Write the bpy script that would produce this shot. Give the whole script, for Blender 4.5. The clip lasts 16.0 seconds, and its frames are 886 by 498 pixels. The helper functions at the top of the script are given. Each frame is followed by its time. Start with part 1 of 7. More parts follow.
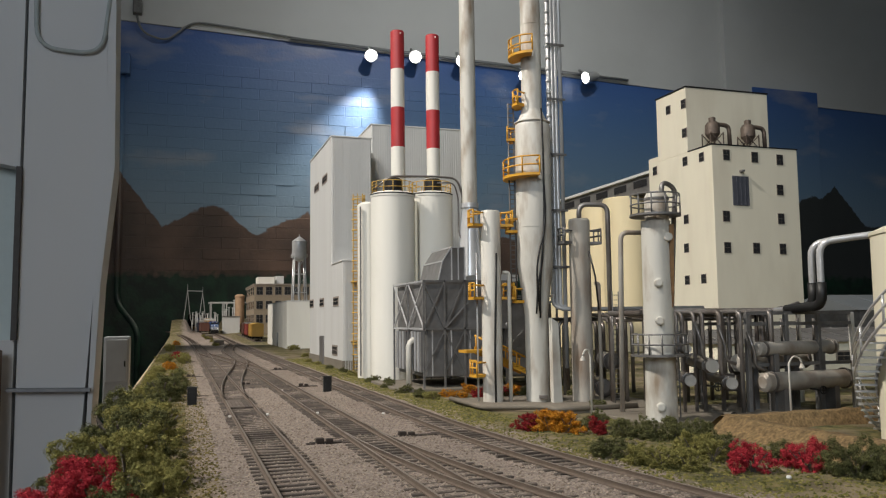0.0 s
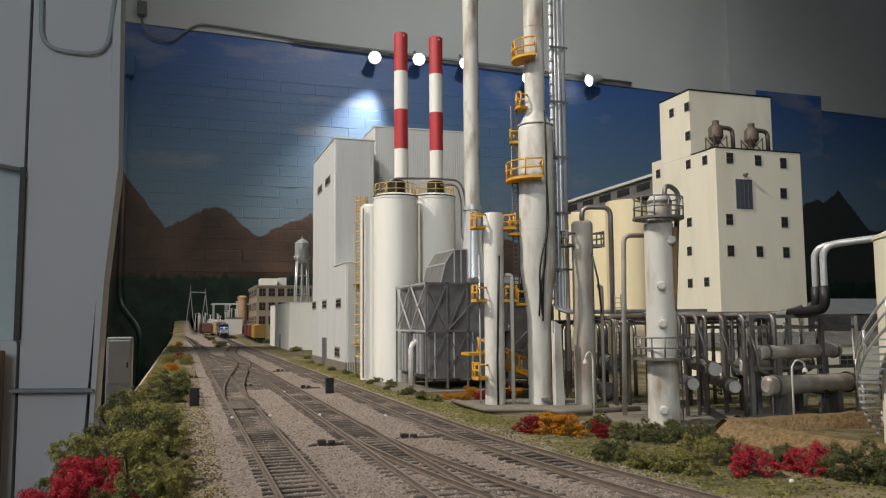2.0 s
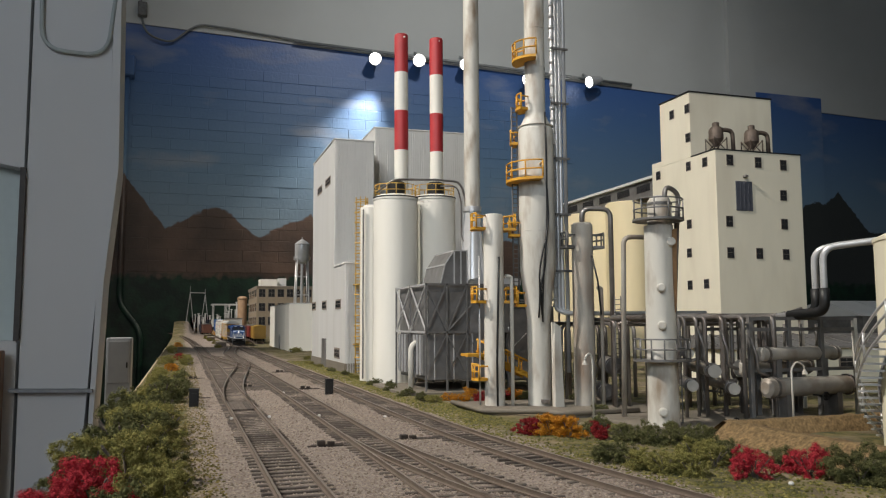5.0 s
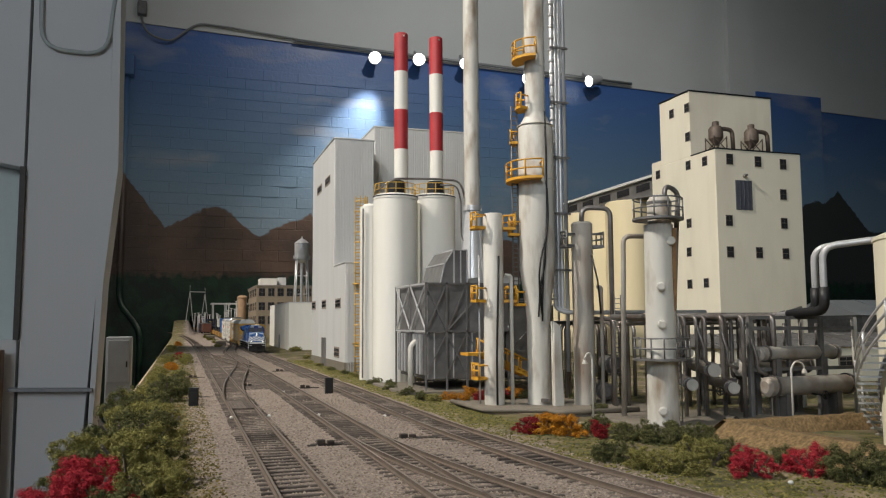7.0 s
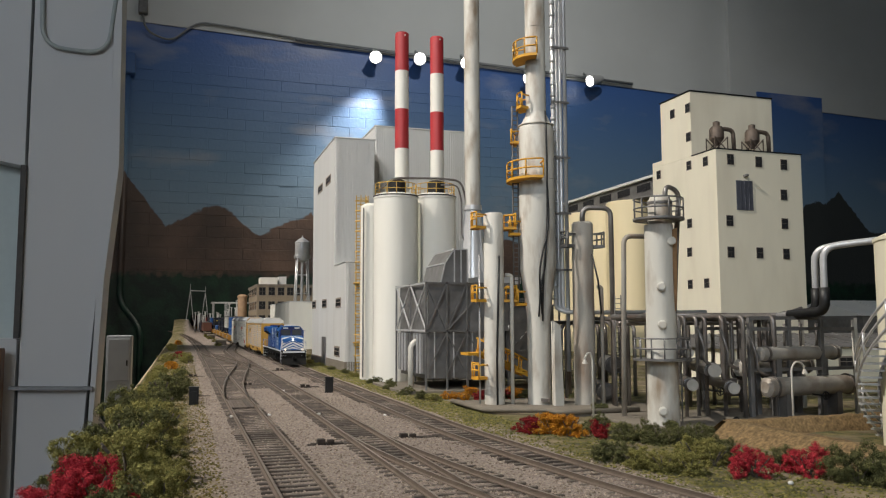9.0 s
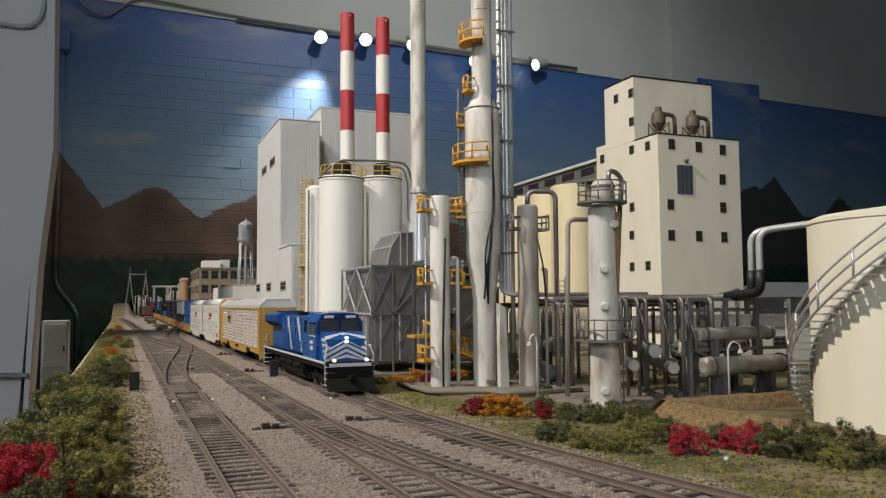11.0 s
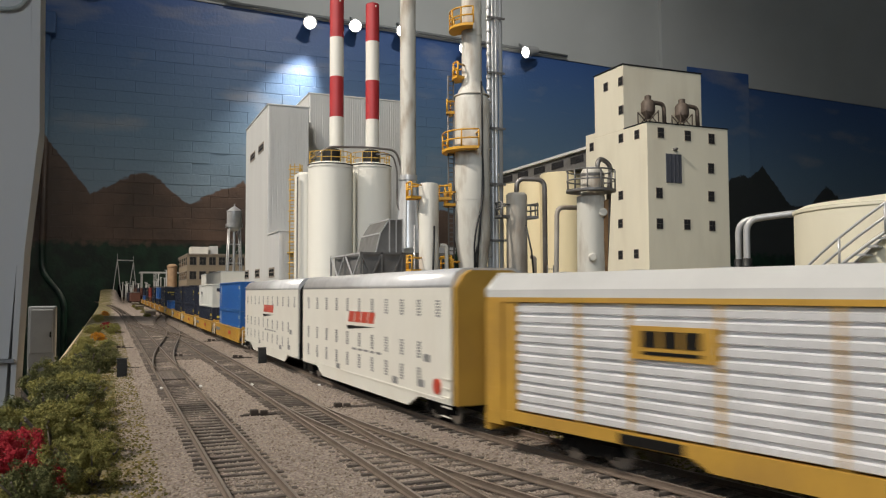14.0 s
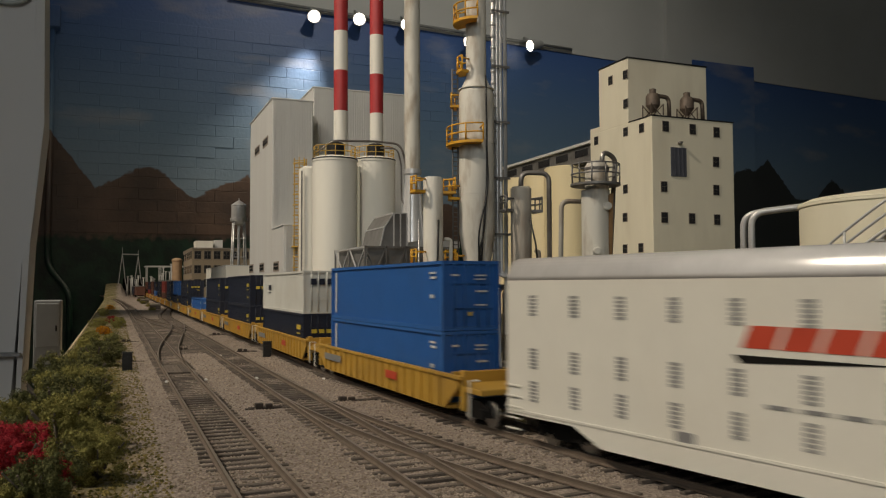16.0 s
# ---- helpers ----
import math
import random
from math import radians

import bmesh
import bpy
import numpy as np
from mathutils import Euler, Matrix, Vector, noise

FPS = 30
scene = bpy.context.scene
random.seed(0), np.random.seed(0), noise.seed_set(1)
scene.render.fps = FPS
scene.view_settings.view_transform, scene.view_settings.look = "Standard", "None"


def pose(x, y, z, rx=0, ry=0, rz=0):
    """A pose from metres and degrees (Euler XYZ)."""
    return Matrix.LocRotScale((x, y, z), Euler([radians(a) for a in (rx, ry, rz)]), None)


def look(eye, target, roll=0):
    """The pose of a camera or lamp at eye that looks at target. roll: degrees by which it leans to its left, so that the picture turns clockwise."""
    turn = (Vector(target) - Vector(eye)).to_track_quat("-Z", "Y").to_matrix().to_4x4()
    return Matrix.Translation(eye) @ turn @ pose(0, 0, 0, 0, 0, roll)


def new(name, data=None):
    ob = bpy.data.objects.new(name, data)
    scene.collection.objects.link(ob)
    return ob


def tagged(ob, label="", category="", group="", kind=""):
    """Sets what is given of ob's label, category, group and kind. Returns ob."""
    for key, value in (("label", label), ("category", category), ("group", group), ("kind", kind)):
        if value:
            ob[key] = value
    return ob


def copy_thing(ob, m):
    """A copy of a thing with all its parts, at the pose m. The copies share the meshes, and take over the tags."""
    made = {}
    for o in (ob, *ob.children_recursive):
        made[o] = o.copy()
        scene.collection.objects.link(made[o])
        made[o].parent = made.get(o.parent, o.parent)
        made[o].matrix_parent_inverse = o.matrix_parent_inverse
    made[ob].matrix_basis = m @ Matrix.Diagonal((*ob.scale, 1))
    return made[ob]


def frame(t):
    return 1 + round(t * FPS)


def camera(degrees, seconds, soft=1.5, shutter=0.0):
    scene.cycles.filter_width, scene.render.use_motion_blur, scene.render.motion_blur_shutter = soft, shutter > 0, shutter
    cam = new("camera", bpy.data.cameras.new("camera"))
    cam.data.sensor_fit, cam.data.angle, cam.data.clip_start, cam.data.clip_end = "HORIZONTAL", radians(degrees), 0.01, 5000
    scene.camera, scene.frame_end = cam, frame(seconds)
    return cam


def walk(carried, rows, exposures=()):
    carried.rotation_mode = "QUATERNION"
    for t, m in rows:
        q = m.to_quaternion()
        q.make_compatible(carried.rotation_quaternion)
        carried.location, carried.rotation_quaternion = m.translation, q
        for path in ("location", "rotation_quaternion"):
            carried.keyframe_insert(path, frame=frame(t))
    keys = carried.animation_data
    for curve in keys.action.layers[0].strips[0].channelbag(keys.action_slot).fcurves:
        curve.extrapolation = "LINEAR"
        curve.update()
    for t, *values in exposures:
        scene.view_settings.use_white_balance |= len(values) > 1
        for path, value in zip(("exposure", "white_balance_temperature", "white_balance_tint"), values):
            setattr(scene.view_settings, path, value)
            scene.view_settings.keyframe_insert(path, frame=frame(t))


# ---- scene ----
cam = camera(58.0, 16.0, 1.2, 0.5)
PATH = [
    (0.0, pose(0, 0, 0.055, 95.034, 0.674, -18.116)),
    (0.5, pose(0, 0, 0.055, 95.099, 0.684, -18.066)),
    (1.0, pose(0, 0, 0.055, 95.147, 0.762, -18.008)),
    (1.5, pose(0, 0, 0.055, 95.154, 0.822, -17.943)),
    (2.0, pose(0, 0, 0.055, 95.192, 0.443, -17.936)),
    (2.5, pose(0, 0, 0.055, 95.235, 0.417, -17.930)),
    (3.0, pose(0, 0, 0.055, 95.247, 0.220, -17.924)),
    (3.5, pose(0, 0, 0.055, 95.270, 0.108, -17.901)),
    (4.0, pose(0, 0, 0.055, 95.317, 0.258, -17.910)),
    (6.5, pose(0, 0, 0.055, 95.213, 0.299, -17.973)),
    (7.0, pose(0, 0, 0.055, 95.213, 0.299, -17.973)),
    (7.5, pose(0, 0, 0.055, 95.190, 0.387, -17.962)),
    (8.0, pose(0, 0, 0.055, 95.177, 0.200, -17.977)),
    (8.5, pose(0, 0, 0.055, 95.177, 0.179, -17.955)),
    (9.0, pose(0, 0, 0.055, 95.181, 0.157, -17.953)),
    (11.5, pose(0, 0, 0.055, 93.586, 0.406, -22.464)),
    (12.0, pose(0, 0, 0.055, 93.354, 0.315, -22.601)),
    (12.5, pose(0, 0, 0.055, 93.217, 0.088, -22.644)),
    (13.0, pose(0, 0, 0.055, 93.128, 0.171, -22.648)),
    (13.5, pose(0, 0, 0.055, 93.071, 0.180, -22.649)),
    (14.0, pose(0, 0, 0.055, 93.025, 0.214, -22.604)),
    (14.5, pose(0, 0, 0.055, 92.901, 0.125, -22.499)),
    (15.0, pose(0, 0, 0.055, 92.735, 0.353, -22.342)),
    (15.5, pose(0, 0, 0.055, 92.629, 0.347, -22.284)),
    (16.0, pose(0, 0, 0.055, 92.589, 0.221, -22.295)),
]
walk(cam, PATH, [(0, 0.0, 6500, 10), (12.5, 0.0, 6500, 10), (14, 0.0, 6700, 10), (15, -0.45, 7450, 10), (16, -0.7, 7550, 10)])

# ---- light ----
world = bpy.data.worlds.new("room_world")
scene.world = world
world.use_nodes = True
world.node_tree.nodes["Background"].inputs[0].default_value = (0.62, 0.72, 0.9, 1)
world.node_tree.nodes["Background"].inputs[1].default_value = 0.05


def lamp(name, kind, eye, target, energy, color, size=0.1, cone=60, blend=0.5):
    data = bpy.data.lights.new(name, kind)
    data.energy, data.color = energy, color
    if kind == "AREA":
        data.shape, data.size = "DISK", size
    if kind == "SPOT":
        data.spot_size, data.spot_blend, data.shadow_soft_size = radians(cone), blend, size
    ob = new(name, data)
    ob.matrix_world = look(eye, target)
    return ob


WARM = (1.0, 0.925, 0.83)
COOL = (0.8, 0.9, 1.0)
# the ceiling spotlights over the aisle that light the layout
lamp("ceiling_spot_key", "SPOT", (-1.35, 0.55, 1.75), (0.42, 0.5, 0.05), 210, WARM, 0.03, 66, 0.5)
lamp("ceiling_spot_front", "SPOT", (-0.5, -0.55, 1.5), (0.28, 1.0, 0.14), 38, WARM, 0.03, 38, 0.8)
lamp("ceiling_spot_yard", "SPOT", (-1.2, 2.6, 1.8), (0.3, 2.7, 0.0), 230, WARM, 0.035, 80, 0.7)
# the spotlight on the wall track whose beam grazes the bricks
lamp("wall_spot", "SPOT", (1.17, 4.6, 1.69), (0.66, 4.75, 0.35), 115, (1.0, 0.87, 0.74), 0.02, 56, 1.0)
# an unseen spotlight, added overhead to brighten the mural
lamp("mural_fill_spot", "SPOT", (1.4, 1.7, 3.0), (2.0, 4.75, 0.75), 128, (0.98, 0.98, 0.95), 0.05, 90, 0.9)
# a cool fill lamp added behind the camera as the room's ambient light
lamp("room_fill", "AREA", (-1.5, -2.6, 1.5), (0.8, 2.5, 0.6), 46, COOL, 1.6)

# ---- materials ----


def principled(name):
    m = bpy.data.materials.new(name)
    m.use_nodes = True
    nt = m.node_tree
    return m, nt, nt.nodes["Principled BSDF"]


def mat(name, color, rough=0.6, metal=0.0, var=0.12, scale=60.0, dirt=None, dirt_scale=12.0, dirt_amount=0.5, bump=0.0, bump_scale=400.0, stretch=None, spec=0.5, per_object=0.0):
    """Painted or raw surface: colour with fine grain, a second larger stain pattern, and relief."""
    m, nt, b = principled(name)
    N, L = nt.nodes, nt.links
    co = N.new("ShaderNodeTexCoord")
    mp = N.new("ShaderNodeMapping")
    if stretch:
        mp.inputs["Scale"].default_value = stretch
    geo = N.new("ShaderNodeNewGeometry")
    L.new(geo.outputs["Position"], mp.inputs["Vector"])
    n1 = N.new("ShaderNodeTexNoise")
    n1.inputs["Scale"].default_value, n1.inputs["Detail"].default_value = scale, 6
    L.new(mp.outputs[0], n1.inputs["Vector"])
    hv = N.new("ShaderNodeHueSaturation")
    hv.inputs["Color"].default_value = (*color, 1)
    mr = N.new("ShaderNodeMapRange")
    mr.inputs["From Min"].default_value, mr.inputs["From Max"].default_value = 0.25, 0.75
    mr.inputs["To Min"].default_value, mr.inputs["To Max"].default_value = 1 - var, 1 + var
    L.new(n1.outputs["Fac"], mr.inputs["Value"])
    value = mr.outputs[0]
    if per_object:
        oi = N.new("ShaderNodeObjectInfo")
        mo = N.new("ShaderNodeMapRange")
        mo.inputs["To Min"].default_value, mo.inputs["To Max"].default_value = 1 - per_object, 1 + per_object
        L.new(oi.outputs["Random"], mo.inputs["Value"])
        mu = N.new("ShaderNodeMath")
        mu.operation = "MULTIPLY"
        L.new(value, mu.inputs[0]), L.new(mo.outputs[0], mu.inputs[1])
        value = mu.outputs[0]
    L.new(value, hv.inputs["Value"])
    out = hv.outputs["Color"]
    if dirt:
        n2 = N.new("ShaderNodeTexNoise")
        n2.inputs["Scale"].default_value, n2.inputs["Detail"].default_value = dirt_scale, 8
        L.new(mp.outputs[0], n2.inputs["Vector"])
        r2 = N.new("ShaderNodeMapRange")
        r2.inputs["From Min"].default_value, r2.inputs["From Max"].default_value = 0.48, 0.72
        r2.inputs["To Max"].default_value = dirt_amount
        L.new(n2.outputs["Fac"], r2.inputs["Value"])
        mx = N.new("ShaderNodeMix")
        mx.data_type = "RGBA"
        L.new(r2.outputs[0], mx.inputs["Factor"])
        L.new(out, mx.inputs["A"])
        mx.inputs["B"].default_value = (*dirt, 1)
        out = mx.outputs["Result"]
    L.new(out, b.inputs["Base Color"])
    b.inputs["Roughness"].default_value = rough
    b.inputs["Metallic"].default_value = metal
    b.inputs["Specular IOR Level"].default_value = spec
    if bump:
        n3 = N.new("ShaderNodeTexNoise")
        n3.inputs["Scale"].default_value, n3.inputs["Detail"].default_value = bump_scale, 5
        L.new(geo.outputs["Position"], n3.inputs["Vector"])
        bp = N.new("ShaderNodeBump")
        bp.inputs["Strength"].default_value = bump
        bp.inputs["Distance"].default_value = 0.001
        L.new(n3.outputs["Fac"], bp.inputs["Height"])
        L.new(bp.outputs[0], b.inputs["Normal"])
    return m


def glow(name, color, strength):
    m, nt, b = principled(name)
    b.inputs["Base Color"].default_value = (*color, 1)
    b.inputs["Emission Color"].default_value = (*color, 1)
    b.inputs["Emission Strength"].default_value = strength
    return m


M = {}
M["wall"] = mat("painted_plaster_wall", (0.62, 0.63, 0.62), 0.8, var=0.04, scale=3, dirt=(0.5, 0.5, 0.48), dirt_scale=1.2, dirt_amount=0.3, bump=0.15, bump_scale=90)
M["pale"] = mat("white_wall_paint", (0.68, 0.67, 0.67), 0.7, var=0.03, scale=4, dirt=(0.55, 0.54, 0.53), dirt_scale=2.0, dirt_amount=0.3, bump=0.1, bump_scale=60)
M["floor"] = mat("dark_floor", (0.08, 0.075, 0.07), 0.7, var=0.2, scale=5)
M["white"] = mat("warm_white_model_paint", (0.78, 0.76, 0.69), 0.55, var=0.05, scale=50, dirt=(0.5, 0.45, 0.36), dirt_scale=22, dirt_amount=0.25, stretch=(1, 1, 0.15))
M["cream"] = mat("cream_model_paint", (0.8, 0.755, 0.6), 0.55, var=0.05, scale=50, dirt=(0.55, 0.46, 0.32), dirt_scale=20, dirt_amount=0.22, stretch=(1, 1, 0.2))
M["grain"] = mat("warm_cream_silo_paint", (0.78, 0.67, 0.43), 0.6, var=0.05, scale=40, dirt=(0.5, 0.38, 0.2), dirt_scale=20, dirt_amount=0.3, stretch=(1, 1, 0.2))
M["vessel"] = mat("dull_weathered_vessel", (0.42, 0.39, 0.345), 0.5, 0.2, var=0.2, scale=120, dirt=(0.2, 0.14, 0.09), dirt_scale=70, dirt_amount=0.7)
M["plant"] = mat("pale_grey_plant_cladding", (0.6, 0.6, 0.585), 0.6, var=0.05, scale=60, dirt=(0.48, 0.46, 0.42), dirt_scale=18, dirt_amount=0.3, stretch=(1, 1, 0.1))
M["tower"] = mat("cream_white_elevator_paint", (0.76, 0.715, 0.58), 0.6, var=0.04, scale=40, dirt=(0.5, 0.43, 0.32), dirt_scale=25, dirt_amount=0.3, stretch=(1, 1, 0.25))
M["red"] = mat("red_stack_paint", (0.45, 0.035, 0.04), 0.5, var=0.1, dirt=(0.3, 0.05, 0.05), dirt_amount=0.3)
M["grey"] = mat("grey_weathered_steel", (0.19, 0.185, 0.18), 0.48, 0.3, var=0.25, scale=120, dirt=(0.09, 0.075, 0.06), dirt_scale=40, dirt_amount=0.5)
M["pipe"] = mat("dull_grey_pipe_metal", (0.25, 0.23, 0.215), 0.33, 0.55, var=0.2, scale=120, dirt=(0.11, 0.075, 0.055), dirt_scale=45, dirt_amount=0.7)
M["column"] = mat("weathered_white_column", (0.62, 0.6, 0.54), 0.5, var=0.1, scale=70, dirt=(0.24, 0.165, 0.1), dirt_scale=95, dirt_amount=0.85, stretch=(1, 1, 0.3))
M["rusty_column"] = mat("grey_rust_streaked_column", (0.42, 0.39, 0.34), 0.55, var=0.2, scale=70, dirt=(0.19, 0.125, 0.08), dirt_scale=75, dirt_amount=0.85, stretch=(1, 1, 0.3))
M["steel"] = mat("bright_galvanised_steel", (0.58, 0.58, 0.58), 0.32, 0.35, var=0.1, scale=90, dirt=(0.25, 0.24, 0.24), dirt_amount=0.5)
M["yellow"] = mat("safety_yellow_paint", (0.66, 0.34, 0.03), 0.5, var=0.1, scale=90, dirt=(0.4, 0.2, 0.04), dirt_scale=60, dirt_amount=0.4)
M["pale_yellow"] = mat("faded_yellow_paint", (0.58, 0.36, 0.07), 0.6, var=0.1, scale=90)
M["black"] = mat("black_plastic", (0.012, 0.012, 0.012), 0.5, var=0.2)
M["rail"] = mat("rusty_rail", (0.15, 0.115, 0.09), 0.6, 0.1, var=0.2, scale=200)
M["railhead"] = mat("worn_rail_head", (0.24, 0.2, 0.165), 0.45, 0.3, var=0.15, scale=200)
M["tie"] = mat("weathered_tie", (0.12, 0.097, 0.08), 0.85, var=0.3, scale=300, bump=0.5, bump_scale=1500, per_object=0.25)
M["dark_tie"] = mat("creosoted_dark_wood", (0.04, 0.029, 0.022), 0.8, var=0.3, scale=300)
M["concrete"] = mat("concrete_pad", (0.19, 0.165, 0.13), 0.85, var=0.12, scale=90, dirt=(0.22, 0.19, 0.15), dirt_amount=0.6, bump=0.4, bump_scale=900)
M["glass"] = mat("dark_window_glass", (0.03, 0.03, 0.032), 0.2, var=0.1)
M["mullion"] = mat("weathered_mullion", (0.26, 0.22, 0.18), 0.7)
M["brick_brown"] = mat("tan_brick_building", (0.3, 0.24, 0.17), 0.8, var=0.15, scale=200)

# ---- helpers for meshes ----


def part(name, bm, material, parent=None, label=""):
    me = bpy.data.meshes.new(name)
    bm.to_mesh(me)
    bm.free()
    if material:
        me.materials.append(material)
    ob = new(name, me)
    if parent:
        ob.parent = parent
    if label:
        ob["label"] = label
    return ob


def thing(name, x, y, z, label, category, group="", kind="", rz=0.0):
    e = new(name)
    e.empty_display_size = 0.01
    e.matrix_world = pose(x, y, z, 0, 0, rz)
    return tagged(e, label, category, group, kind)


def mesh():
    return bmesh.new()


def add_box(bm, x0, x1, y0, y1, z0, z1, bevel=0.0):
    vs = bmesh.ops.create_cube(bm, size=1.0)["verts"]
    for v in vs:
        v.co = Vector(((x0 + x1) / 2 + v.co.x * (x1 - x0), (y0 + y1) / 2 + v.co.y * (y1 - y0), (z0 + z1) / 2 + v.co.z * (z1 - z0)))
    if bevel:
        es = {e for v in vs for e in v.link_edges}
        bmesh.ops.bevel(bm, geom=list(es), offset=bevel, segments=2, affect="EDGES", profile=0.5)
    return bm


def box(x0, x1, y0, y1, z0, z1, bevel=0.0):
    return add_box(mesh(), x0, x1, y0, y1, z0, z1, bevel)


def add_ring(bm, pts_a, pts_b, smooth=True):
    n = len(pts_a)
    for i in range(n):
        f = bm.faces.new((pts_a[i], pts_a[(i + 1) % n], pts_b[(i + 1) % n], pts_b[i]))
        f.smooth = smooth


def add_lathe(bm, cx, cy, profile, seg=32, sharp=True):
    """A turned form on a vertical axis; profile is (radius, z) from bottom to top."""
    prev = None
    for k, (r, z) in enumerate(profile):
        ring = [bm.verts.new((cx + r * math.cos(2 * math.pi * i / seg), cy + r * math.sin(2 * math.pi * i / seg), z)) for i in range(seg)]
        if prev:
            add_ring(bm, prev, ring)
        else:
            bm.faces.new(ring[::-1])
        prev = ring
    bm.faces.new(prev)
    return bm


def lathe(cx, cy, profile, seg=32):
    bm = add_lathe(mesh(), cx, cy, profile, seg)
    bm.normal_update()
    for e in bm.edges:
        if len(e.link_faces) == 2 and e.calc_face_angle(0) > 0.6:
            e.smooth = False
    return bm


def add_tube(bm, pts, r, seg=8, round_r=0.0):
    """A pipe along points; corners are rounded with round_r."""
    P = [Vector(p) for p in pts]
    if round_r and len(P) > 2:
        Q = [P[0]]
        for i in range(1, len(P) - 1):
            a, b, c = P[i - 1], P[i], P[i + 1]
            d = min(round_r, (a - b).length * 0.49, (c - b).length * 0.49)
            s, e = b + (a - b).normalized() * d, b + (c - b).normalized() * d
            for k in range(6):
                u = k / 5
                Q.append(s * (1 - u) ** 2 + b * 2 * u * (1 - u) + e * u * u)
        Q.append(P[-1])
        P = Q
    prev, ref = None, None
    rings = []
    for i, p in enumerate(P):
        t = (P[min(i + 1, len(P) - 1)] - P[max(i - 1, 0)]).normalized()
        if ref is None:
            ref = t.orthogonal().normalized()
        ref = (ref - t * ref.dot(t)).normalized()
        o = t.cross(ref)
        ring = [bm.verts.new(p + (ref * math.cos(2 * math.pi * k / seg) + o * math.sin(2 * math.pi * k / seg)) * r) for k in range(seg)]
        if prev:
            add_ring(bm, prev, ring, seg > 4)
        prev = ring
        rings.append(ring)
    bm.faces.new(rings[0][::-1])
    bm.faces.new(rings[-1])
    return bm


def tube(pts, r, seg=8, round_r=0.0):
    return add_tube(mesh(), pts, r, seg, round_r)


def prism(outline, axis, a, b):
    """An outline of (u, v) points pushed along an axis from a to b. axis x: (u, v) is (y, z); axis y: (x, z); axis z: (x, y)."""
    bm = mesh()
    put = {"x": lambda u, v, w: (w, u, v), "y": lambda u, v, w: (u, w, v), "z": lambda u, v, w: (u, v, w)}[axis]
    A = [bm.verts.new(put(u, v, a)) for u, v in outline]
    B = [bm.verts.new(put(u, v, b)) for u, v in outline]
    add_ring(bm, A, B, False)
    bm.faces.new(A[::-1])
    bm.faces.new(B)
    bmesh.ops.recalc_face_normals(bm, faces=bm.faces)
    return bm

# ---- the setting ----
TRACK_A, TRACK_B = 0.0393, 0.0862
CROSS_0, CROSS_1 = 0.6, 1.3
EDGE_X = -0.040
WALL_Y = 4.75


def grade(y):
    """Height of the rail tops along the layout, which climbs gently towards its far end."""
    u = max(0.0, y - 1.3)
    return 0.012 * (1 - math.exp(-u * u / 4.0))


def main_x(y):
    """The main line: straight down the layout, bending away to the right near its front and to the left at its far end."""
    x = 0.1345
    if y < 0.45:
        x += 0.33 * (0.45 - y) ** 2
    if y > 3.0:
        x -= 0.0133 * (y - 3.0) ** 2
    return x


def branch_x(y):
    """The diverging leg of the turnout on the middle track."""
    return TRACK_B + (0.5 * (0.43 - y) ** 2 if y < 0.43 else 0.0)


def cross_x(y):
    """The crossover between the left and the middle track."""
    u = min(1.0, max(0.0, (y - CROSS_0) / (CROSS_1 - CROSS_0)))
    u = u * u * (3 - 2 * u)
    return TRACK_A + (TRACK_B - TRACK_A) * min(1.0, max(0.0, u))


def cross_back_x(y):
    """The other leg of the scissors crossover."""
    return TRACK_A + TRACK_B - cross_x(y - 0.3)


def left_x(y):
    """The left track, which bends towards the layout edge at its far end."""
    return TRACK_A - (0.013 * (y - 1.6) ** 2 if y > 1.6 else 0.0)


def mid_x(y):
    """The middle track, which joins the main line beyond the crossover."""
    u = min(1.0, max(0.0, (y - 1.5) / 0.8))
    return TRACK_B + (0.1345 - TRACK_B) * u * u * (3 - 2 * u)


def ground_z(x, y):
    z = -0.0028 + grade(y)
    z += 0.0010 * noise.noise(Vector((x * 30, y * 30, 0))) + 0.0004 * noise.noise(Vector((x * 110, y * 110, 3)))
    if y > 3.4 and x < 0.6:
        z += 0.062 * min(1, (y - 3.4) / 0.7) * min(1.0, max(0.0, (0.055 - x) / 0.03) + max(0.0, (x - 0.17) / 0.06))
    if x < -0.02:
        z -= 0.004 * (-0.02 - x) / 0.02
    return z


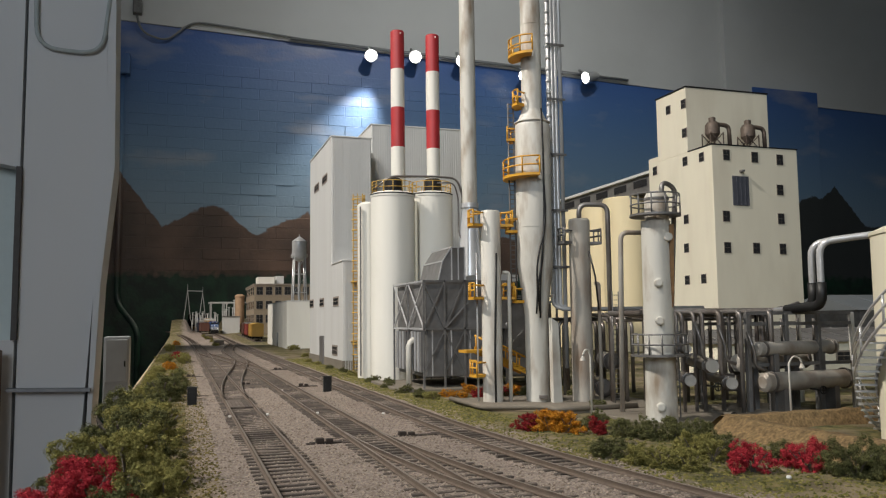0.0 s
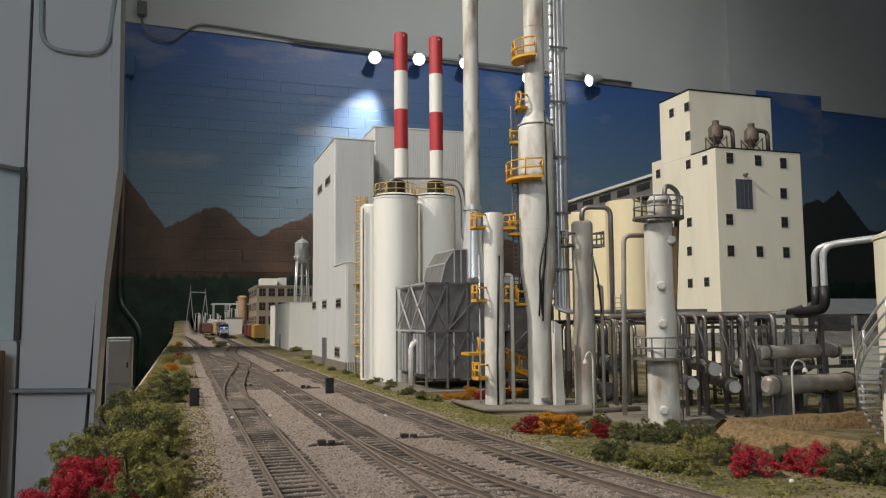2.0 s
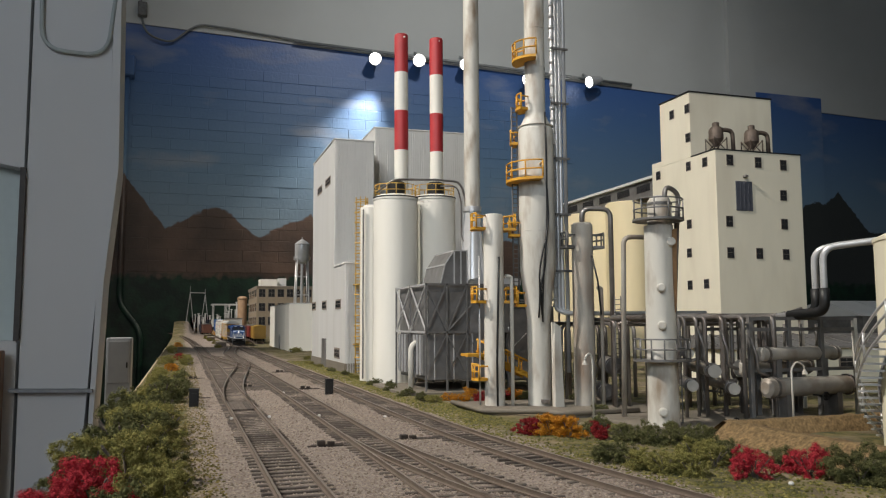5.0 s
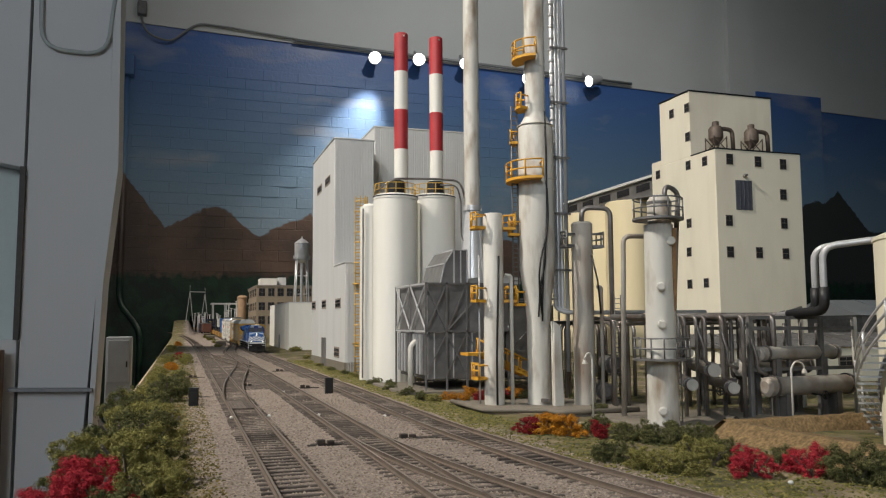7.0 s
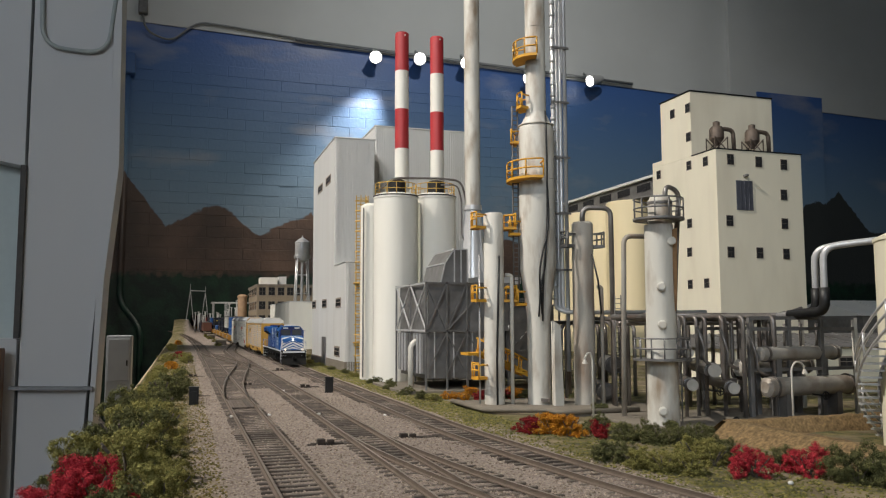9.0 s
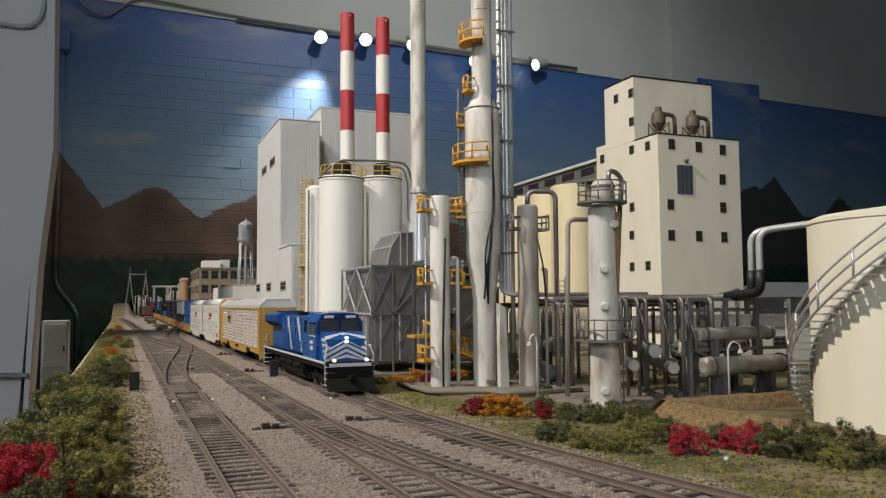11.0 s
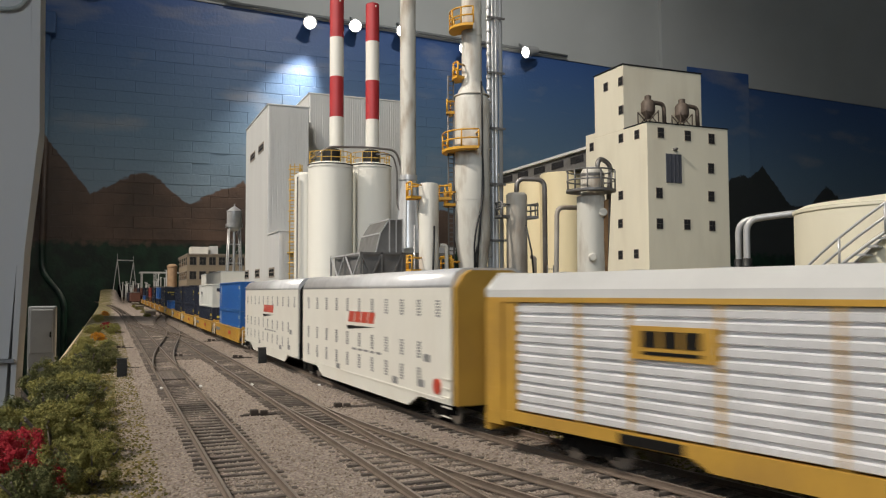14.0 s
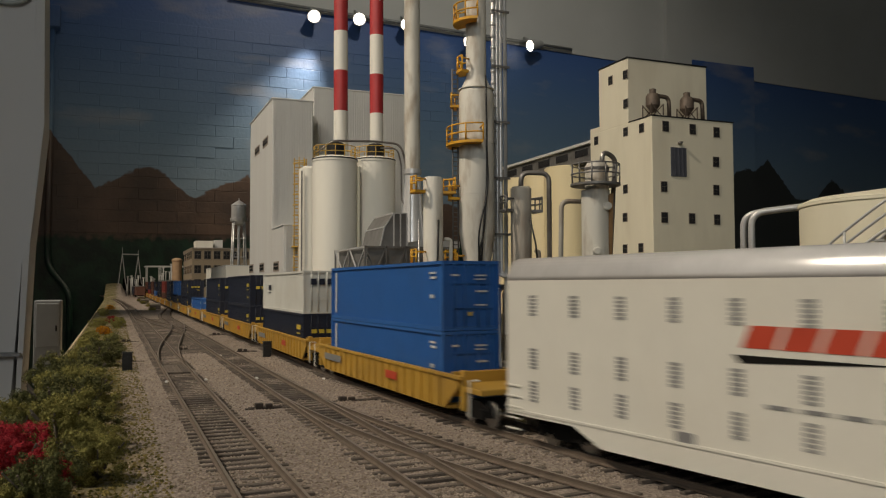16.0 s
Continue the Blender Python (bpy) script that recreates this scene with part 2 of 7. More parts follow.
def ground_material():
    m, nt, b = principled("ballast_and_turf")
    N, L = nt.nodes, nt.links
    geo = N.new("ShaderNodeNewGeometry")
    sep = N.new("ShaderNodeSeparateXYZ")
    L.new(geo.outputs["Position"], sep.inputs[0])

    def tex(scale, detail=6):
        n = N.new("ShaderNodeTexNoise")
        n.inputs["Scale"].default_value, n.inputs["Detail"].default_value = scale, detail
        L.new(geo.outputs["Position"], n.inputs["Vector"])
        return n.outputs["Fac"]

    def math2(op, a, c):
        n = N.new("ShaderNodeMath")
        n.operation = op
        for k, v in ((0, a), (1, c)):
            if isinstance(v, (int, float)):
                n.inputs[k].default_value = v
            else:
                L.new(v, n.inputs[k])
        return n.outputs[0]

    def rng(v, a, c, d=0.0, e=1.0):
        n = N.new("ShaderNodeMapRange")
        for k, q in zip(("From Min", "From Max", "To Min", "To Max"), (a, c, d, e)):
            n.inputs[k].default_value = q
        L.new(v, n.inputs["Value"])
        return n.outputs[0]

    def ramp(v, stops):
        n = N.new("ShaderNodeValToRGB")
        while len(n.color_ramp.elements) < len(stops):
            n.color_ramp.elements.new(0.5)
        for e, (p, c) in zip(n.color_ramp.elements, stops):
            e.position, e.color = p, (*c, 1)
        L.new(v, n.inputs[0])
        return n.outputs[0]

    def mix(f, a, c):
        n = N.new("ShaderNodeMix")
        n.data_type = "RGBA"
        L.new(f, n.inputs["Factor"]), L.new(a, n.inputs["A"]), L.new(c, n.inputs["B"])
        return n.outputs["Result"]

    vor = N.new("ShaderNodeTexVoronoi")
    vor.inputs["Scale"].default_value = 1200
    L.new(geo.outputs["Position"], vor.inputs["Vector"])
    stones = ramp(rng(vor.outputs["Color"], 0.0, 1.0), [(0.0, (0.15, 0.115, 0.095)), (0.5, (0.27, 0.22, 0.185)), (1.0, (0.42, 0.35, 0.3))])
    soot = ramp(tex(14), [(0.38, (0.16, 0.13, 0.11)), (0.62, (0.36, 0.3, 0.25))])
    stones = mix(rng(tex(9), 0.45, 0.7, 0.1, 0.45), stones, soot)
    turf = ramp(tex(160), [(0.3, (0.035, 0.04, 0.014)), (0.5, (0.12, 0.11, 0.035)), (0.72, (0.24, 0.19, 0.08))])
    earth = ramp(tex(55), [(0.35, (0.13, 0.1, 0.06)), (0.65, (0.3, 0.24, 0.15))])
    turf = mix(rng(tex(26), 0.46, 0.6), turf, earth)
    wob = rng(tex(40), 0.3, 0.7, -0.012, 0.012)
    x = math2("ADD", sep.outputs[0], wob)
    left = rng(x, 0.012, 0.004)
    main = math2("ADD", 0.1345 + 0.019, math2("MULTIPLY", 0.33, math2("POWER", math2("MAXIMUM", 0.0, math2("SUBTRACT", 0.45, sep.outputs[1])), 2.0)))
    right = rng(math2("SUBTRACT", x, main), -0.002, 0.008)
    L.new(mix(math2("MAXIMUM", left, right), stones, turf), b.inputs["Base Color"])
    b.inputs["Roughness"].default_value = 0.95
    bp = N.new("ShaderNodeBump")
    bp.inputs["Strength"].default_value, bp.inputs["Distance"].default_value = 0.8, 0.0008
    L.new(vor.outputs["Distance"], bp.inputs["Height"])
    L.new(bp.outputs[0], b.inputs["Normal"])
    return m


M["ballast"] = ground_material()


def build_ground():
    bm = mesh()
    xs = [EDGE_X + i * 0.006 for i in range(70)] + [0.4 + i * 0.08 for i in range(1, 64)]
    ys = [-1.5 + i * 0.1 for i in range(15)] + [i * 0.01 for i in range(1, 130)] + [1.3 + i * 0.04 for i in range(1, 86)] + [WALL_Y + 0.3]
    grid = [[bm.verts.new((x, y, ground_z(x, y))) for x in xs] for y in ys]
    for j in range(len(ys) - 1):
        for i in range(len(xs) - 1):
            bm.faces.new((grid[j][i], grid[j][i + 1], grid[j + 1][i + 1], grid[j + 1][i])).smooth = True
    return part("ground", bm, M["ballast"])


tagged(build_ground(), "grey-brown ballast and turf of a model railway layout", "ground", kind="structure")
tagged(part("fascia", box(EDGE_X - 0.006, EDGE_X, -1.5, WALL_Y - 0.01, -0.3, -0.012, 0.001), mat("raw_wood_edge", (0.5, 0.4, 0.27), 0.7, var=0.15, scale=30, stretch=(1, 0.1, 4))),
       "raw wooden edge board along the layout", "edge board", kind="structure")


def mural_material():
    m, nt, b = principled("painted_mural")
    N, L = nt.nodes, nt.links
    geo = N.new("ShaderNodeNewGeometry")
    sep = N.new("ShaderNodeSeparateXYZ")
    L.new(geo.outputs["Position"], sep.inputs[0])
    X, Z = sep.outputs[0], sep.outputs[2]

    def rng(v, a, c, d=0.0, e=1.0):
        n = N.new("ShaderNodeMapRange")
        for k, q in zip(("From Min", "From Max", "To Min", "To Max"), (a, c, d, e)):
            n.inputs[k].default_value = q
        L.new(v, n.inputs["Value"])
        return n.outputs[0]

    def ramp(v, stops):
        n = N.new("ShaderNodeValToRGB")
        while len(n.color_ramp.elements) < len(stops):
            n.color_ramp.elements.new(0.5)
        for e, (p, c) in zip(n.color_ramp.elements, stops):
            e.position, e.color = p, (*c, 1)
        L.new(v, n.inputs[0])
        return n.outputs[0]

    def mix(f, a, c):
        n = N.new("ShaderNodeMix")
        n.data_type = "RGBA"
        for k, v in (("Factor", f), ("A", a), ("B", c)):
            if isinstance(v, tuple):
                n.inputs[k].default_value = (*v, 1)
            else:
                L.new(v, n.inputs[k])
        return n.outputs["Result"]

    def tex(scale, detail=5, squash=1.0):
        mp = N.new("ShaderNodeMapping")
        mp.inputs["Scale"].default_value = (1, 1, squash)
        L.new(geo.outputs["Position"], mp.inputs[0])
        n = N.new("ShaderNodeTexNoise")
        n.inputs["Scale"].default_value, n.inputs["Detail"].default_value = scale, detail
        L.new(mp.outputs[0], n.inputs["Vector"])
        return n.outputs["Fac"]

    sky = ramp(rng(Z, 0.5, 1.8), [(0.0, (0.255, 0.34, 0.41)), (0.35, (0.17, 0.278, 0.405)), (0.7, (0.09, 0.188, 0.4)), (1.0, (0.043, 0.118, 0.4))])
    cloud = rng(tex(1.7, 6, 2.6), 0.56, 0.72, 0.0, 0.55)
    sky = mix(cloud, sky, (0.42, 0.42, 0.44))
    hills = [(-0.4, 0.95), (-0.34, 0.9), (-0.2, 0.72), (-0.1, 0.595), (0.05, 0.68), (0.165, 0.735), (0.25, 0.69), (0.35, 0.6), (0.42, 0.555), (0.5, 0.61), (0.72, 0.7), (1.2, 0.62), (2.2, 0.56), (3.6, 0.62),
             (4.1, 0.8), (4.4, 0.93), (4.52, 0.9), (4.68, 1.02), (4.95, 0.72), (5.15, 0.72), (5.35, 0.9), (5.6, 0.7), (6.4, 0.66)]
    height = ramp(rng(X, -0.4, 6.4), [((x + 0.4) / 6.8, (z, z, z)) for x, z in hills])
    sub = N.new("ShaderNodeMath")
    sub.operation = "SUBTRACT"
    L.new(height, sub.inputs[0]), L.new(Z, sub.inputs[1])
    add = N.new("ShaderNodeMath")
    add.operation = "ADD"
    L.new(sub.outputs[0], add.inputs[0]), L.new(rng(tex(30), 0.3, 0.7, -0.012, 0.012), add.inputs[1])
    brown = ramp(tex(5), [(0.35, (0.075, 0.052, 0.042)), (0.65, (0.15, 0.095, 0.07))])
    far = mix(rng(X, 3.0, 3.8), brown, (0.045, 0.05, 0.05))
    out = mix(rng(add.outputs[0], -0.004, 0.006), sky, far)
    green = ramp(tex(14), [(0.4, (0.006, 0.02, 0.014)), (0.65, (0.012, 0.045, 0.025))])
    gz = N.new("ShaderNodeMath")
    gz.operation = "ADD"
    L.new(Z, gz.inputs[0]), L.new(rng(tex(25), 0.3, 0.7, -0.02, 0.02), gz.inputs[1])
    out = mix(rng(gz.outputs[0], 0.34, 0.31), out, green)
    L.new(out, b.inputs["Base Color"])
    b.inputs["Roughness"].default_value = 0.42
    n = N.new("ShaderNodeTexNoise")
    n.inputs["Scale"].default_value = 60
    L.new(geo.outputs["Position"], n.inputs["Vector"])
    bp = N.new("ShaderNodeBump")
    bp.inputs["Strength"].default_value, bp.inputs["Distance"].default_value = 0.4, 0.004
    L.new(n.outputs["Fac"], bp.inputs["Height"])
    L.new(bp.outputs[0], b.inputs["Normal"])
    return m


M["mural"] = mural_material()
MURAL_TOP = 1.62
# the wall with the opening through which the main line leaves
bm = box(-1.6, 0.04, WALL_Y, WALL_Y + 0.18, -1.2, 1.81)
add_box(bm, 0.15, 7.6, WALL_Y, WALL_Y + 0.18, -1.2, 1.81)
add_box(bm, 0.04, 0.15, WALL_Y, WALL_Y + 0.18, 0.1, 1.81)
add_box(bm, 0.04, 0.15, WALL_Y, WALL_Y + 0.18, -1.2, -0.02)
wall_north = tagged(part("wall_north", bm, M["mural"]), "brick wall painted with blue sky and brown hills", "wall", kind="structure")
tagged(part("wall_north_upper", prism([(-1.6, 1.8), (-0.3, 1.765), (2.9, 1.66), (3.92, 1.63), (3.92, 1.72), (4.5, 1.70), (4.5, 1.62), (7.6, 1.55), (7.6, 3.3), (-1.6, 3.3)], "y", WALL_Y - 0.012, WALL_Y - 0.002), M["wall"]), "grey-white painted upper wall above the mural", "wall", kind="structure")
pil = mesh()
add_box(pil, 3.92, 4.5, WALL_Y - 0.06, WALL_Y - 0.014, -1.2, 1.71)
tagged(part("wall_pilaster", pil, M["mural"]), "shallow blue-painted pilaster on the mural wall", "pilaster", kind="structure")
tagged(part("wall_pilaster_upper", box(3.7, 3.92, WALL_Y - 0.05, WALL_Y - 0.014, 1.66, 3.3), M["wall"]), "grey upper pilaster on the wall", "pilaster", kind="structure")
# the dark recess behind the wall
for nm, b6 in (("tunnel_side", (-0.25, -0.2, WALL_Y + 0.2, 9, -0.1, 0.3)), ("tunnel_side", (0.3, 0.35, WALL_Y + 0.2, 9, -0.1, 0.3)), ("tunnel_roof", (-0.25, 0.35, WALL_Y + 0.2, 9, 0.3, 0.32)),
               ("tunnel_floor", (-0.25, 0.35, WALL_Y + 0.2, 9, -0.1, 0.008)), ("tunnel_end", (-0.25, 0.35, 9, 9.05, -0.1, 0.32))):
    tagged(part(nm, box(*b6), M["black"]), "dark lining of the opening behind the wall", "tunnel", kind="structure")
# the rest of the room
tagged(part("floor", box(-4, 7.6, -4, WALL_Y, -1.25, -1.2), M["floor"]), "dark floor of the exhibition room", "floor", kind="structure")
tagged(part("ceiling", box(-4, 7.6, -4, WALL_Y + 0.2, 3.3, 3.35), M["wall"]), "pale ceiling of the room", "ceiling", kind="structure")
tagged(part("wall_south", box(-4, 7.6, -4.1, -4, -1.2, 3.3), M["wall"]), "pale room wall", "wall", kind="structure")
tagged(part("wall_east", box(7.6, 7.7, -4, WALL_Y + 0.2, -1.2, 3.3), M["wall"]), "pale room wall", "wall", kind="structure")
tagged(part("wall_west", box(-4.1, -4, -4, WALL_Y + 0.2, -1.2, 3.3), M["wall"]), "pale room wall", "wall", kind="structure")
tagged(part("wall_north_aisle", box(-4, -1.6, WALL_Y, WALL_Y + 0.2, -1.2, 3.3), M["pale"]), "pale room wall beyond the aisle", "wall", kind="structure")


def build_partition():
    """The white cased wall end beside the aisle, with a window and a rounded cased panel."""
    root = thing("wall_partition", 0, 0, 0, "white painted partition wall with a cased window beside the aisle", "wall", kind="structure")
    body = prism([(-0.345, -1.2), (-0.21, -1.2), (-0.21, -0.2), (-0.19, 0.15), (-0.172, 0.42), (-0.176, 0.9), (-0.176, 1.7), (-0.345, 1.7)], "y", 2.0, 2.12)
    part("wall_face", body, M["pale"], root)
    part("wall_face", box(-2.0, -0.352, 2.0, 2.12, -1.2, 0.02), M["pale"], root)
    part("wall_face", prism([(-2.0, 0.7), (-0.352, 0.41), (-0.352, 1.7), (-2.0, 1.7)], "y", 2.0, 2.12), M["pale"], root)
    part("wall_return", prism([(-0.21, -0.6), (-0.192, -0.6), (-0.19, -0.2), (-0.176, 0.15), (-0.152, 0.42), (-0.158, 0.9), (-0.158, 1.7), (-0.176, 1.7), (-0.172, 0.42), (-0.19, 0.15)], "y", 1.99, 2.14), M["pale"], root)
    part("casing", prism([(-0.357, 0.02), (-0.346, 0.02), (-0.346, 0.41), (-0.357, 0.41)], "y", 1.985, 2.0), mat("dark_gap", (0.1, 0.09, 0.085), 0.8), root)
    pane = part("window_pane", box(-2.0, -0.36, 2.06, 2.07, 0.02, 0.6), mat("pale_window_blind", (0.6, 0.66, 0.64), 0.6, var=0.03), root)
    part("ledge", prism([(-0.36, -0.092), (-0.19, -0.097), (-0.19, -0.09), (-0.36, -0.085)], "y", 1.97, 2.0), mat("shadow_grey_ledge", (0.3, 0.3, 0.31), 0.7), root)
    part("cased_panel", tube([(-0.33, 1.99, 0.9), (-0.325, 1.99, 0.69), (-0.185, 1.99, 0.685), (-0.163, 1.99, 0.9)], 0.005, 8, 0.05), mat("grey_trim", (0.42, 0.45, 0.44), 0.6), root)
    part("wood_post", box(-0.42, -0.368, 1.93, 1.97, -0.6, 0.0, 0.003), mat("brown_wood_post", (0.2, 0.11, 0.06), 0.6, var=0.2, stretch=(1, 1, 0.2)), root)
    return root


build_partition()
cab_box = thing("wall_cabinet", 0, 0, 0, "pale grey electrical box on the wall behind the layout edge", "electrical box")
part("enclosure", box(-0.192, -0.128, 2.3, 2.36, -0.2, 0.02, 0.004), mat("grey_enclosure_paint", (0.3, 0.32, 0.34), 0.5, var=0.06, scale=30), cab_box)
part("door", box(-0.187, -0.133, 2.296, 2.3, -0.1, 0.012, 0.002), mat("grey_cabinet_door", (0.33, 0.35, 0.37), 0.5, var=0.06, scale=30), cab_box)
part("latch", box(-0.141, -0.137, 2.293, 2.296, -0.06, -0.045, 0.001), M["black"], cab_box)
part("bracket", box(-0.175, -0.145, 2.36, 2.5, -1.2, -0.05, 0.002), M["pale"], cab_box)


def conduits():
    e = thing("wall_conduit", 0, 0, 0, "grey electrical conduit running along the top of the mural", "conduit")
    pts = [(-0.28, WALL_Y - 0.03, 2.3), (-0.27, WALL_Y - 0.03, 1.82), (-0.24, WALL_Y - 0.03, 1.7), (-0.1, WALL_Y - 0.03, 1.66), (-0.02, WALL_Y - 0.03, 1.74), (0.05, WALL_Y - 0.03, 1.79), (0.2, WALL_Y - 0.03, 1.785), (0.75, WALL_Y - 0.03, 1.745)]
    part("cable", tube(pts, 0.0065, 8, 0.06), mat("grey_cable", (0.22, 0.23, 0.23), 0.6), e)
    part("track_bar", tube([(0.6, WALL_Y - 0.04, 1.745), (2.9, WALL_Y - 0.04, 1.68)], 0.01, 8), mat("grey_conduit", (0.3, 0.31, 0.31), 0.5, 0.3), e)
    part("junction_box", box(-0.285, -0.235, WALL_Y - 0.06, WALL_Y - 0.012, 1.8, 1.88, 0.006), M["grey"], e)
    f = thing("wall_downpipe", 0, 0, 0, "conduit pipe painted over with the mural in the wall corner", "conduit")
    part("pipe", tube([(-0.33, WALL_Y - 0.04, 1.5), (-0.335, WALL_Y - 0.04, 0.25), (-0.33, WALL_Y - 0.06, 0.16), (-0.22, WALL_Y - 0.12, 0.02), (-0.22, WALL_Y - 0.12, -1.0)], 0.016, 10, 0.06), M["mural"], f)
    part("pipe_head", box(-0.38, -0.29, WALL_Y - 0.08, WALL_Y, 1.44, 1.56, 0.008), M["mural"], f)


conduits()


def spot_fixture(x, z, aim, lit):
    e = thing("track_spotlight", x, WALL_Y - 0.12, z, "white track spotlight above the mural" + (", lit" if lit else ""), "spotlight", "spotlights along the mural")
    d = (Vector(aim) - Vector((x, WALL_Y - 0.12, z))).normalized()
    rot = d.to_track_quat("Z", "Y").to_matrix().to_4x4()
    shell = lathe(0, 0, [(0.016, -0.1), (0.026, -0.08), (0.037, 0.0), (0.041, 0.012)], 24)
    bmesh.ops.transform(shell, matrix=rot, verts=shell.verts)
    part("housing", shell, M["lamp_shell"], e)
    lens = lathe(0, 0, [(0.035, 0.0125), (0.031, 0.017), (0.008, 0.02)], 24)
    bmesh.ops.transform(lens, matrix=rot, verts=lens.verts)
    part("lens", lens, M["lamp_glow"], e, "glowing lamp lens")
    part("stem", tube([(0, 0, 0), (0, 0.06, 0.06), (0, 0.1, 0.08)], 0.008, 8), M["lamp_shell"], e)
    return e


M["lamp_shell"] = mat("white_lamp_housing", (0.5, 0.5, 0.5), 0.5)
M["lamp_glow"] = glow("lamp_lens_light", (1.0, 0.97, 0.9), 9.0)
spot_fixture(1.075, 1.66, (0.6, 2.0, 0.2), True)
spot_fixture(1.355, 1.675, (0.2, 0.5, 0.2), True)
spot_fixture(1.66, 1.68, (0.6, 0.5, 0.0), True)
spot_fixture(2.09, 1.62, (0.2, 3.4, 0.5), True)
spot_fixture(2.54, 1.645, (0.8, 4.3, 1.1), True)


# ---- tracks ----
def sweep_rail(xf, off, y0, y1, step=0.02):
    """A rail with foot, web and head along a line."""
    prof = [(-0.0009, -0.0022), (0.0009, -0.0022), (0.0009, -0.0018), (0.0002, -0.0015), (0.0002, -0.0006), (0.00045, -0.0004), (0.00045, 0.0), (-0.00045, 0.0), (-0.00045, -0.0004), (-0.0002, -0.0006), (-0.0002, -0.0015), (-0.0009, -0.0018)]
    bm = mesh()
    n = max(2, int((y1 - y0) / step))
    prev = None
    for i in range(n + 1):
        y = y0 + (y1 - y0) * i / n
        s = (xf(y + 0.002) - xf(y - 0.002)) / 0.004
        nx, ny = 1 / math.hypot(1, s), -s / math.hypot(1, s)
        ring = [bm.verts.new((xf(y) + nx * (off + u), y + ny * (off + u), grade(y) + v)) for u, v in prof]
        if prev:
            add_ring(bm, prev, ring, False)
        else:
            bm.faces.new(ring[::-1])
        prev = ring
    bm.faces.new(prev)
    bmesh.ops.recalc_face_normals(bm, faces=bm.faces)
    me_bm = bm
    for f in me_bm.faces:
        f.material_index = 1 if f.normal.z > 0.9 and f.calc_center_median().z > grade(f.calc_center_median().y) - 0.0003 else 0
    return me_bm


def rail_part(xf, off, y0, y1, root, name="rail"):
    ob = part(name, sweep_rail(xf, off, y0, y1), M["rail"], root)
    ob.data.materials.append(M["railhead"])
    return ob


GAUGE2 = 0.0083
tie_mesh = bpy.data.meshes.new("tie")
_b = box(-0.0128, 0.0128, -0.00105, 0.00105, -0.0014, 0.0, 0.00025)
_b.to_mesh(tie_mesh)
_b.free()
tie_mesh.materials.append(M["tie"])


def lay_track(label, xf, y0, y1, count, name="track"):
    root = thing(name, 0, 0, 0, label, "railway track", "tracks of the yard", "structure")
    rail_part(xf, -GAUGE2, y0, y1, root)
    rail_part(xf, GAUGE2, y0, y1, root)
    rng = random.Random(int(xf(1.0) * 1e4))
    y, k = max(0.1, y0), 0
    far = mesh()
    while y < min(y1, 4.4):
        s = (xf(y + 0.002) - xf(y - 0.002)) / 0.004
        p = pose(xf(y) + rng.uniform(-0.0005, 0.0005), y + rng.uniform(-0.0004, 0.0004), grade(y) - 0.00215, 0, 0, -math.degrees(math.atan(s)) + rng.uniform(-1.2, 1.2))
        if k < count:
            t = new("tie", tie_mesh)
            t.parent, t.matrix_basis = root, p
        else:
            add_box(far, xf(y) - 0.0128, xf(y) + 0.0128, y - 0.00105, y + 0.00105, grade(y) - 0.0036, grade(y) - 0.00215)
        y += 0.0076
        k += 1
    tagged(part("far_ties", far, M["tie"], root), kind="stuff")
    return root


track_left = lay_track("rusty rails on dark wooden ties in tan ballast, left track", left_x, -1.2, 4.4, 280)
track_mid = lay_track("rusty rails on dark wooden ties in tan ballast, middle track", mid_x, -1.2, 2.25, 270)
track_main = lay_track("main line rails on dark ties in tan ballast", main_x, -2.5, 8.6, 290)
# the turnout on the middle track
rail_part(branch_x, GAUGE2, -0.5, 0.43, track_mid, "stock_rail")
rail_part(branch_x, -GAUGE2, -0.5, 0.40, track_mid, "closure_rail")
rng = random.Random(5)
y = 0.1
while y < 0.34:
    t = new("tie", tie_mesh)
    t.parent, t.matrix_basis = track_mid, pose(branch_x(y) + 0.006, y + 0.0016, -0.0023, 0, 0, math.degrees(math.atan(0.9 * (0.43 - y))) * 0.5)
    y += 0.0076
# the crossover
for leg, start in ((cross_x, CROSS_0), (cross_back_x, CROSS_0 + 0.3)):
    for side in (-GAUGE2, GAUGE2):
        rail_part(leg, side, start, start + CROSS_1 - CROSS_0, track_left, "closure_rail")
y = 0.72
while y < 1.5:
    t = new("tie", tie_mesh)
    t.parent, t.matrix_basis = track_left, pose((TRACK_A + TRACK_B) / 2, y, -0.0023)
    y += 0.0076
# the siding beside the white shed
siding = lay_track("rusty siding rails beside the white shed", lambda y: 0.205 + 0.02 * (y - 2.3), 2.25, 3.3, 0, "siding_track")

# planked plate between the rails of the left track
pl = thing("planked_plate", TRACK_A, 0.575, -0.0012, "dark weathered plank plate between the rails", "track plate")
for i in range(6):
    part("plank", box(-0.0075 + i * 0.0025, -0.0075 + i * 0.0025 + 0.0023, -0.026, 0.026, -0.0007, 0.0004, 0.0002), M["tie"], pl)


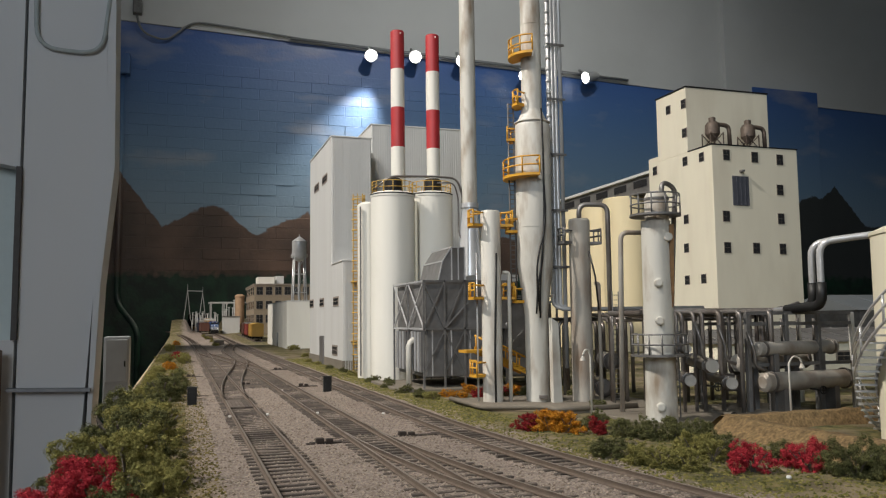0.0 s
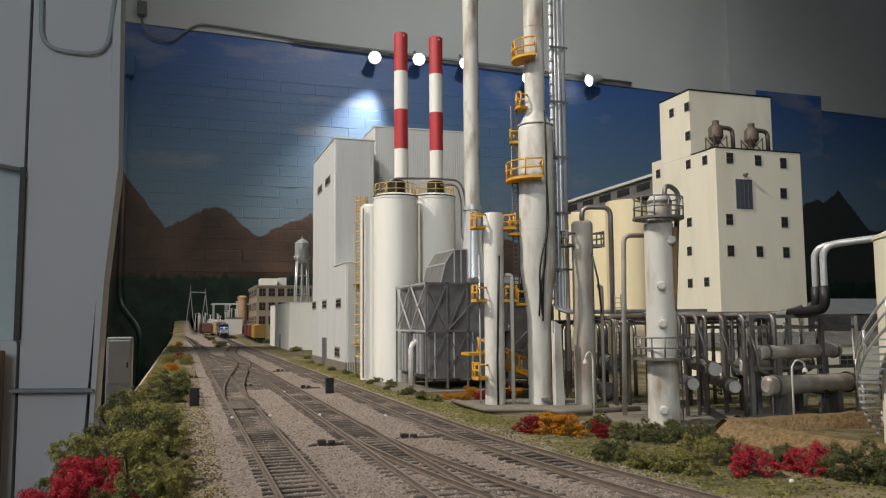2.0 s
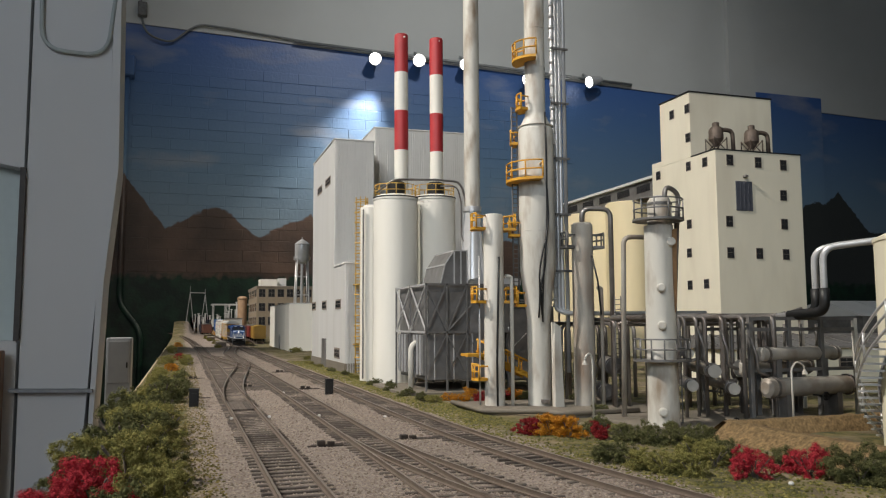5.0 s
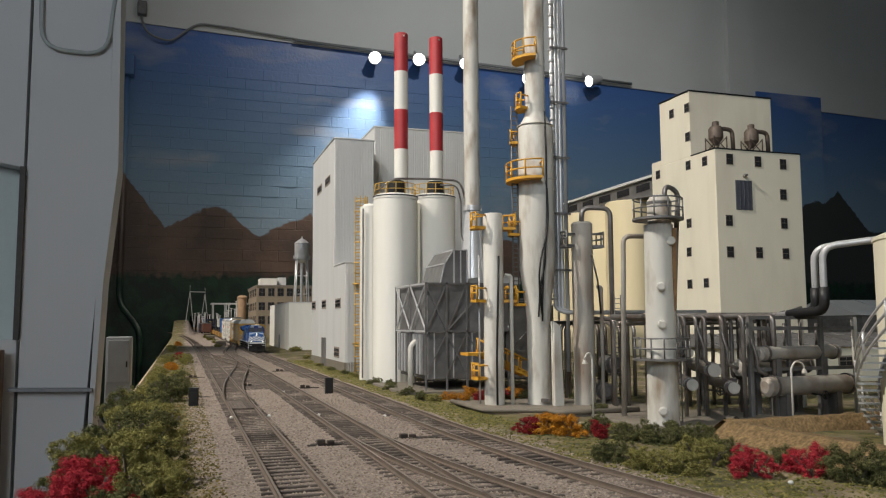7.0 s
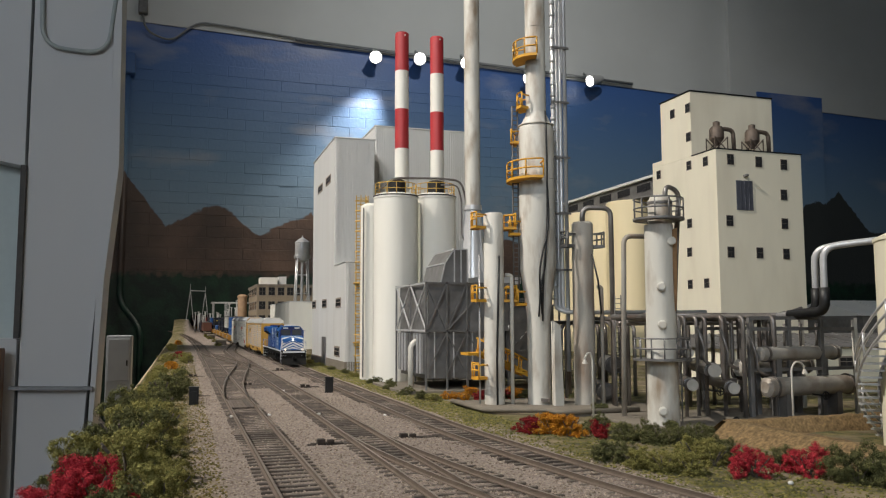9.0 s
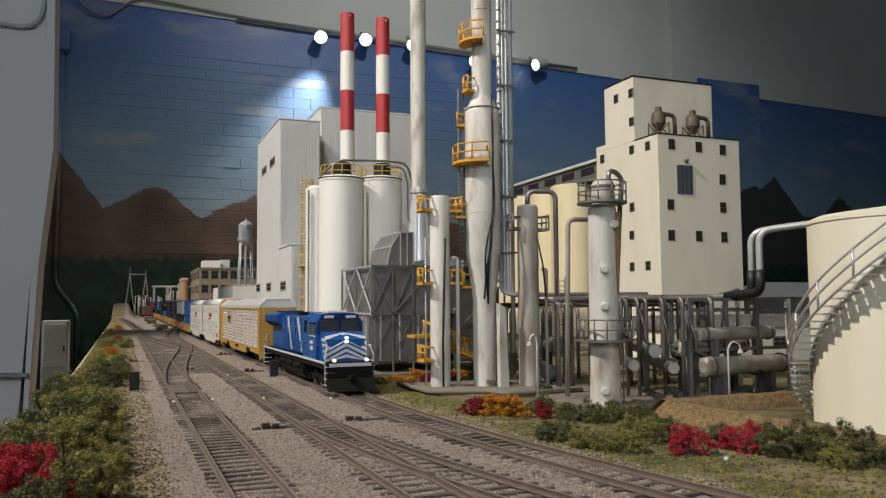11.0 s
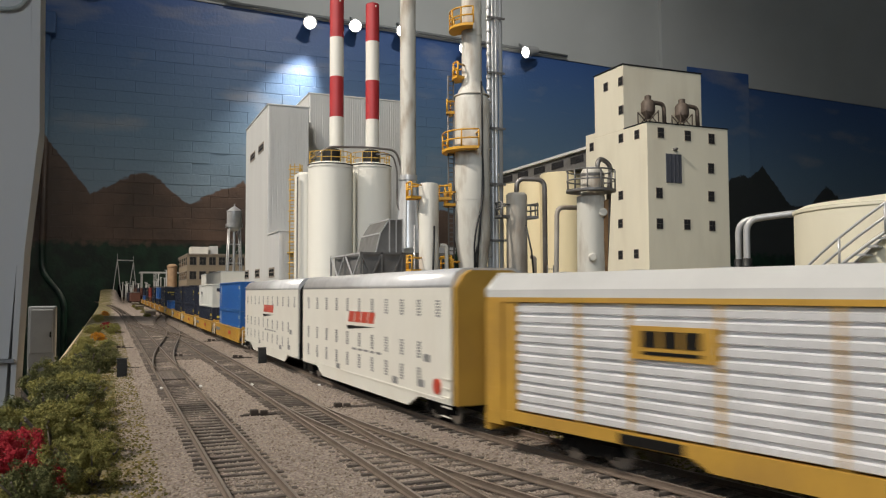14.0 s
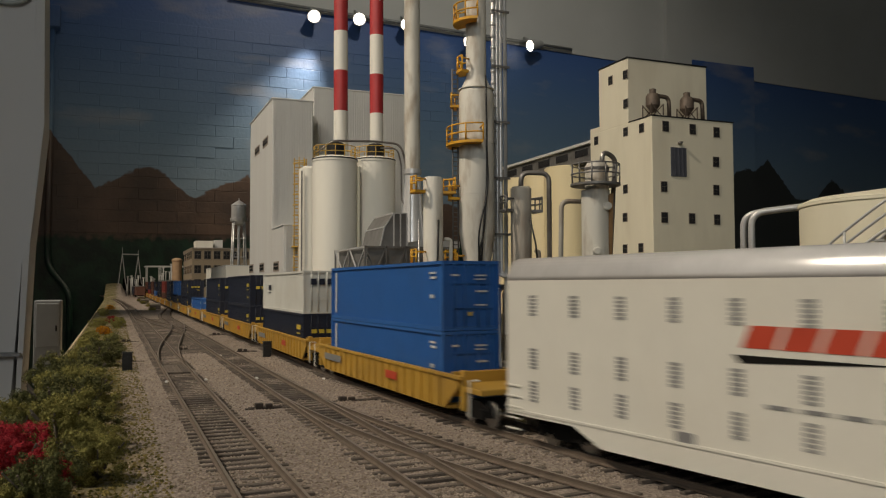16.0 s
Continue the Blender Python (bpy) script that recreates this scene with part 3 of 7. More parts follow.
def throw_stand(x, y, rod):
    e = thing("switch_machine", x, y, -0.0026, "small black-brown switch machine on long ties beside the rails", "switch machine", "switch machines")
    part("motor_box", box(-0.0045, -0.0008, -0.0018, 0.0018, 0.0004, 0.0026, 0.0004), M["dark_tie"], e)
    part("motor_box", box(0.0004, 0.0036, -0.0015, 0.0015, 0.0004, 0.0021, 0.0004), M["dark_tie"], e)
    part("base_tie", box(-0.009, 0.03 if rod else 0.012, -0.0012, 0.0012, -0.0006, 0.0004, 0.0003), M["dark_tie"], e)
    part("base_tie", box(-0.007, 0.026 if rod else 0.01, 0.0026, 0.0046, -0.0006, 0.0003, 0.0003), M["dark_tie"], e)
    return e


throw_stand(0.108, 0.389, True)
throw_stand(0.066, 0.383, False)
for x, y in ((0.105, 0.72), (0.01, 0.66), (0.012, 0.9), (0.058, 0.76), (0.112, 0.98), (0.012, 1.25)):
    throw_stand(x, y, False)


def relay_case(x, y):
    e = thing("trackside_box", x, y, -0.003, "small black trackside signal box standing in the ballast", "signal box", "trackside boxes")
    part("cabinet", box(-0.0032, 0.0032, -0.0022, 0.0022, 0.0, 0.0125, 0.0004), M["black"], e)
    part("lid", box(-0.0036, 0.0036, -0.0026, 0.0026, 0.0125, 0.0133, 0.0003), M["black"], e)
    part("face_plate", box(-0.002, 0.002, -0.0025, -0.0022, 0.003, 0.01, 0.0002), M["black"], e)
    return e


relay_case(0.0085, 0.59)
relay_case(0.1145, 0.655)
M["chip"] = mat("white_chip", (0.75, 0.74, 0.7), 0.6)
for x, y in ((0.0285, 0.493), (0.0505, 0.494), (0.0795, 0.489), (0.119, 0.483), (0.0785, 0.66), (0.205, 0.236)):
    b_ = lathe(0, 0, [(0.0006, 0), (0.0011, 0.0006), (0.0007, 0.0013)], 7)
    tagged(part("white_chip", b_, M["chip"]), "small white chip lying by the rail", "chip", "white chips").matrix_world = pose(x, y, -0.0026 if x > .1 else -0.001)

# ---- the train ----
S = 0.010563  # metres of model for a metre of the real train
M["blue"] = mat("glossy_blue_loco_paint", (0.011, 0.083, 0.285), 0.33, var=0.06, scale=90, dirt=(0.02, 0.08, 0.22), dirt_scale=40, dirt_amount=0.3)
M["dkblue"] = mat("dark_blue_paint", (0.012, 0.02, 0.1), 0.35)
M["silver"] = mat("silver_stripe_paint", (0.6, 0.62, 0.64), 0.4, 0.1)
M["underframe"] = mat("dark_running_gear", (0.006, 0.0056, 0.0052), 0.7, 0.0, var=0.3, scale=300)
for nd in M["underframe"].node_tree.nodes:
    if nd.type == "BSDF_PRINCIPLED":
        nd.inputs["Specular IOR Level"].default_value = 0.2
M["wheel"] = mat("bright_wheel_steel", (0.4, 0.39, 0.37), 0.35, 0.8)
M["cargo_blue"] = mat("blue_container_paint", (0.018, 0.115, 0.37), 0.45, var=0.06, scale=80, dirt=(0.03, 0.08, 0.2), dirt_scale=30, dirt_amount=0.35)
M["cargo_navy"] = mat("dark_navy_container_paint", (0.012, 0.017, 0.035), 0.5, var=0.1, scale=80)
M["cargo_white"] = mat("off_white_container_paint", (0.62, 0.62, 0.58), 0.5, var=0.05, scale=80, dirt=(0.45, 0.42, 0.36), dirt_scale=30, dirt_amount=0.3)
M["cargo_red"] = mat("faded_red_container_paint", (0.25, 0.04, 0.03), 0.55, var=0.1)
M["cargo_brown"] = mat("brown_container_paint", (0.12, 0.05, 0.035), 0.55, var=0.1)
M["car_yellow"] = mat("yellow_freight_car_paint", (0.46, 0.265, 0.045), 0.5, var=0.1, scale=80, dirt=(0.28, 0.16, 0.05), dirt_scale=35, dirt_amount=0.45)
M["car_white"] = mat("off_white_freight_car_paint", (0.72, 0.7, 0.63), 0.4, var=0.03, scale=80, dirt=(0.6, 0.55, 0.45), dirt_scale=30, dirt_amount=0.2)
M["alu"] = mat("aluminium_panel", (0.82, 0.82, 0.83), 0.26, 0.35, var=0.1, scale=90)
M["roof_white"] = mat("pale_metal_roof", (0.68, 0.68, 0.67), 0.35, 0.3, var=0.05)
M["logo_red"] = mat("red_lettering_paint", (0.5, 0.06, 0.03), 0.5)
M["mark"] = mat("grey_marking_paint", (0.2, 0.2, 0.2), 0.6)
M["gold"] = mat("yellow_marking_paint", (0.6, 0.45, 0.06), 0.5)
M["headlight"] = glow("headlight_light", (1.0, 0.87, 0.66), 2.0)
M["loco_glass"] = mat("tinted_cab_glass", (0.05, 0.055, 0.06), 0.08)


def sbox(x0, x1, y0, y1, z0, z1, bevel=0.0):
    return box(x0 * S, x1 * S, y0 * S, y1 * S, z0 * S, z1 * S, bevel * S)


def sadd(bm, x0, x1, y0, y1, z0, z1):
    return add_box(bm, x0 * S, x1 * S, y0 * S, y1 * S, z0 * S, z1 * S)


def sprism(pts, axis, a, b):
    return prism([(u * S, v * S) for u, v in pts], axis, a * S, b * S)


def stube(pts, r, seg=6, rr=0.0):
    return tube([tuple(c * S for c in p) for p in pts], r * S, seg, rr * S)


def wheelset(parent, y):
    bm = mesh()
    for sx in (-1, 1):
        w = lathe(0, 0, [(0.42, 0), (0.46, 0.02), (0.5, 0.1), (0.46, 0.13), (0.2, 0.14)], 20)
        bmesh.ops.scale(w, vec=(S, S, S), verts=w.verts)
        bmesh.ops.transform(w, matrix=Matrix.Translation((sx * 0.72 * S, y * S, 0.5 * S)) @ pose(0, 0, 0, 0, 90 * sx, 0), verts=w.verts)
        me = bpy.data.meshes.new("w")
        w.to_mesh(me)
        bm.from_mesh(me)
        bpy.data.meshes.remove(me)
        w.free()
    add_tube(bm, [(-0.75 * S, y * S, 0.5 * S), (0.75 * S, y * S, 0.5 * S)], 0.08 * S, 6)
    return part("wheelset", bm, M["wheel"], parent)


def truck(root, y, axles, spread, name="truck"):
    half = spread / 2
    bm = mesh()
    for sx in (-1, 1):
        frame_pts = [(y - half - 0.5, 0.45), (y - half - 0.3, 0.75), (y - 0.5, 0.95), (y + 0.5, 0.95), (y + half + 0.3, 0.75), (y + half + 0.5, 0.45), (y + half, 0.4), (y + 0.6, 0.45), (y + 0.4, 0.3), (y - 0.4, 0.3), (y - 0.6, 0.45), (y - half, 0.4)]
        a = sprism(frame_pts, "x", sx * 0.98, sx * 1.12)
        me = bpy.data.meshes.new("t")
        a.to_mesh(me)
        bm.from_mesh(me)
        bpy.data.meshes.remove(me)
        a.free()
        for k in range(axles):
            yy = y - half + spread * k / (axles - 1)
            sadd(bm, sx * 1.12 if sx > 0 else -1.24, 1.24 if sx > 0 else -1.12, yy - 0.18, yy + 0.18, 0.35, 0.7)
    sadd(bm, -0.95, 0.95, y - 0.3, y + 0.3, 0.6, 0.95)
    t = part(name, bm, M["underframe"], root, "black bogie side frame")
    for k in range(axles):
        wheelset(t, y - half + spread * k / (axles - 1))
    return t


def build_loco():
    e = thing("locomotive", 0, 0, 0, "blue and silver six-axle diesel locomotive with chevron nose, headlights lit", "locomotive")
    part("frame", sbox(-1.5, 1.5, -11.0, 11.0, 1.35, 1.78, 0.04), M["underframe"], e)
    for sx in (-1, 1):
        part("sill_stripe", sbox(min(sx * 1.5, sx * 1.56), max(sx * 1.5, sx * 1.56), -10.9, 10.9, 1.69, 1.82), M["silver"], e, "white sill stripe")
    nose = part("nose", sprism([(-10.3, 1.78), (-8.4, 1.78), (-8.4, 3.55), (-9.3, 3.5), (-10.15, 3.1)], "x", -1.25, 1.25), M["blue"], e)
    for k in range(6):
        z = 2.0 + k * 0.34
        for sx in (-1, 1):
            foot = lambda v: max(v, 1.79)
            st = prism([(sx * 0.01 * S, min(z, 3.45) * S), (sx * 0.01 * S, min(z + 0.2, 3.5) * S), (sx * 1.26 * S, foot(z - 0.43) * S), (sx * 1.26 * S, foot(z - 0.63) * S)], "y", -10.36 * S, -10.0 * S)
            for v in st.verts:
                ahead = v.co.y < -10.2 * S
                h = v.co.z / S
                face = -10.3 + (h - 1.78) * 0.114 if h < 3.1 else -10.15 + (h - 3.1) * 2.1
                v.co.y = (face - (0.05 if ahead else -0.06)) * S
            part("chevron", st, M["silver"], nose)
        if k < 4:
            for sx in (-1, 1):
                part("side_stripe", sprism([(-10.2 + 0.04 * k, 1.95 + k * 0.34), (-9.75 + 0.2 * k, 1.95 + k * 0.34), (-9.65 + 0.2 * k, 2.15 + k * 0.34), (-10.18 + 0.04 * k, 2.15 + k * 0.34)], "x", sx * 1.25, sx * 1.285), M["silver"], nose)
    cabp = [(-1.52, 1.78), (1.52, 1.78), (1.52, 4.1), (1.15, 4.62), (-1.15, 4.62), (-1.52, 4.1)]
    cab = part("cab", sprism(cabp, "y", -8.6, -6.0), M["blue"], e)
    part("cab_face", sprism([(-1.42, 3.4), (1.42, 3.4), (1.42, 4.08), (1.1, 4.55), (-1.1, 4.55), (-1.42, 4.08)], "y", -8.64, -8.59), M["dkblue"], cab, "dark navy windscreen surround")
    part("cab_roof", sprism([(-1.2, 4.6), (1.2, 4.6), (0.7, 4.7), (-0.7, 4.7)], "y", -8.7, -5.95), M["blue"], cab)
    for sx in (-1, 1):
        part("number_board", sbox(sx * 0.7 - 0.3, sx * 0.7 + 0.3, -8.72, -8.62, 4.36, 4.54, 0.02), M["silver"], cab)
        part("visor", sbox(min(sx * 1.52, sx * 1.68), max(sx * 1.52, sx * 1.68), -8.45, -6.85, 4.08, 4.13), M["dkblue"], cab)
        part("window_rim", sbox(sx * 1.53 - 0.02, sx * 1.53 + 0.02, -8.48, -6.82, 3.22, 3.29), M["silver"], cab)
    for sx in (-1, 1):
        part("windscreen", sbox(min(sx * 0.1, sx * 1.25), max(sx * 0.1, sx * 1.25), -8.66, -8.58, 3.5, 4.25, 0.05), M["loco_glass"], cab)
        part("side_window", sbox(sx * 1.53 - 0.03, sx * 1.53 + 0.03, -8.4, -6.9, 3.3, 4.05, 0.04), M["loco_glass"], cab)
        part("window_frame", sbox(sx * 1.54 - 0.02, sx * 1.54 + 0.02, -7.72, -7.62, 3.3, 4.05), M["silver"], cab)
        part("number_bar", sbox(sx * 1.535 - 0.02, sx * 1.535 + 0.02, -7.9, -7.0, 2.75, 2.95), M["silver"], cab)
        part("number_bar", sbox(sx * 1.535 - 0.02, sx * 1.535 + 0.02, -7.8, -7.1, 2.35, 2.62), M["silver"], cab)
    part("roof_unit", sbox(-0.7, 0.7, -8.0, -6.6, 4.62, 4.85, 0.1), M["roof_white"], cab, "white air conditioner on the cab roof")
    hood = part("hood", sbox(-0.95, 0.95, -6.0, 10.0, 1.78, 4.45, 0.06), M["blue"], e)
    part("inverter_cabinet", sbox(-1.45, 0.95, -6.2, -4.4, 1.78, 4.5, 0.08), M["blue"], e)
    part("louvre", sbox(-1.48, -1.45, -5.9, -4.9, 3.4, 4.2), M["underframe"], e)
    part("slanted_intake", sprism([(-4.4, 1.9), (4.8, 1.9), (4.8, 4.2), (4.0, 4.4), (-4.4, 4.4)], "x", -1.12, 1.12), M["blue"], e)
    for yy in (-1.3, 2.2):
        for sx in (-1, 1):
            st = sprism([(yy, 4.35), (yy + 0.4, 4.35), (yy - 1.05, 2.0), (yy - 1.45, 2.0)], "x", sx * 1.12, sx * 1.15)
            part("diagonal_stripe", st, M["silver"], e, "silver diagonal stripe")
    flare = part("radiator", sprism([(-1.0, 3.55), (1.0, 3.55), (1.55, 3.95), (1.55, 4.45), (1.2, 4.6), (-1.2, 4.6), (-1.55, 4.45), (-1.55, 3.95)], "y", 4.8, 10.3), M["blue"], e)
    for sx in (-1, 1):
        grille = sprism([(sx * 1.06, 3.57), (sx * 1.56, 3.93), (sx * 1.6, 3.9), (sx * 1.1, 3.53)], "y", 5.3, 9.9)
        part("grille", grille, M["underframe"], flare)
    for k in range(3):
        part("roof_fan", lathe(0, (5.8 + k * 1.7) * S, [(0.75 * S, 4.58 * S), (0.75 * S, 4.75 * S), (0.6 * S, 4.78 * S)], 20), M["dkblue"], flare)
    part("exhaust", sbox(-0.5, 0.5, 1.0, 2.2, 4.35, 4.7, 0.05), M["underframe"], e)
    part("brake_hatch", sbox(-0.8, 0.8, -5.4, -3.2, 4.5, 4.72, 0.06), M["blue"], e)
    for k in range(9):
        part("hood_door", sbox(-1.145, -1.115, -4.2 + k * 1.0, -3.3 + k * 1.0, 1.98, 3.1, 0.02), M["blue"], hood)
    for k in range(14):
        part("door_seam", sbox(-1.16, -1.118, -4.3 + k * 0.65, -4.26 + k * 0.65, 1.95, 3.25 if k % 3 else 4.3), M["dkblue"], hood)
    for k in range(5):
        part("latch", sbox(-1.17, -1.14, -3.9 + k * 1.6, -3.6 + k * 1.6, 3.65, 3.72), M["silver"], hood)
    part("hood_walk", sbox(-0.9, 0.9, -4.4, 4.6, 4.4, 4.46), M["dkblue"], hood)
    for k in range(6):
        part("grille_bar", sbox(-1.6, -1.54, 5.1 + k * 0.9, 5.15 + k * 0.9, 3.98, 4.42), M["dkblue"], flare)
    part("fuel_tank", sprism([(-1.35, 1.3), (1.35, 1.3), (1.45, 0.7), (1.1, 0.28), (-1.1, 0.28), (-1.45, 0.7)], "y", -4.3, 3.6), M["underframe"], e)
    for yy in (-3.8, -1.2, 1.4):
        part("air_reservoir", stube([(-1.4, yy, 1.12), (-1.4, yy + 2.2, 1.12)], 0.2, 10), M["underframe"], e)
    part("pilot", sbox(-1.45, 1.45, -11.2, -10.9, 0.35, 1.75, 0.05), M["underframe"], e)
    part("pilot_stripe", sbox(-1.3, 1.3, -11.24, -11.19, 1.52, 1.72), M["silver"], e)
    part("plow", sprism([(-11.3, 0.18), (-11.75, 0.12), (-11.3, 0.85)], "x", -1.45, 1.45), M["underframe"], e)
    part("rear_pilot", sbox(-1.45, 1.45, 10.9, 11.15, 0.4, 1.75, 0.05), M["underframe"], e)
    part("coupler", sbox(-0.18, 0.18, -11.9, -11.2, 0.75, 1.05, 0.05), M["underframe"], e)
    part("coupler", sbox(-0.18, 0.18, 11.1, 11.7, 0.75, 1.05, 0.05), M["underframe"], e)
    for zz in (2.98, 3.2):
        l = lathe(0, 0, [(0.1 * S, 0), (0.1 * S, 0.08 * S)], 14)
        bmesh.ops.transform(l, matrix=Matrix.Translation((0, -10.23 * S, zz * S)) @ pose(0, 0, 0, 90, 0, 0), verts=l.verts)
        part("headlight", l, M["headlight"], e, "lit headlight")
    for sx in (-1, 1):
        l = lathe(0, 0, [(0.1 * S, 0), (0.1 * S, 0.1 * S)], 14)
        bmesh.ops.transform(l, matrix=Matrix.Translation((sx * 1.0 * S, -11.14 * S, 1.9 * S)) @ pose(0, 0, 0, 90, 0, 0), verts=l.verts)
        part("ditch_light", l, M["headlight"], e, "lit ditch light")
        for y0, y1 in ((-10.8, -8.7), (-5.9, 10.9)):
            bm = mesh()
            add_tube(bm, [(sx * 1.5 * S, y0 * S, 2.75 * S), (sx * 1.5 * S, y1 * S, 2.75 * S)], 0.025 * S, 5)
            yy = y0
            while yy <= y1 + 0.01:
                add_tube(bm, [(sx * 1.5 * S, yy * S, 1.78 * S), (sx * 1.5 * S, yy * S, 2.75 * S)], 0.025 * S, 4)
                yy += 2.1
            part("handrail", bm, M["blue"], e)
        for ye, sg in ((-10.95, -1), (10.95, 1)):
            bm = mesh()
            for k in range(4):
                sadd(bm, sx * 1.2 - 0.3, sx * 1.2 + 0.3, ye - 0.25, ye + 0.25, 0.42 + k * 0.36, 0.48 + k * 0.36)
            part("step", bm, M["silver"], e)
            part("grab_rail", stube([(sx * 1.5, ye, 0.5), (sx * 1.5, ye, 2.2), (sx * 1.3, ye - sg * 0.2, 2.8)], 0.035, 5), M["silver"], e)
    part("sand_hatch", sbox(-0.3, 0.3, -10.24, -10.1, 2.1, 2.8, 0.03), M["blue"], nose)
    truck(e, -7.3, 3, 3.7)
    truck(e, 7.3, 3, 3.7)
    return e


def build_autorack():
    e = thing("autorack_car", 0, 0, 0, "yellow-framed autorack freight car with ribbed silver side panels", "freight car")
    L2, R2 = 14.2, 14.9
    part("floor_pan", sbox(-1.5, 1.5, -L2, R2, 0.95, 1.2), M["car_yellow"], e)
    for sx in (-1, 1):
        part("side_sill", sprism([(-L2, 0.94), (-6.2, 0.94), (-5.6, 0.66), (6.0, 0.66), (6.6, 0.94), (R2, 0.94), (R2, 1.3), (-L2, 1.3)], "x", sx * 1.45, sx * 1.6), M["car_yellow"], e)
        part("top_rail", sbox(min(sx * 1.48, sx * 1.6), max(sx * 1.48, sx * 1.6), -L2, R2, 4.85, 5.0), M["car_yellow"], e)
        ys = [-12.8, -9.9, -7.9, -5.0, -2.0, 0.35, 2.65, 5.7, 8.6, 10.6, 13.45]
        for y in ys:
            part("post", sbox(min(sx * 1.45, sx * 1.58), max(sx * 1.45, sx * 1.58), y - 0.055, y + 0.055, 1.3, 4.85), M["car_yellow"], e)
        for a, b in zip(ys[:-1], ys[1:]):
            bm = mesh()
            n = 11
            a1, b1 = (a + 0.055) * S, (b - 0.055) * S
            prof = []
            for k in range(n):
                z = 1.34 + k * 3.48 / n
                h = 3.48 / n
                prof += [(1.47, z), (1.56, z + 0.12 * h), (1.56, z + 0.62 * h), (1.47, z + 0.74 * h)]
            prof.append((1.47, 4.82))
            va = [bm.verts.new((sx * u * S, a1, v * S)) for u, v in prof]
            vb = [bm.verts.new((sx * u * S, b1, v * S)) for u, v in prof]
            for i in range(len(prof) - 1):
                bm.faces.new((va[i], vb[i], vb[i + 1], va[i + 1]))
            va2 = [bm.verts.new((sx * 1.42 * S, y, z * S)) for y, z in ((a1, 1.34), (b1, 1.34), (b1, 4.82), (a1, 4.82))]
            bm.faces.new(va2)
            bmesh.ops.recalc_face_normals(bm, faces=bm.faces)
            part("side_panel", bm, M["alu"], e, "ribbed aluminium panel")
        for ya, yb in ((-L2, -12.8), (13.45, R2)):
            part("end_panel", sbox(min(sx * 1.44, sx * 1.56), max(sx * 1.44, sx * 1.54), ya + 0.1, yb - 0.09, 1.3, 4.85), M["car_yellow"], e)
            yy = ya if ya < 0 else yb
            for k in range(10):
                part("ladder_rung", stube([(sx * 1.62, yy - 0.06 if yy > 0 else yy + 0.06, 1.2 + k * 0.38), (sx * 1.62, yy - 0.75 if yy > 0 else yy + 0.75, 1.2 + k * 0.38)], 0.05, 4), M["car_yellow"], e)
            part("ladder_rail", sbox(sx * 1.58 - 0.06, sx * 1.58 + 0.06, (yy - 0.85) if yy > 0 else yy, yy if yy > 0 else yy + 0.14, 0.8, 4.85), M["car_yellow"], e)
        part("emblem_plate", sbox(sx * 1.6 - 0.02, sx * 1.6 + 0.02, 5.8, 8.5, 3.35, 4.25), M["car_yellow"], e)
        for k in range(3):
            part("emblem_bar", sbox(sx * 1.62 - 0.02, sx * 1.62 + 0.02, 6.2 + k * 0.68, 6.75 + k * 0.68, 3.68, 4.12), M["underframe"], e)
        part("emblem_bar", sbox(sx * 1.62 - 0.02, sx * 1.62 + 0.02, 6.2, 8.1, 3.48, 3.57), M["underframe"], e)
        for y in (-7.4, 0.5, 7.9):
            part("data_panel", sbox(sx * 1.61 - 0.02, sx * 1.61 + 0.02, y - 1.1, y + 1.1, 0.97, 1.24), M["underframe"], e)
    roof = sprism([(-1.58, 5.0), (1.58, 5.0), (1.56, 5.25), (1.0, 5.78), (-1.0, 5.78), (-1.56, 5.25)], "y", -L2, R2)
    part("roof", roof, M["roof_white"], e, "pale ribbed metal roof")
    for ye in (-L2, R2):
        part("roof_end_trim", stube([(-1.58, ye, 5.0), (-1.57, ye, 5.26), (-1.0, ye, 5.79), (1.0, ye, 5.79), (1.57, ye, 5.26), (1.58, ye, 5.0)], 0.06, 5), M["car_white"], e)
        part("roof_end", sprism([(-1.5, 5.02), (1.5, 5.02), (1.48, 5.22), (0.96, 5.7), (-0.96, 5.7), (-1.48, 5.22)], "y", ye - 0.03, ye + 0.03), M["plant"], e)
    for k in range(9):
        part("roof_rib", sprism([(-1.0, 5.78), (1.0, 5.78), (1.0, 5.81), (-1.0, 5.81)], "y", -12 + k * 3, -11.9 + k * 3), M["roof_white"], e)
    for ye in (-L2, R2):
        part("end_door", sbox(-1.45, 1.45, ye - 0.06, ye + 0.06, 1.2, 5.0, 0.02), M["car_yellow"], e)
        part("end_step", sbox(-1.6, 1.6, ye - 0.1, ye + 0.1, 0.55, 1.1), M["car_yellow"], e)
    part("centre_sill", sbox(-0.4, 0.4, -L2 - 0.4, R2 + 0.1, 0.6, 0.95), M["underframe"], e)
    truck(e, -10.6, 2, 1.8)
    truck(e, 10.6, 2, 1.8)
    return e


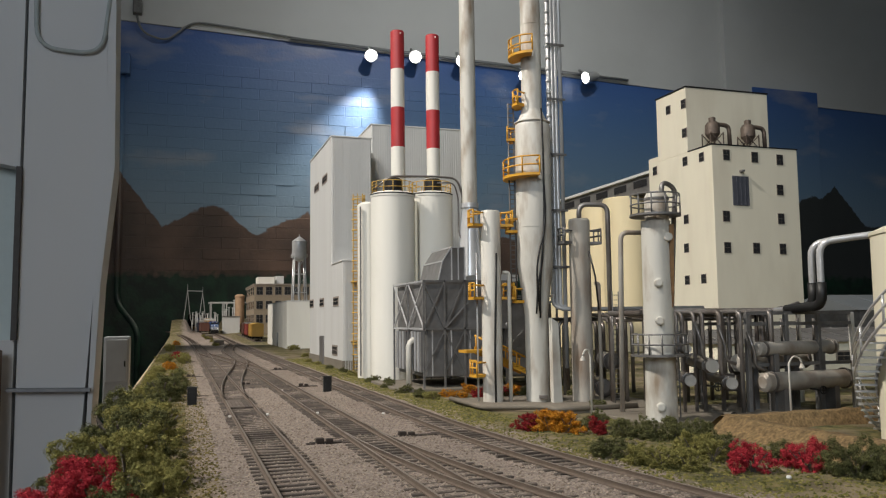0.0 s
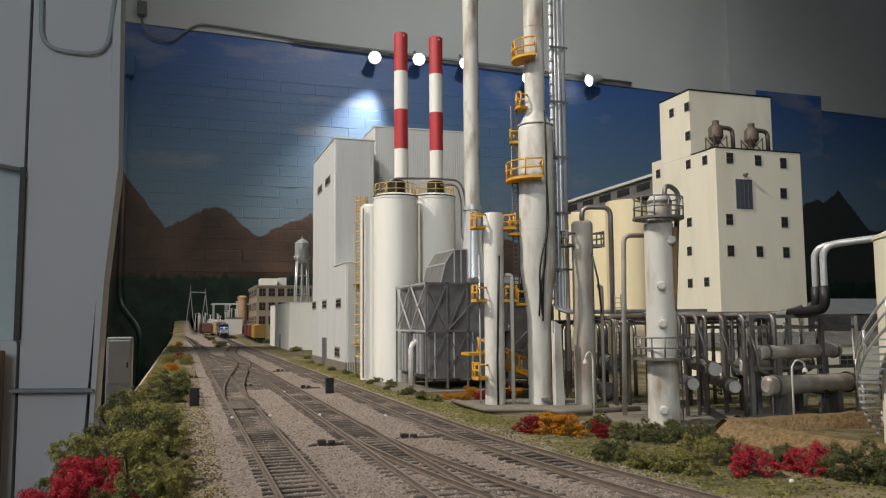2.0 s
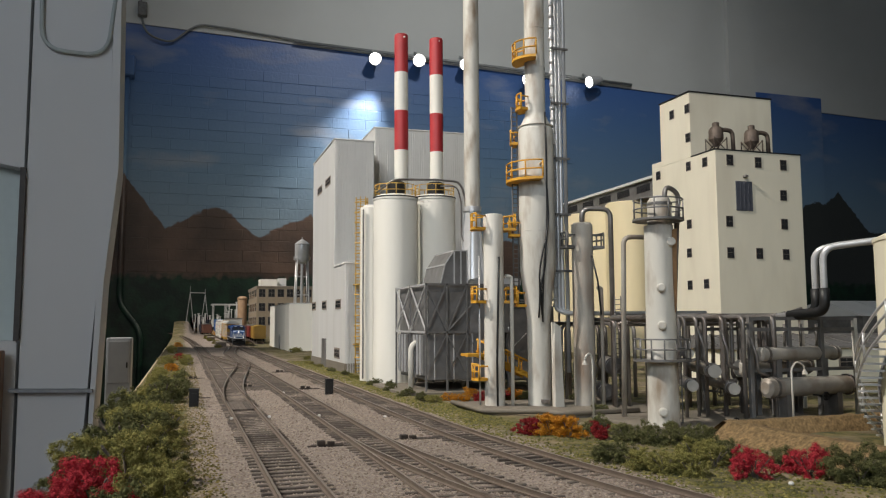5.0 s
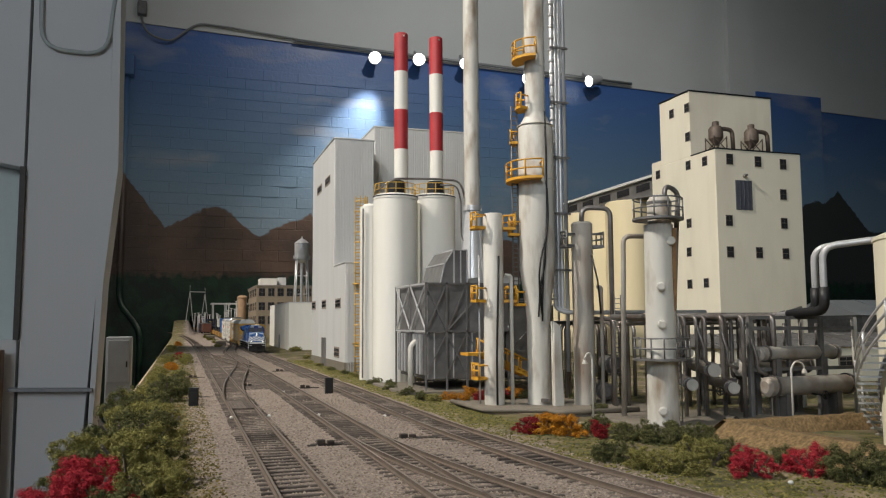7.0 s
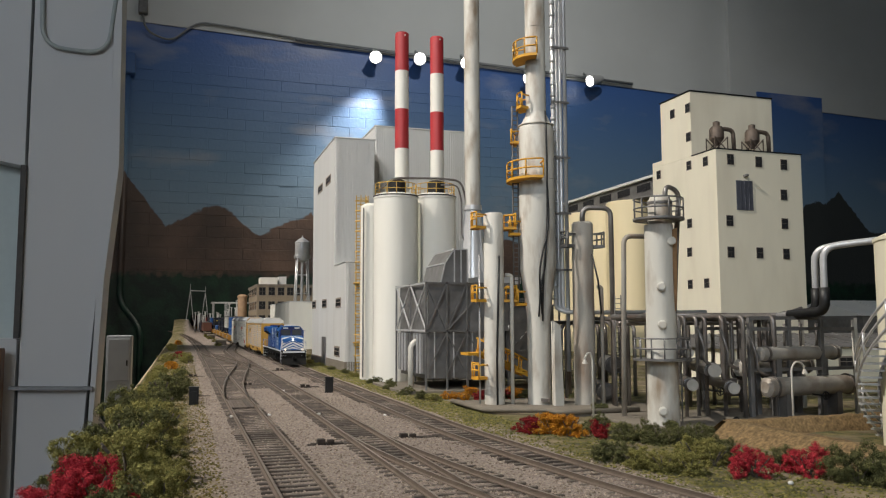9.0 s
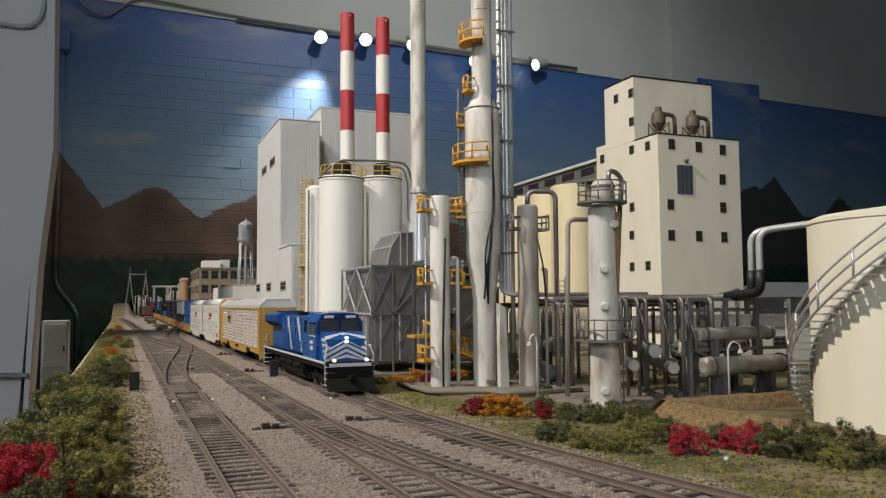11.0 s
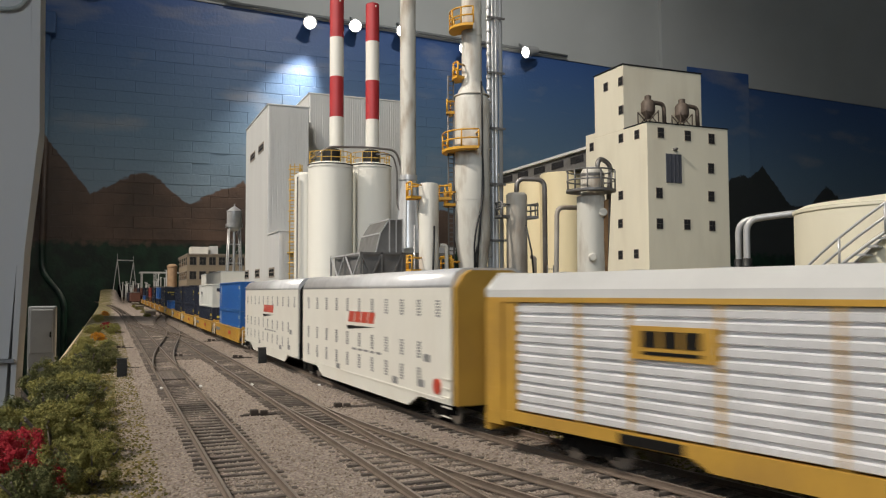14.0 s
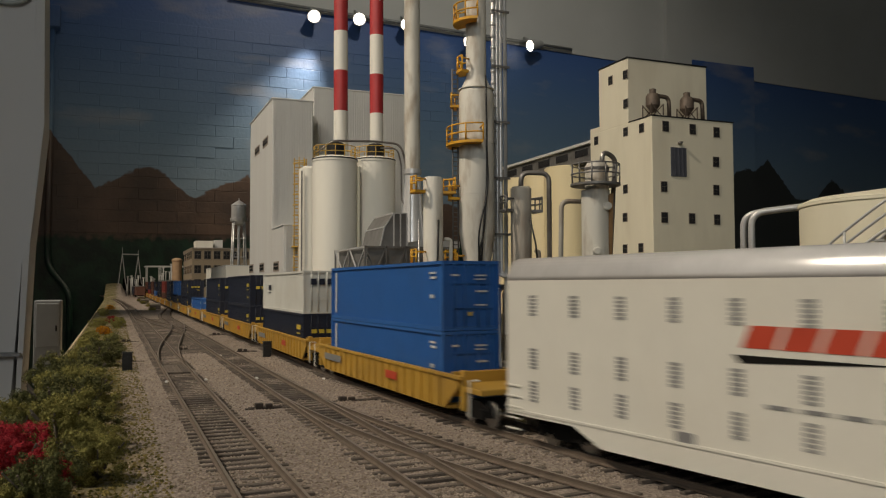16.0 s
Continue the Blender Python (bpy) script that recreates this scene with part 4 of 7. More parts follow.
def build_automax(front):
    """One half of the articulated tall auto carrier. front: the half that leads, with its yellow end door."""
    e = thing("auto_carrier_car", 0, 0, 0, "off-white high-cube auto carrier car with dark vents and red stripe emblem", "freight car", "halves of the articulated auto carrier")
    L2 = 10.75
    side = [(-L2, 0.95), (-L2, 5.35), (L2, 5.35), (L2, 0.95), (7.6, 0.95), (6.4, 0.45), (-6.4, 0.45), (-7.6, 0.95)]
    for sx in (-1, 1):
        part("side_wall", sprism(side, "x", sx * 1.55, sx * 1.63), M["car_white"], e)
        for r, z in enumerate((4.55, 2.85, 1.8)):
            for k in range(11):
                y = -9.6 + k * 1.9
                if r == 0 or k not in (0,):
                    v = mesh()
                    for q in range(6):
                        sadd(v, sx * 1.635 - 0.012, sx * 1.635 + 0.012, y - 0.15, y + 0.15, z - 0.34 + q * 0.115, z - 0.26 + q * 0.115)
                    part("vent", v, M["mark"], e, "dark louvred vent")
        y0 = -0.4
        for k in range(4):
            ya = y0 - 1.8 + k * 1.0
            part("emblem_stroke", sprism([(ya, 3.68), (ya + 0.86, 3.68), (ya + 0.62, 4.22), (ya - 0.24, 4.22)], "x", sx * 1.63, sx * 1.645), M["logo_red"], e)
        part("emblem_swoosh", sprism([(y0 + 2.3, 3.5), (y0 - 1.9, 3.52), (y0 + 2.1, 3.3)], "x", sx * 1.63, sx * 1.645), M["underframe"], e)
        for k in range(5):
            part("marking_bar", sbox(sx * 1.637 - 0.01, sx * 1.637 + 0.01, -3.2 + k * 0.9, -2.6 + k * 0.9, 2.3, 2.4), M["mark"], e)
        for y, z in ((-8.2, 1.35), (-8.8, 2.4), (-5.3, 1.2), (3.1, 1.1)):
            part("marking_bar", sbox(sx * 1.637 - 0.01, sx * 1.637 + 0.01, y, y + 0.6, z, z + 0.3), M["mark"], e)
        part("sill_bar", sbox(sx * 1.6 - 0.06, sx * 1.6 + 0.06, -L2, L2, 1.05, 1.13), M["car_white"], e)
        for k in range(5):
            part("grab_iron", stube([(sx * 1.66, (-L2 if front else L2 - 0.7), 0.5 + k * 0.35), (sx * 1.66, (-L2 + 0.7 if front else L2), 0.5 + k * 0.35)], 0.035, 4), M["car_white"], e)
    n = 8
    arc = [(-1.63, 5.35)] + [(-1.63 + 0.7 - 0.7 * math.cos(a), 5.35 + 0.75 * math.sin(a)) for a in [math.pi / 2 * k / n for k in range(1, n + 1)]]
    arc += [(-u, v) for u, v in reversed(arc)]
    roof = sprism(arc, "y", -L2, L2)
    for f in roof.faces:
        f.smooth = len(f.verts) == 4
    part("roof", roof, M["alu"], e, "rounded silver roof")
    part("floor_pan", sbox(-1.5, 1.5, -L2, L2, 0.9, 1.05), M["underframe"], e)
    for ye, m in ((-L2, "car_yellow" if front else "underframe"), (L2, "underframe" if front else "car_white")):
        end = [(-1.5, 0.95), (1.5, 0.95), (1.5, 5.35), (1.2, 5.8), (0.9, 6.0), (-0.9, 6.0), (-1.2, 5.8), (-1.5, 5.35)]
        sg = -1 if ye < 0 else 1
        part("end_door", sprism(end, "y", ye - sg * 0.02, ye + sg * (0.25 if m == "car_yellow" else 0.05)), M[m], e, "yellow end door" if m == "car_yellow" else "")
    if front:
        l = lathe(0, 0, [(0.3 * S, 0), (0.3 * S, 0.1 * S)], 14)
        bmesh.ops.transform(l, matrix=Matrix.Translation((-1.63 * S, -9.6 * S, 1.55 * S)) @ pose(0, 0, 0, 0, -90, 0), verts=l.verts)
        part("brake_wheel", l, M["logo_red"], e, "red brake wheel")
        truck(e, -8.6, 2, 1.8)
        truck(e, 10.9, 2, 1.8)
    else:
        truck(e, 8.6, 2, 1.8)
    part("centre_sill", sbox(-0.3, 0.3, -L2 - (0.5 if front else 0.1), L2 + (0.1 if front else 0.5), 0.6, 0.9), M["underframe"], e)
    return e


WELL = 22.4


def build_well():
    e = thing("well_car", 0, 0, 0, "yellow ribbed container well car with black bogies", "freight car", "well cars of the train")
    L2 = WELL / 2 - 0.15
    for sx in (-1, 1):
        part("side_sill", sprism([(-L2 + 1.6, 1.35), (-8.2, 0.45), (8.2, 0.45), (L2 - 1.6, 1.35), (L2 - 1.6, 1.75), (-L2 + 1.6, 1.75)], "x", sx * 1.42, sx * 1.52), M["car_yellow"], e)
        part("top_chord", sbox(min(sx * 1.4, sx * 1.6), max(sx * 1.4, sx * 1.6), -L2 + 1.2, L2 - 1.2, 1.68, 1.8), M["car_yellow"], e)
        for k in range(18):
            y = -7.9 + k * 0.93
            part("side_rib", sbox(sx * 1.55 - 0.05, sx * 1.55 + 0.05, y - 0.06, y + 0.06, 0.5, 1.7), M["car_yellow"], e)
        part("marking_plate", sbox(sx * 1.61 - 0.012, sx * 1.61 + 0.012, 4.9, 7.9, 1.05, 1.4), M["mark"], e)
        part("marking_bar", sbox(sx * 1.61 - 0.012, sx * 1.61 + 0.012, -3.4, -2.0, 1.0, 1.35), M["logo_red"], e)
        for ye in (-1, 1):
            part("corner_post", sbox(sx * 1.3 - 0.12, sx * 1.3 + 0.12, ye * (L2 - 1.4) - 0.15, ye * (L2 - 1.4) + 0.15, 0.5, 2.0, 0.03), M["car_yellow"], e)
            part("grab_iron", stube([(sx * 1.5, ye * (L2 - 0.6), 0.4), (sx * 1.5, ye * (L2 - 0.6), 1.7), (sx * 1.1, ye * (L2 - 0.6), 1.7)], 0.04, 4), M["car_white"], e)
    part("floor_pan", sbox(-1.4, 1.4, -8.2, 8.2, 0.4, 0.52), M["car_yellow"], e)
    for ye in (-1, 1):
        a, b = sorted((ye * 8.3, ye * L2))
        part("end_platform", sbox(-1.35, 1.35, a, b, 1.2, 1.42, 0.04), M["car_yellow"], e)
        part("bulkhead", sbox(-1.3, 1.3, ye * 8.6 - 0.1, ye * 8.6 + 0.1, 0.9, 1.85, 0.03), M["car_yellow"], e)
        part("draft_gear", sbox(-0.3, 0.3, *sorted((ye * (L2 - 0.5), ye * (L2 + 0.2))), 0.7, 1.05), M["underframe"], e)
        truck(e, ye * (L2 - 1.0), 2, 1.7)
    return e


def build_container(key, length, marks, label):
    e = thing("shipping_container", 0, 0, 0, label, "container", "containers on the well cars")
    L2, W, H = length / 2, 1.24, 2.82
    m = M[key]
    bm = sbox(-W + 0.04, W - 0.04, -L2 + 0.05, L2 - 0.05, 0.06, H - 0.03)
    part("body", bm, m, e)
    bm = mesh()
    for sx in (-1, 1):
        for z0, z1 in ((0.0, 0.16), (H - 0.14, H)):
            sadd(bm, sx * W - 0.05, sx * W + 0.05, -L2, L2, z0, z1)
        for sy in (-1, 1):
            sadd(bm, sx * W - 0.06, sx * W + 0.06, sy * L2 - 0.08, sy * L2 + 0.08, 0.0, H)
    for sy in (-1, 1):
        for z0, z1 in ((0.0, 0.16), (H - 0.14, H)):
            sadd(bm, -W, W, sy * L2 - 0.06, sy * L2 + 0.06, z0, z1)
    part("corner_frame", bm, m, e)
    for sx in (-1, 1):
        bm = mesh()
        n = int(length / 0.42)
        for k in range(n):
            y = -L2 + 0.3 + k * (length - 0.6) / max(1, n - 1)
            sadd(bm, sx * (W - 0.04) - 0.025, sx * (W - 0.04) + 0.025, y - 0.08, y + 0.08, 0.16, H - 0.14)
        part("corrugation", bm, m, e)
    for k in (-0.75, -0.3, 0.3, 0.75):
        part("door_bar", stube([(k, -L2 - 0.06, 0.1), (k, -L2 - 0.06, H - 0.1)], 0.04, 5), m, e)
    for z in (0.9, 1.9):
        part("door_latch", sbox(-0.9, 0.9, -L2 - 0.1, -L2 - 0.05, z, z + 0.05), m, e)
    for mk, x, y0, y1, z0, z1 in marks:
        if x == "end":
            part("marking_bar", sbox(y0, y1, -L2 - 0.11, -L2 - 0.08, z0, z1), M[mk], e)
        else:
            part("marking_bar", sbox(-W - 0.03, -W - 0.008, y0, y1, z0, z1), M[mk], e)
    return e


# where the train runs: length along the main line from the locomotive's front at the start
_ys = [8.5 - i * 0.01 for i in range(1151)]
_arc = [0.0]
for _a, _b in zip(_ys[:-1], _ys[1:]):
    _arc.append(_arc[-1] + math.hypot(_b - _a, main_x(_b) - main_x(_a)))
_s0 = float(np.interp(-3.399, [-v for v in _ys], _arc))
SPEED = 0.262


def on_line(s):
    y = float(np.interp(s + _s0, _arc, _ys))
    return Vector((main_x(y), y, grade(y)))


TRAIN = []  # (thing, distance behind the front, half the bogie spacing, height above the rail)


def couple(ob, back, half, lift=0.0):
    TRAIN.append((ob, back, half, lift))


def train_rows(back, half, lift):
    rows = []
    for k in range(33):
        t = k * 0.5
        run = SPEED * t + float(np.interp(t, (0, 8.5, 11.5, 12.5, 14, 15, 16), (0, -0.012, 0.004, 0.001, 0.007, -0.003, -0.012)))
        a, b = on_line(run - back + half), on_line(run - back - half)
        c, d = (a + b) / 2, b - a
        rows.append((t, Matrix.Translation((0, 0, lift)) @ Matrix.Translation(c) @ pose(0, 0, 0, 0, 0, math.degrees(math.atan2(-d.x, d.y))) @ pose(0, 0, 0, math.degrees(math.atan2(d.z, math.hypot(d.x, d.y))), 0, 0)))
    return rows


couple(build_loco(), 0.0968, 7.3 * S)
couple(build_autorack(), 0.383, 10.6 * S)
couple(build_automax(True), 0.681, 9.0 * S)
couple(build_automax(False), 0.9245, 9.0 * S)
W53, W48, W40 = 15.2, 15.2, 12.2
blue_marks = [("cargo_white", "side", 6.75, 6.95, 0.35, 2.55), ("cargo_white", "side", -6.9, -6.3, 2.3, 2.38), ("cargo_white", "side", -6.9, -6.45, 2.1, 2.2), ("cargo_white", "side", -6.7, -6.4, 1.3, 1.45),
              ("cargo_white", "end", -0.9, -0.6, 2.2, 2.28), ("cargo_white", "end", 0.15, 0.65, 2.2, 2.26), ("cargo_white", "end", 0.15, 0.6, 2.05, 2.1), ("cargo_white", "end", 0.2, 0.7, 1.55, 1.62), ("cargo_white", "end", 0.15, 0.65, 1.0, 1.06), ("gold", "end", -0.15, 0.0, 0.6, 0.75)]
navy_marks = [("gold", "side", -6.6 + 0.42 * k, -6.3 + 0.42 * k, 1.75, 2.05) for k in range(3)] + [("gold", "side", -6.5, -5.6, 1.45, 1.52), ("gold", "side", -6.4, -5.9, 0.7, 0.85)] + [("gold", "end", -0.75 + 0.5 * k, -0.4 + 0.5 * k, 1.55, 1.8) for k in range(3)] + [("gold", "end", 0.1, 0.6, 1.1, 1.2)]
white_marks = [("cargo_navy", "side", 4.2 + 0.4 * k, 4.5 + 0.4 * k, 1.5, 1.9) for k in range(3)] + [("cargo_navy", "side", 4.2, 5.2, 1.25, 1.32)] + [("cargo_navy", "end", -0.8 + 0.55 * k, -0.4 + 0.55 * k, 1.9, 2.3) for k in range(3)]
base_well = build_well()
boxes = {
    "blue": build_container("cargo_blue", W53, blue_marks, "blue corrugated shipping container with white marking bars"),
    "navy": build_container("cargo_navy", W53, navy_marks, "dark navy shipping container with yellow marking bars"),
    "white": build_container("cargo_white", W48, white_marks, "off-white shipping container with dark marking bars"),
    "red": build_container("cargo_red", W48, [], "faded red corrugated shipping container on a well car"),
    "brown": build_container("cargo_brown", W48, [], "brown corrugated shipping container on a well car"),
}
used = set()
LOADS = [("blue", "blue"), ("navy", "white"), ("navy", "navy"), ("navy", "navy"), ("blue", None), ("navy", "navy"), ("navy", "blue"), ("navy", "navy"), ("brown", "red"), ("navy", "navy"), ("blue", "navy"), ("brown", "brown"), ("red", "navy"), ("navy", "brown")]
for k, load in enumerate(LOADS):
    centre = 1.175 + k * WELL * S
    w = base_well if k == 0 else copy_thing(base_well, Matrix.Identity(4))
    couple(w, centre, 9.3 * S)
    for level, key in enumerate(load):
        if key:
            ob = boxes[key] if key not in used else copy_thing(boxes[key], Matrix.Identity(4))
            used.add(key)
            couple(ob, centre, 9.3 * S, (0.53 + level * 2.84) * S)


def build_boxcar(x, y, key, label, rz):
    e = thing("boxcar", x, y, grade(y), label, "freight car", "boxcars parked on the siding", rz=rz)
    part("body", sbox(-1.5, 1.5, -7.5, 7.5, 1.0, 4.3, 0.05), M[key], e)
    part("roof", sprism([(-1.55, 4.3), (1.55, 4.3), (0, 4.65)], "y", -7.6, 7.6), M["pale_yellow"] if key == "car_yellow" else M["grey"], e)
    for sx in (-1, 1):
        part("door", sbox(sx * 1.53 - 0.04, sx * 1.53 + 0.04, -1.5, 1.5, 1.1, 4.1), M[key], e)
        for k in range(6):
            part("side_rib", sbox(sx * 1.52 - 0.04, sx * 1.52 + 0.04, -7 + k * 1 + (7.5 if k > 2 else 0), -6.9 + k * 1 + (7.5 if k > 2 else 0), 1.05, 4.25), M[key], e)
    part("underframe", sbox(-1.2, 1.2, -7.5, 7.5, 0.8, 1.0), M["underframe"], e)
    truck(e, -5.5, 2, 1.7)
    truck(e, 5.5, 2, 1.7)
    return e


build_boxcar(0.206, 2.36, "car_yellow", "yellow boxcar parked on the siding", -1)
build_boxcar(0.209, 2.56, "cargo_red", "red boxcar parked on the siding", -1)
build_boxcar(0.213, 2.76, "cargo_brown", "brown boxcar parked on the siding", -1)
build_boxcar(0.094, 3.48, "cargo_brown", "dark brown boxcar parked beside the main line", 2)
build_boxcar(0.0875, 3.66, "cargo_navy", "black boxcar parked beside the main line", 2)

# ---- the power plant ----
def windows_on(parent, axis, at, centres, w, h, cols=3, depth=0.0012, out=-1):
    """Small framed windows on a wall: a dark pane set in a frame with mullions. axis x: the wall faces -x; axis y: it faces -y."""
    for u, z in centres:
        def bx(u0, u1, z0, z1, d0, d1):
            a, b = sorted((at + out * d0, at + out * d1))
            return (a, b, u0, u1, z0, z1) if axis == "x" else (u0, u1, a, b, z0, z1)
        f = w * 0.07
        win = part("window", box(*bx(u - w / 2 - f, u + w / 2 + f, z - h / 2 - f, z + h / 2 + f, -0.0005, depth * 0.5)), M["mullion"], parent)
        g = w * 0.03
        for k in range(cols):
            for q in range(2):
                a0 = u - w / 2 + w * k / cols + (g if k else 0)
                a1 = u - w / 2 + w * (k + 1) / cols
                z0 = z - h / 2 + h * q / 2 + (g if q else 0)
                part("pane", box(*bx(a0, a1, z0, z - h / 2 + h * (q + 1) / 2, 0.0, depth * 0.7)), M["glass"], win)


def build_plant():
    e = thing("power_plant", 0, 0, 0, "pale grey windowless power plant building with ribbed cladding", "building")
    tall = part("tall_block", box(0.182, 0.2345, 1.013, 1.19, -0.012, 0.2925, 0.0006), M["plant"], e)
    part("annex", box(0.182, 0.2045, 0.936, 1.0128, -0.012, 0.1255, 0.0006), M["plant"], e)
    back = part("rear_block", box(0.249, 0.385, 1.074, 1.24, -0.012, 0.327, 0.0006), M["plant"], e)
    part("link_block", box(0.2345, 0.249, 1.06, 1.2, -0.012, 0.285), M["plant"], e)
    for k in range(24):
        x = 0.184 + k * 0.0021
        part("cladding_rib", box(x, x + 0.0005, 1.0122, 1.0132, 0.126, 0.2905), M["plant"], tall)
    for k in range(10):
        x = 0.1845 + k * 0.002
        part("cladding_rib", box(x, x + 0.0005, 0.9352, 0.9364, -0.004, 0.1245), M["plant"], tall)
    for k in range(40):
        x = 0.251 + k * 0.0033
        part("cladding_rib", box(x, x + 0.0006, 1.0732, 1.0744, 0.05, 0.326), M["plant"], back)
    for b6 in ((0.181, 0.2355, 1.012, 1.191, 0.2925, 0.2945), (0.248, 0.386, 1.073, 1.241, 0.327, 0.329), (0.181, 0.2055, 0.935, 1.0125, 0.1255, 0.1272)):
        part("parapet", box(*b6, 0.0004), M["plant"], e)
    windows_on(tall, "x", 0.182, [(1.1275, 0.244), (1.0615, 0.245)], 0.034, 0.007, 5)
    windows_on(tall, "x", 0.182, [(1.172, 0.08), (1.083, 0.0795), (0.98, 0.0785)], 0.03, 0.008, 4)
    windows_on(tall, "x", 0.182, [(0.987, 0.0185)], 0.03, 0.009, 4)
    part("door", box(0.1805, 0.182, 1.065, 1.095, -0.004, 0.035, 0.0004), M["grey"], e)
    part("plinth", box(0.1812, 0.2052, 0.9355, 1.191, -0.012, 0.008), M["concrete"], e)
    return e


build_plant()


def ring_rail(cx, cy, r, z, h, material, parent, a0=0.0, a1=360.0, posts=10, rr=0.0005):
    bm = mesh()
    n = max(6, int(24 * (a1 - a0) / 360))
    for hh in (h * 0.5, h):
        pts = [(cx + r * math.cos(radians(a0 + (a1 - a0) * k / n)), cy + r * math.sin(radians(a0 + (a1 - a0) * k / n)), z + hh) for k in range(n + 1)]
        add_tube(bm, pts, rr, 5)
    for k in range(posts + 1):
        a = radians(a0 + (a1 - a0) * k / posts)
        add_tube(bm, [(cx + r * math.cos(a), cy + r * math.sin(a), z), (cx + r * math.cos(a), cy + r * math.sin(a), z + h)], rr, 5)
    return part("railing", bm, material, parent)


def deck_ring(cx, cy, r0, r1, z, th, material, parent, a0=0.0, a1=360.0, name="platform"):
    bm = mesh()
    n = max(6, int(28 * (a1 - a0) / 360))
    rows = []
    for k in range(n + 1):
        a = radians(a0 + (a1 - a0) * k / n)
        c, s = math.cos(a), math.sin(a)
        rows.append([bm.verts.new((cx + r * c, cy + r * s, zz)) for r, zz in ((r0, z), (r1, z), (r1, z + th), (r0, z + th))])
    for p, q in zip(rows[:-1], rows[1:]):
        for k in range(4):
            bm.faces.new((p[k], p[(k + 1) % 4], q[(k + 1) % 4], q[k]))
    if a1 - a0 < 359:
        bm.faces.new(rows[0]), bm.faces.new(rows[-1])
    bmesh.ops.recalc_face_normals(bm, faces=bm.faces)
    return part(name, bm, material, parent)


def ladder(parent, p, w, z0, z1, material, axis="x", cage=False, pitch=0.0036, rr=0.0004):
    """Two stringers and rungs; axis gives the direction of its width."""
    x, y = p
    d = Vector((w / 2, 0, 0)) if axis == "x" else Vector((0, w / 2, 0))
    c = Vector((x, y, 0))
    bm = mesh()
    for s in (-1, 1):
        add_tube(bm, [c + d * s + Vector((0, 0, z0)), c + d * s + Vector((0, 0, z1))], rr, 5)
    z = z0 + pitch
    while z < z1:
        add_tube(bm, [c - d + Vector((0, 0, z)), c + d + Vector((0, 0, z))], rr * 0.8, 4)
        z += pitch
    lad = part("ladder", bm, material, parent)
    if cage:
        o = Vector((0, -1, 0)) if axis == "x" else Vector((-1, 0, 0))
        bm = mesh()
        z = z0 + 0.02
        while z <= z1:
            pts = []
            for k in range(9):
                a = math.pi * k / 8
                pts.append(c + d * 1.25 * math.cos(a) + o * (w * 0.95 * math.sin(a)) + Vector((0, 0, z)))
            add_tube(bm, pts, rr, 4)
            z += 0.012
        for k in range(1, 8, 2):
            a = math.pi * k / 8
            q = c + d * 1.25 * math.cos(a) + o * (w * 0.95 * math.sin(a))
            add_tube(bm, [q + Vector((0, 0, z0 + 0.02)), q + Vector((0, 0, z1))], rr, 4)
        part("ladder_cage", bm, material, lad)
    return lad


def build_silo(cx, cy, r, top, label):
    e = thing("silo", 0, 0, 0, label, "silo", "twin silos")
    part("drum", lathe(cx, cy, [(r, -0.012), (r, top - 0.003), (r + 0.0006, top - 0.0028), (r + 0.0006, top), (r * 0.9, top + 0.002), (r * 0.3, top + 0.004)], 48), M["white"], e)
    deck_ring(cx, cy, r, r + 0.0008, top - 0.001, 0.0012, M["black"], e, name="rim_band")
    ring_rail(cx, cy, r * 0.95, top, 0.012, M["pale_yellow"], e, posts=14, rr=0.0004)
    part("dark_hatch", lathe(cx, cy - r * 0.2, [(r * 0.42, top), (r * 0.42, top + 0.014), (r * 0.3, top + 0.016)], 24), M["black"], e)
    return e


silo_a = build_silo(0.1975, 0.76, 0.0216, 0.178, "tall white weathered silo with yellow railing round its top")
build_silo(0.2425, 0.775, 0.0213, 0.182, "second tall white silo with yellow railing round its top")
part("drain_streak", box(0.2183, 0.2207, 0.752, 0.756, -0.01, 0.172, 0.0004), M["cream"], silo_a)
part("feed_pipe", tube([(0.178, 0.75, 0.182), (0.19, 0.745, 0.194), (0.236, 0.745, 0.196), (0.262, 0.75, 0.196), (0.268, 0.752, 0.18), (0.268, 0.752, 0.15)], 0.0011, 8, 0.008), M["pipe"], silo_a)
part("feed_pipe", tube([(0.24, 0.746, 0.19), (0.258, 0.748, 0.191), (0.263, 0.75, 0.176), (0.263, 0.75, 0.14), (0.267, 0.748, 0.132)], 0.0008, 8, 0.006), M["pipe"], silo_a)
wall_ladder = thing("caged_ladder", 0, 0, 0, "faded yellow caged ladder up the plant wall", "ladder")
ladder(wall_ladder, (0.1963, 0.916), 0.012, -0.004, 0.202, M["pale_yellow"], "x", True, 0.004, 0.0007)
part("bracket", box(0.191, 0.2015, 0.916, 0.937, 0.1, 0.101), M["pale_yellow"], wall_ladder)
part("bracket", box(0.191, 0.2015, 0.916, 0.937, 0.03, 0.031), M["pale_yellow"], wall_ladder)
for nm, x0 in (("side_tank", 0.187),):
    e = thing("slim_silo", 0, 0, 0, "slim white pipe silo standing beside the twin silos", "silo")
    part("drum", lathe(0.1815, 0.80, [(0.0105, -0.012), (0.0105, 0.173), (0.006, 0.176)], 28), M["white"], e)
    part("rivet_strip", box(0.1712, 0.1722, 0.789, 0.792, 0, 0.17), M["grey"], e)


